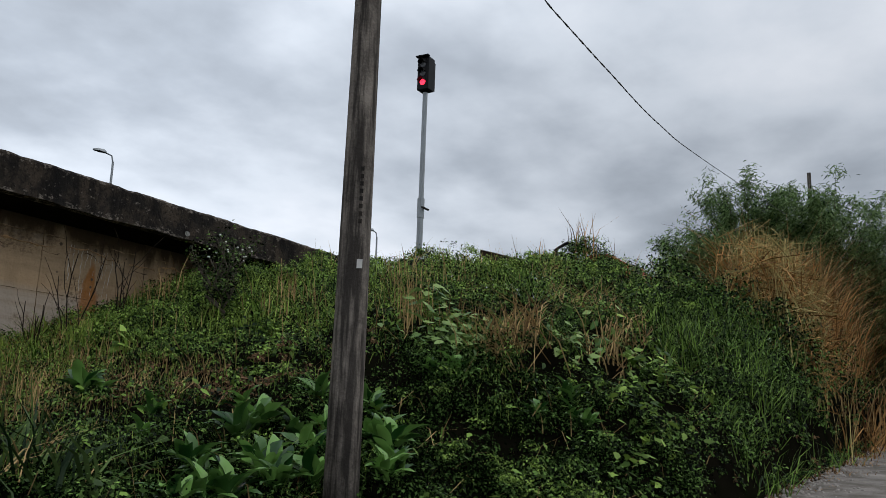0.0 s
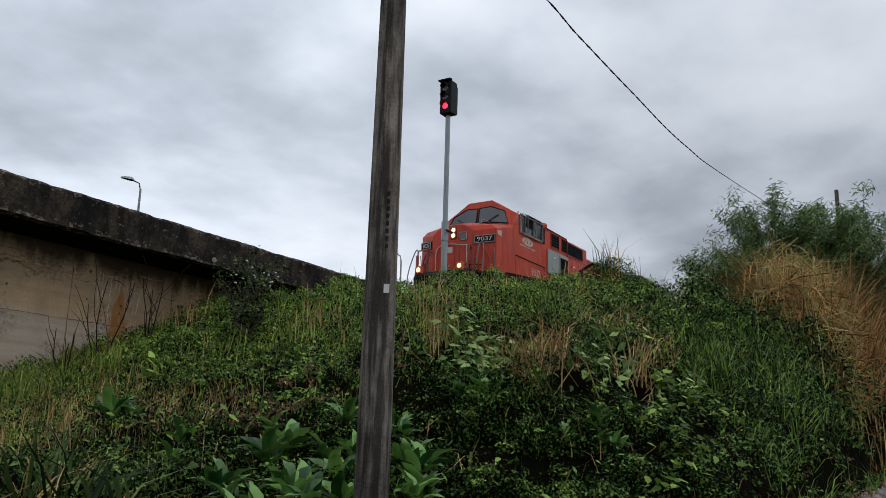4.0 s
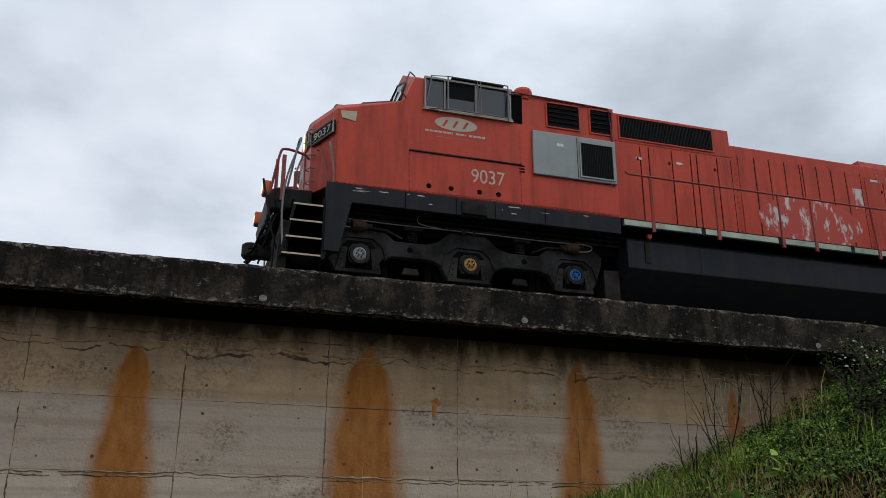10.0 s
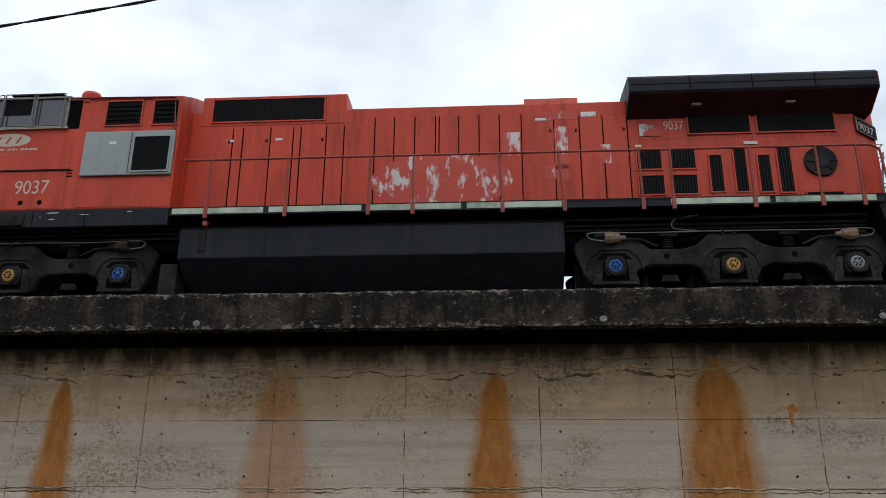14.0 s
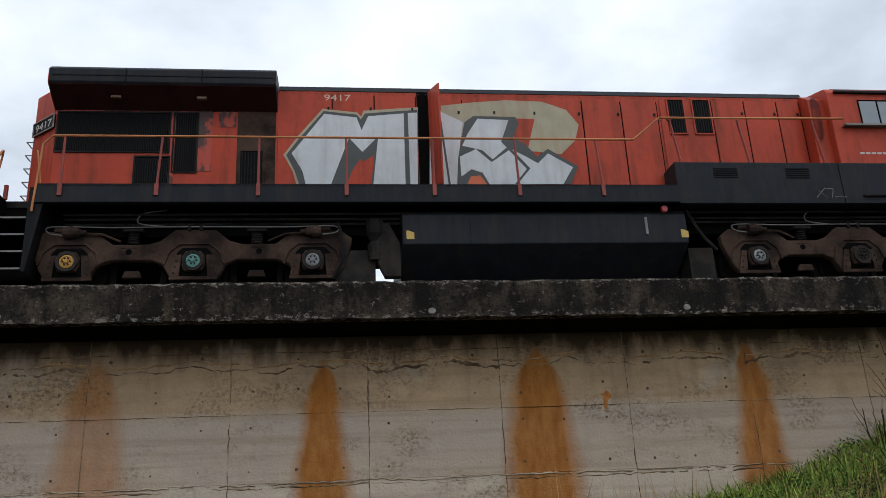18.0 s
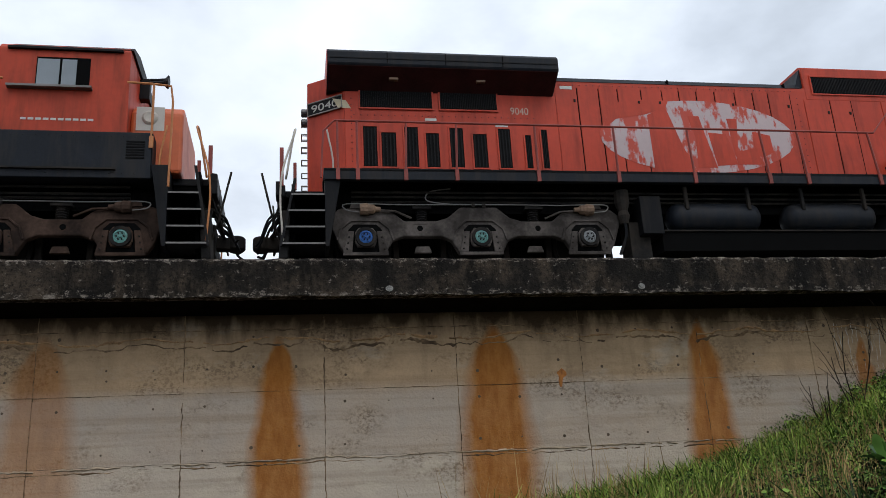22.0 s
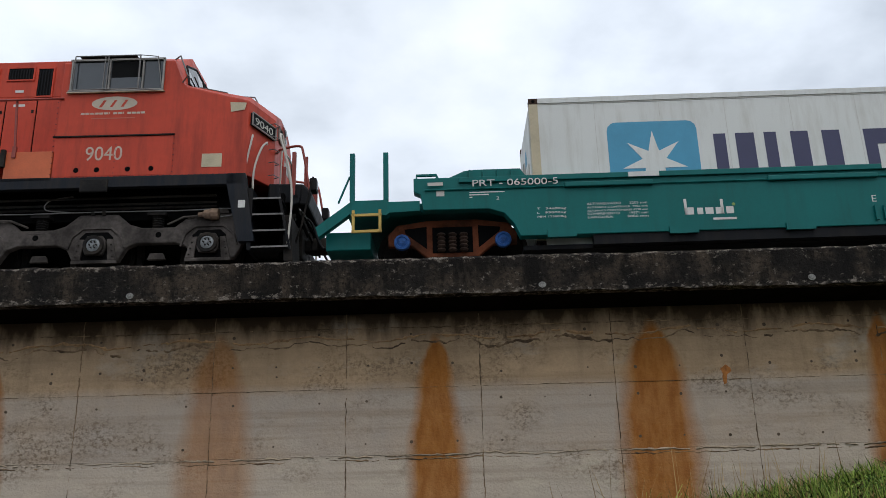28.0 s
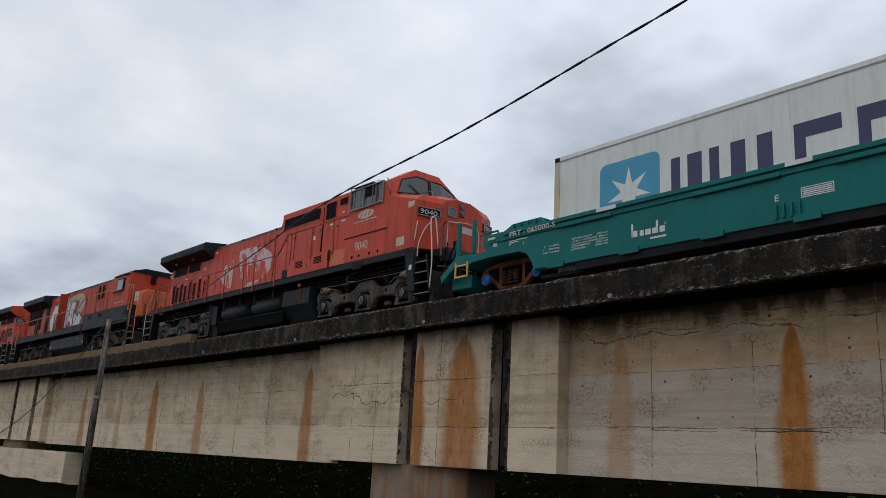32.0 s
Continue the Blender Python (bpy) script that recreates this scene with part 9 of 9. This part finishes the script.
grass_field("crest_grass", 6500, (10, 36, 8.0, 12.95), 0.45, 0.009, 0.9, GRASS, "tufts of green grass on the crest", lambda x, y: fc(x, y) > 0.10, 0.8)
grass_field("dry_crest_stalks", 900, (8, 36, 8.0, 12.9), 0.6, 0.006, 0.6, STRAW, "dry straw stalks on the crest", lambda x, y: fb(x, y) > 0.12, 0.7)
grass_field("fallen_stalks", 460, (3.5, 18, 3.0, 10.0), 0.34, 0.006, 2.6, STRAW, "bent dry stalks lying over the creepers", lambda x, y: y > verge(x) + 0.3, 1.0)


def tufts(name, spots, n, h, w, lean, material, label, spread=0.25, on_top=0.3):
    ps, hs = [], []
    for cx, cy, k in spots:
        m = int(n * k)
        x, y = RNG.normal(cx, spread, m), RNG.normal(cy, spread, m)
        ps.append(np.stack([x, y, ground_z(x, y) + growth(x, y) * on_top - 0.03], 1))
        hs.append(RNG.uniform(0.5, 1.15, m) * h * k)
    p, hh = np.concatenate(ps), np.concatenate(hs)
    m = len(p)
    stuff(name, strip_mesh(name, blades(p, hh, RNG.uniform(0.7, 1.3, m) * w, RNG.uniform(0.05, 1.0, m) * lean), material), label, "grass")


tufts("straw_tufts", ((11.64, 7.57, 1.0), (11.75, 7.7, 1.1), (11.5, 7.45, 0.9), (12.7, 7.16, 0.7), (11.95, 9.76, 0.8), (11.2, 9.81, 0.8), (11.5, 10.1, 0.9), (10.6, 12.45, 0.8), (11.0, 12.5, 0.9), (15.5, 9.0, 0.9), (17.5, 6.2, 0.9), (20.0, 8.6, 1.0), (14.0, 9.4, 0.8), (9.3, 12.3, 0.5), (6.3, 9.05, 0.7), (22.5, 9.6, 1.0), (8.3, 10.6, 0.6)), 22, 0.95, 0.008, 0.5, STRAW, "upright clumps of dry straw-coloured stalks", 0.20, 0.6)
tufts("leaning_straw", ((11.59, 5.69, 1.0), (11.9, 6.1, 1.0), (12.1, 5.75, 1.1), (11.7, 5.9, 0.9), (14.4, 5.1, 0.9), (15.3, 5.05, 0.9), (13.6, 5.0, 0.8), (4.8, 7.0, 0.5), (16.4, 6.6, 0.9), (16.9, 6.3, 1.0)), 34, 0.9, 0.012, 1.5, STRAW, "leaning dry cane leaves among the creepers", 0.24, 0.7)
tufts("tall_wall_grass", ((1.0, 7.6, 1.0), (1.8, 7.9, 1.1), (2.4, 7.4, 0.9), (0.2, 8.0, 0.7), (3.2, 7.8, 0.9), (4.0, 8.3, 0.8), (2.0, 6.8, 0.8), (12.3, 11.0, 0.6), (12.5, 10.7, 0.6)), 30, 0.85, 0.011, 0.9, GRASS, "tall green grass tufts before the girder", 0.25, 0.0)
tufts("tall_wall_straw", ((1.2, 7.5, 1.0), (2.1, 7.6, 1.1), (2.7, 7.9, 0.9), (-4.0, 8.5, 0.8), (5.0, 8.6, 0.7), (4.6, 12.4, 0.8), (5.2, 12.6, 0.7), (3.6, 12.2, 0.8)), 26, 1.05, 0.0055, 0.35, STRAW, "dry grass stems before the girder", 0.22, 0.0)
tufts("wall_foot_dead", ((7.2, 13.2, 0.7), (6.6, 13.1, 0.8), (7.0, 12.7, 0.7), (8.6, 13.2, 0.8), (9.1, 13.3, 1.0), (9.6, 13.3, 1.0), (10.1, 13.35, 0.9), (10.7, 13.3, 0.9), (11.3, 13.2, 0.8), (8.0, 13.3, 0.5)), 60, 0.32, 0.007, 1.6, RUSSET, "brown dead growth at the foot of the girder", 0.28, 0.2)
tufts("strap_leaves", ((4.6, 6.7, 1.0), (4.3, 6.3, 1.1), (4.9, 7.2, 0.9), (4.2, 5.9, 1.0), (4.4, 5.6, 0.9), (5.2, 7.2, 0.8), (5.0, 6.6, 0.8)), 11, 0.72, 0.017, 1.7, LEAF_STRAP, "long drooping strap leaves at the foot of the bank", 0.2, 0.3)
tufts("arching_grass", ((15.6, 4.4, 1.0), (16.2, 4.2, 1.1), (14.9, 3.2, 0.8), (15.6, 3.1, 0.9), (17.5, 3.4, 1.1), (13.2, 5.6, 0.8), (18.6, 3.4, 1.1), (17.0, 4.6, 1.1), (12.6, 10.6, 0.6), (11.1, 9.9, 0.55), (16.0, 7.5, 1.0), (19.4, 3.9, 1.1), (20.4, 3.5, 1.0)), 100, 0.75, 0.010, 1.6, LEAF_MID, "arching green grass tussocks", 0.28, 0.8)
REEDS = tuple((x + 0.7 * math.sin(x * 3 + y * 5), y, 0.85 + 0.025 * (x - 24) + 0.35 * (y < 3.7)) for x in (24.0, 25.6, 27.2, 29, 30.8, 32.6, 35, 38) for y in (2.7, 3.2, 3.8, 4.5, 5.2, 5.9) if y < 2.5 + (x - 22.5) * 0.5 and y > 3.45 - (x - 24) * 0.07 and y < 5.4)
tufts("russet_reeds", REEDS, 52, 2.0, 0.017, 1.9, RUSSET, "thick russet dry reeds beside the road", 0.6, 1.0)
tufts("straw_reeds", REEDS, 42, 2.3, 0.015, 1.5, STRAW, "pale dry reed stems among the russet ones", 0.6, 1.0)
tufts("fallen_reeds", tuple((x, y - 0.3, k * 0.9) for x, y, k in REEDS), 48, 1.5, 0.016, 2.8, RUSSET, "broken reed stems hanging down the bank", 0.7, 1.0)


def tangle(name, n, box, rise, length, width, steep, material, label):
    """Crossing dry stems at every slant, over the growth."""
    x, y = on_bank(n, *box)
    a, e = RNG.uniform(0, 2 * np.pi, n), RNG.normal(0, steep, n)
    d = np.stack([np.cos(a) * np.cos(e), np.sin(a) * np.cos(e), np.sin(e)], 1)
    side = unit(np.cross(d, RNG.normal(0, 1, (n, 3)))) * (RNG.uniform(0.6, 1.3, n) * width)[:, None]
    c = np.stack([x, y, ground_z(x, y) + growth(x, y) + RNG.uniform(*rise, n)], 1)
    h = d * (RNG.uniform(0.5, 1.2, n) * length * 0.5)[:, None]
    sag = np.array([0, 0, 0.06]) * length
    stuff(name, strip_mesh(name, np.stack([c - h - side, c - h + side, c + sag - side * 0.9, c + sag + side * 0.9, c + h - side * 0.2, c + h + side * 0.2], 1), material), label, "reeds")


tangle("tangled_reeds", 1500, (23.8, 31.0, 2.7, 4.9), (0.0, 1.5), 1.3, 0.013, 0.75, RUSSET, "tangle of crossing russet reed stems")
tangle("tangled_straw", 1000, (23.6, 31.0, 2.9, 5.0), (0.5, 2.0), 1.3, 0.012, 0.85, OLIVE_STRAW, "tangle of pale olive reed stems above the russet ones")
tufts("upright_reeds", tuple((23.6 + 0.55 * k, 3.5 + 0.8 * math.sin(k * 2.4) + 0.03 * k, 0.85 + 0.15 * math.sin(k * 5.1)) for k in range(14)), 26, 2.7, 0.014, 0.5, OLIVE_STRAW, "upright olive and straw reed stems above the tangle", 0.35, 0.7)
tufts("green_reeds", ((20.2, 4.4, 0.8), (21.0, 3.6, 0.8), (22.5, 3.2, 0.7), (24.5, 2.9, 0.6), (19.6, 5.4, 0.8), (22.6, 5.0, 0.8), (23.4, 4.2, 0.8)), 110, 1.2, 0.012, 1.4, LEAF_MID, "green reed blades below the dry ones", 0.5, 0.5)
tufts("crest_plumes", ((20.3, 10.6, 0.8), (21.3, 10.2, 0.9), (27.4, 9.2, 1.1), (29.5, 8.6, 1.0), (17.6, 11.5, 0.7), (30.5, 8.0, 1.1)), 12, 1.5, 0.013, 0.8, STRAW, "tall feathery grass plumes on the skyline", 0.25, 0.7)
tufts("mound_stalks", ((26.0, 9.9, 1.0), (26.4, 10.1, 0.9), (23.0, 9.9, 0.8), (28.0, 9.0, 0.9)), 18, 1.6, 0.016, 0.7, RUSSET, "dry broken canes sticking out of the crest mound", 0.22, 0.85)
tufts("dry_verge", ((17, 2.6, 0.4), (19, 2.5, 0.4), (21, 2.4, 0.5), (24, 2.25, 0.6), (27, 2.1, 0.7), (30, 2.0, 0.8), (33, 1.9, 0.8)), 90, 0.4, 0.010, 1.6, RUSSET, "brown trampled grass at the road edge", 0.3, 0.0)


# ---- broad-leaved plants, each leaf a part
def broad_leaf(length, width):
    g = Geo()
    n = 6
    for i in range(n + 1):
        t = i / n
        w = width * math.sin(math.pi * min(1, t * 0.92 + 0.05)) ** 0.7 * (1 - 0.2 * t)
        z = length * (t * 0.97 - 0.26 * t * t * t)
        y = length * (0.10 * t + 0.34 * t * t)
        wav = 0.10 * width * math.sin(i * 2.1)
        g.v += [(-w / 2, y - 0.30 * w + wav, z), (0, y, z), (w / 2, y - 0.30 * w - wav, z)]
    for i in range(n):
        a = i * 3
        g.f += [(a, a + 1, a + 4, a + 3), (a + 1, a + 2, a + 5, a + 4)]
    return g


LEAF_MESHES = [mesh_of("leaf", broad_leaf(l, w), LEAF_DOCK, True) for l, w in ((0.46, 0.135), (0.40, 0.125), (0.31, 0.105))]


def dock_plant():
    p = thing("dock_plant", (0, 0, -50), "broad-leaved green dock plant growing on the bank", "plant", "dock plants on the bank")
    rnd = random.Random(5)
    for k in range(17):
        ob = new("leaf", LEAF_MESHES[k % 3])
        ob.parent = p
        ob.location = (rnd.uniform(-0.04, 0.04), rnd.uniform(-0.04, 0.04), 0.0)
        ob.rotation_euler = (radians(rnd.uniform(-38, 12)), radians(rnd.uniform(-14, 14)), radians(k * 137.5 + rnd.uniform(-20, 20)))
        sc = rnd.uniform(0.75, 1.15)
        ob.scale = (sc, sc, sc)
    return p


dock0 = dock_plant()
SPOTS = ((6.45, 8.45, 0.9), (6.63, 8.4, 0.8), (5.95, 6.9, 0.6), (6.78, 6.46, 1.15), (6.95, 6.42, 1.1), (4.9, 5.06, 0.9), (5.1, 5.0, 0.95), (5.86, 5.31, 1.0), (5.73, 5.08, 0.9), (7.12, 6.03, 1.0), (6.71, 5.55, 1.0), (6.03, 4.95, 0.9), (7.53, 5.99, 0.9),
         (7.42, 5.28, 1.0), (7.37, 5.07, 1.1), (6.63, 4.53, 0.85), (6.35, 4.45, 0.8), (8.35, 5.95, 0.8), (9.76, 5.8, 1.1), (9.97, 5.75, 1.1), (9.85, 6.02, 0.9), (10.42, 4.35, 0.85), (10.5, 4.22, 0.8), (9.71, 4.54, 0.7), (7.0, 4.8, 0.8), (5.4, 5.6, 0.7), (4.5, 4.9, 0.8), (6.83, 7.75, 0.7), (5.6, 5.9, 0.95), (7.7, 7.3, 0.8), (7.99, 6.44, 1.1), (8.1, 6.3, 1.0), (6.0, 5.5, 1.0), (8.7, 6.25, 0.9), (7.7, 5.4, 1.0), (10.7, 4.5, 0.9))
rnd = random.Random(3)
for k, (px, py, size_) in enumerate(SPOTS):
    m = pose(px, py, float(ground_z(px, py) + 0.75 * growth(np.array([px]), np.array([py]))[0]) + 0.03, rnd.uniform(-6, 6), rnd.uniform(-6, 6), rnd.uniform(0, 360))
    if k == 0:
        dock0.matrix_basis = m
    else:
        dock0.scale = (1, 1, 1)
        copy_thing(dock0, m @ Matrix.Diagonal((*([size_ * rnd.uniform(0.95, 1.1)] * 3), 1)))


# ---- shrubs and trees
def branches(root_pt, rnd, height, n_main, spread, levels=2, r0=0.03):
    """Limbs as tubes; returns the mesh parts and the twig ends."""
    g, ends = Geo(), []

    def grow(p, d, length, r, lev):
        pts = [p]
        for k in range(4):
            d2 = (d + Vector((rnd.uniform(-0.22, 0.22), rnd.uniform(-0.22, 0.22), rnd.uniform(-0.05, 0.15)))).normalized()
            pts.append(pts[-1] + d2 * length / 4)
            d = d2
        g.tube(pts, r, 5, r * 0.45)
        ends.append(pts[-1])
        if lev:
            for k in range(3):
                q = pts[1 + k]
                dd = (d + Vector((rnd.uniform(-1, 1), rnd.uniform(-1, 1), rnd.uniform(-0.2, 0.6))) * 0.9).normalized()
                grow(q, dd, length * 0.55, r * 0.5, lev - 1)
                ends.append(q)

    for k in range(n_main):
        a = 2 * math.pi * k / n_main + rnd.uniform(-0.4, 0.4)
        grow(Vector(root_pt), Vector((math.cos(a) * spread, math.sin(a) * spread, 1)).normalized(), height * rnd.uniform(0.7, 1.1), r0, levels)
    return g, ends


def bare_shrub(x, y, h, seed):
    z = float(ground_z(x, y))
    s_ = thing("bare_shrub", (x, y, z), "leafless dark twiggy shrub against the girder", "shrub", "bare shrubs by the girder")
    g, _ = branches((x, y, z - 0.05), random.Random(seed), h, 3, 0.30, 1, 0.013)
    part("twig_frame", g, TWIG, s_)


def leafy_tree(name, x, y, z, h, crown, n, size, seed, label, category, material, slim=0.55, droop=0.3, trunk=0.5):
    rnd = random.Random(seed)
    t = thing(name, (x, y, z), label, category)
    part("trunk", Geo().tube([(x, y, z - 0.3), (x + rnd.uniform(-0.2, 0.2), y, z + h * 0.2), (x + rnd.uniform(-0.3, 0.3), y + 0.1, z + h * trunk)], 0.05 * h ** 0.7, 8, 0.03 * h ** 0.6), BARK, t, smooth=True)
    g, ends = branches((x, y, z + h * 0.22), rnd, h * 0.62, 7, crown / h * 1.3, 2, 0.022 * h ** 0.6)
    part("limb_frame", g, BARK, t)
    e = np.array([tuple(q) for q in ends])
    pick = e[RNG.integers(0, len(e), n)]
    p = pick + RNG.normal(0, 1, (n, 3)) * np.array([0.075, 0.075, 0.06]) * h * 0.8
    q = leaf_quads(p, RNG.uniform(0.6, 1.4, n) * size, droop, slim=slim)
    ob = new("crown", quad_mesh("crown", q - np.array([x, y, z]), material))
    ob.parent = t
    return t


bare_shrub(9.0, 12.3, 1.5, 1)
bare_shrub(9.9, 12.2, 1.3, 2)
bare_shrub(8.5, 12.4, 0.9, 3)
for k, (x, y, h) in enumerate(((11.2, 11.4, 1.1), (11.9, 11.7, 1.2), (10.6, 10.6, 0.8))):
    leafy_tree("leafy_shrub", x, y, float(ground_z(x, y)), h, h * 0.5, 900, 0.06, 40 + k, "small dark green shrub under the deck edge", "shrub", LEAF_DARK)
fl = Geo()
rnd = random.Random(8)
for k in range(16):
    c = (11.2 + rnd.uniform(-0.45, 0.45), 11.2 + rnd.uniform(-0.3, 0.2), float(ground_z(11.2, 11.3)) + 1.02 + rnd.uniform(-0.25, 0.15))
    fl.lathe([(-0.01, 0.0), (0.0, 0.022), (0.015, 0.012), (0.02, 0)], c, "z", 6)
solid("white_blossoms", fl, WHITE, "tiny white blossoms on the shrub", "flowers", kind="stuff")


def bamboo(x, y, h, reach, culms, seed):
    """A clump of thin arching culms with drooping tips; narrow leaves hang in sprays along them."""
    rnd = random.Random(seed)
    z = float(ground_z(x, y))
    t = thing("bamboo_clump", (x, y, z), "feathery green bamboo clump with narrow drooping leaves", "bamboo")
    g, at = Geo(), []
    for c in range(culms):
        a, top, out = rnd.uniform(0, 2 * math.pi), h * rnd.uniform(0.5, 1.0), reach * rnd.uniform(0.25, 1.0)
        bx, by = x + rnd.uniform(-0.4, 0.4), y + rnd.uniform(-0.4, 0.4)
        pts = []
        for i in range(9):
            q = i / 8
            pts.append((bx + math.cos(a) * out * q ** 1.7, by + math.sin(a) * out * q ** 1.7, z - 0.3 + top * (1.12 * q - 0.12 * q * q - 0.28 * max(0, q - 0.7) * out / reach)))
        g.tube(pts, 0.028, 4, 0.006)
        for i in range(3, 9):
            for m in range(2 + (i > 5)):
                p = Vector(pts[i]) + Vector((rnd.gauss(0, 0.16), rnd.gauss(0, 0.16), rnd.gauss(0, 0.16)))
                at.append((p, 0.20 + 0.10 * rnd.random()))
    part("culm_frame", g, BARK, t)
    per = 34
    c = np.repeat(np.array([tuple(p) for p, _ in at]), per, 0)
    r = np.repeat(np.array([q for _, q in at]), per)
    n = len(c)
    p = c + RNG.normal(0, 1, (n, 3)) * (r * 0.62)[:, None]
    q = leaf_quads(p, RNG.uniform(0.6, 1.3, n) * 0.25, 1.6, 0.8, 0.17)
    ob = new("crown", quad_mesh("crown", q - np.array([x, y, z]), TREE_LEAF))
    ob.parent = t


for k, (x, y, h, reach, culms) in enumerate(((36.5, 6.5, 8.1, 2.6, 66), (36.8, 3.1, 8.4, 3.0, 80), (34.6, 8.2, 5.0, 2.0, 40), (38.5, 1.4, 8.0, 2.8, 60), (37.0, 4.9, 7.4, 2.6, 54))):
    bamboo(x, y, h, reach, culms, 60 + k)
for k, (x, y, h, cr) in enumerate(((-70, 30, 7, 4), (-58, 26, 6, 3.5), (-48, 30, 7, 4), (-40, 25, 5.5, 3), (-33, 27, 6, 3.2), (-26, 30, 6.5, 3.5), (-19, 25, 5, 3), (-12, 28, 6, 3.5), (-82, 26, 7, 4))):
    leafy_tree("background_tree", x, y, float(ground_z(x, y)) - 1.6, h, cr, 6000, 0.22, 80 + k, "dark leafy tree seen beneath the bridge", "tree", TREE_LEAF, 0.6, 0.3, 0.4)

# leaves beyond the bridge in the shade-darkened green
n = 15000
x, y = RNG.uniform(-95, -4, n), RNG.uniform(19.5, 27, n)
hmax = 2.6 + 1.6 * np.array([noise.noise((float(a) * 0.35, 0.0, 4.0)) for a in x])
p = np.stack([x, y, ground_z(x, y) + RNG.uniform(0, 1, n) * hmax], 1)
stuff("undergrowth", quad_mesh("undergrowth", leaf_quads(p, RNG.uniform(0.10, 0.26, n), slim=0.5), LEAF_SHADED), "tangled undergrowth beyond the bridge, shade darkened into its colour", "undergrowth")

# the deck's shade is painted into these leaves too
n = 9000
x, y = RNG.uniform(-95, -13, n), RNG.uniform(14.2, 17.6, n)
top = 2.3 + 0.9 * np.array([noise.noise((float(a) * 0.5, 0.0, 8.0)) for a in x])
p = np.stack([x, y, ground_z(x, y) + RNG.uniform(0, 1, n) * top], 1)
stuff("bridge_thicket", quad_mesh("bridge_thicket", leaf_quads(p, RNG.uniform(0.06, 0.15, n), slim=0.5), LEAF_SHADED), "leafy thicket under the deck, its shade put into the colour", "undergrowth")

# ---------------------------------------------------------------- movement
TRAIN = ((0, 46.6), (1.5, 41.3), (3, 35.95), (5.5, 27.15), (7, 21.55), (8, 17.95), (9, 14.42), (10, 10.79), (11, 7.2), (12, 3.6), (13, 0.0), (14.3, -4.68), (15.5, -9.01), (17, -14.46), (18.5, -19.96), (20, -25.49),
         (21.5, -31.04), (23, -36.66), (24.5, -42.3), (26, -48.0), (27.3, -52.95), (28.5, -57.62), (29.5, -61.27), (30.5, -65.07), (31.25, -67.98), (32, -70.88))


def run(t):
    """How far along x the train stands from its place at 13 s."""
    return float(np.interp(t, [a for a, _ in TRAIN], [b for _, b in TRAIN]))


def motions():
    for v, at in VEHICLES:
        rows = []
        for t, s_ in TRAIN:
            x = at[0] + s_
            rear, front_ = x + 6.5, x - 6.5
            yaw, tilt = (track_bend(rear) - track_bend(front_)) / 13, (track_drop(rear) - track_drop(front_)) / 13
            rows.append((t, pose(x, at[1] - (track_bend(rear) + track_bend(front_)) / 2, at[2] - (track_drop(rear) + track_drop(front_)) / 2, 0, math.degrees(math.atan(tilt)), -math.degrees(math.atan(yaw)))))
        walk(v, rows)
    for ob, at, r in WHEELS:
        walk(ob, [(k / 6, pose(*at, 0, math.degrees(run(k / 6) / r) % 360, 0)) for k in range(193)])


motions()
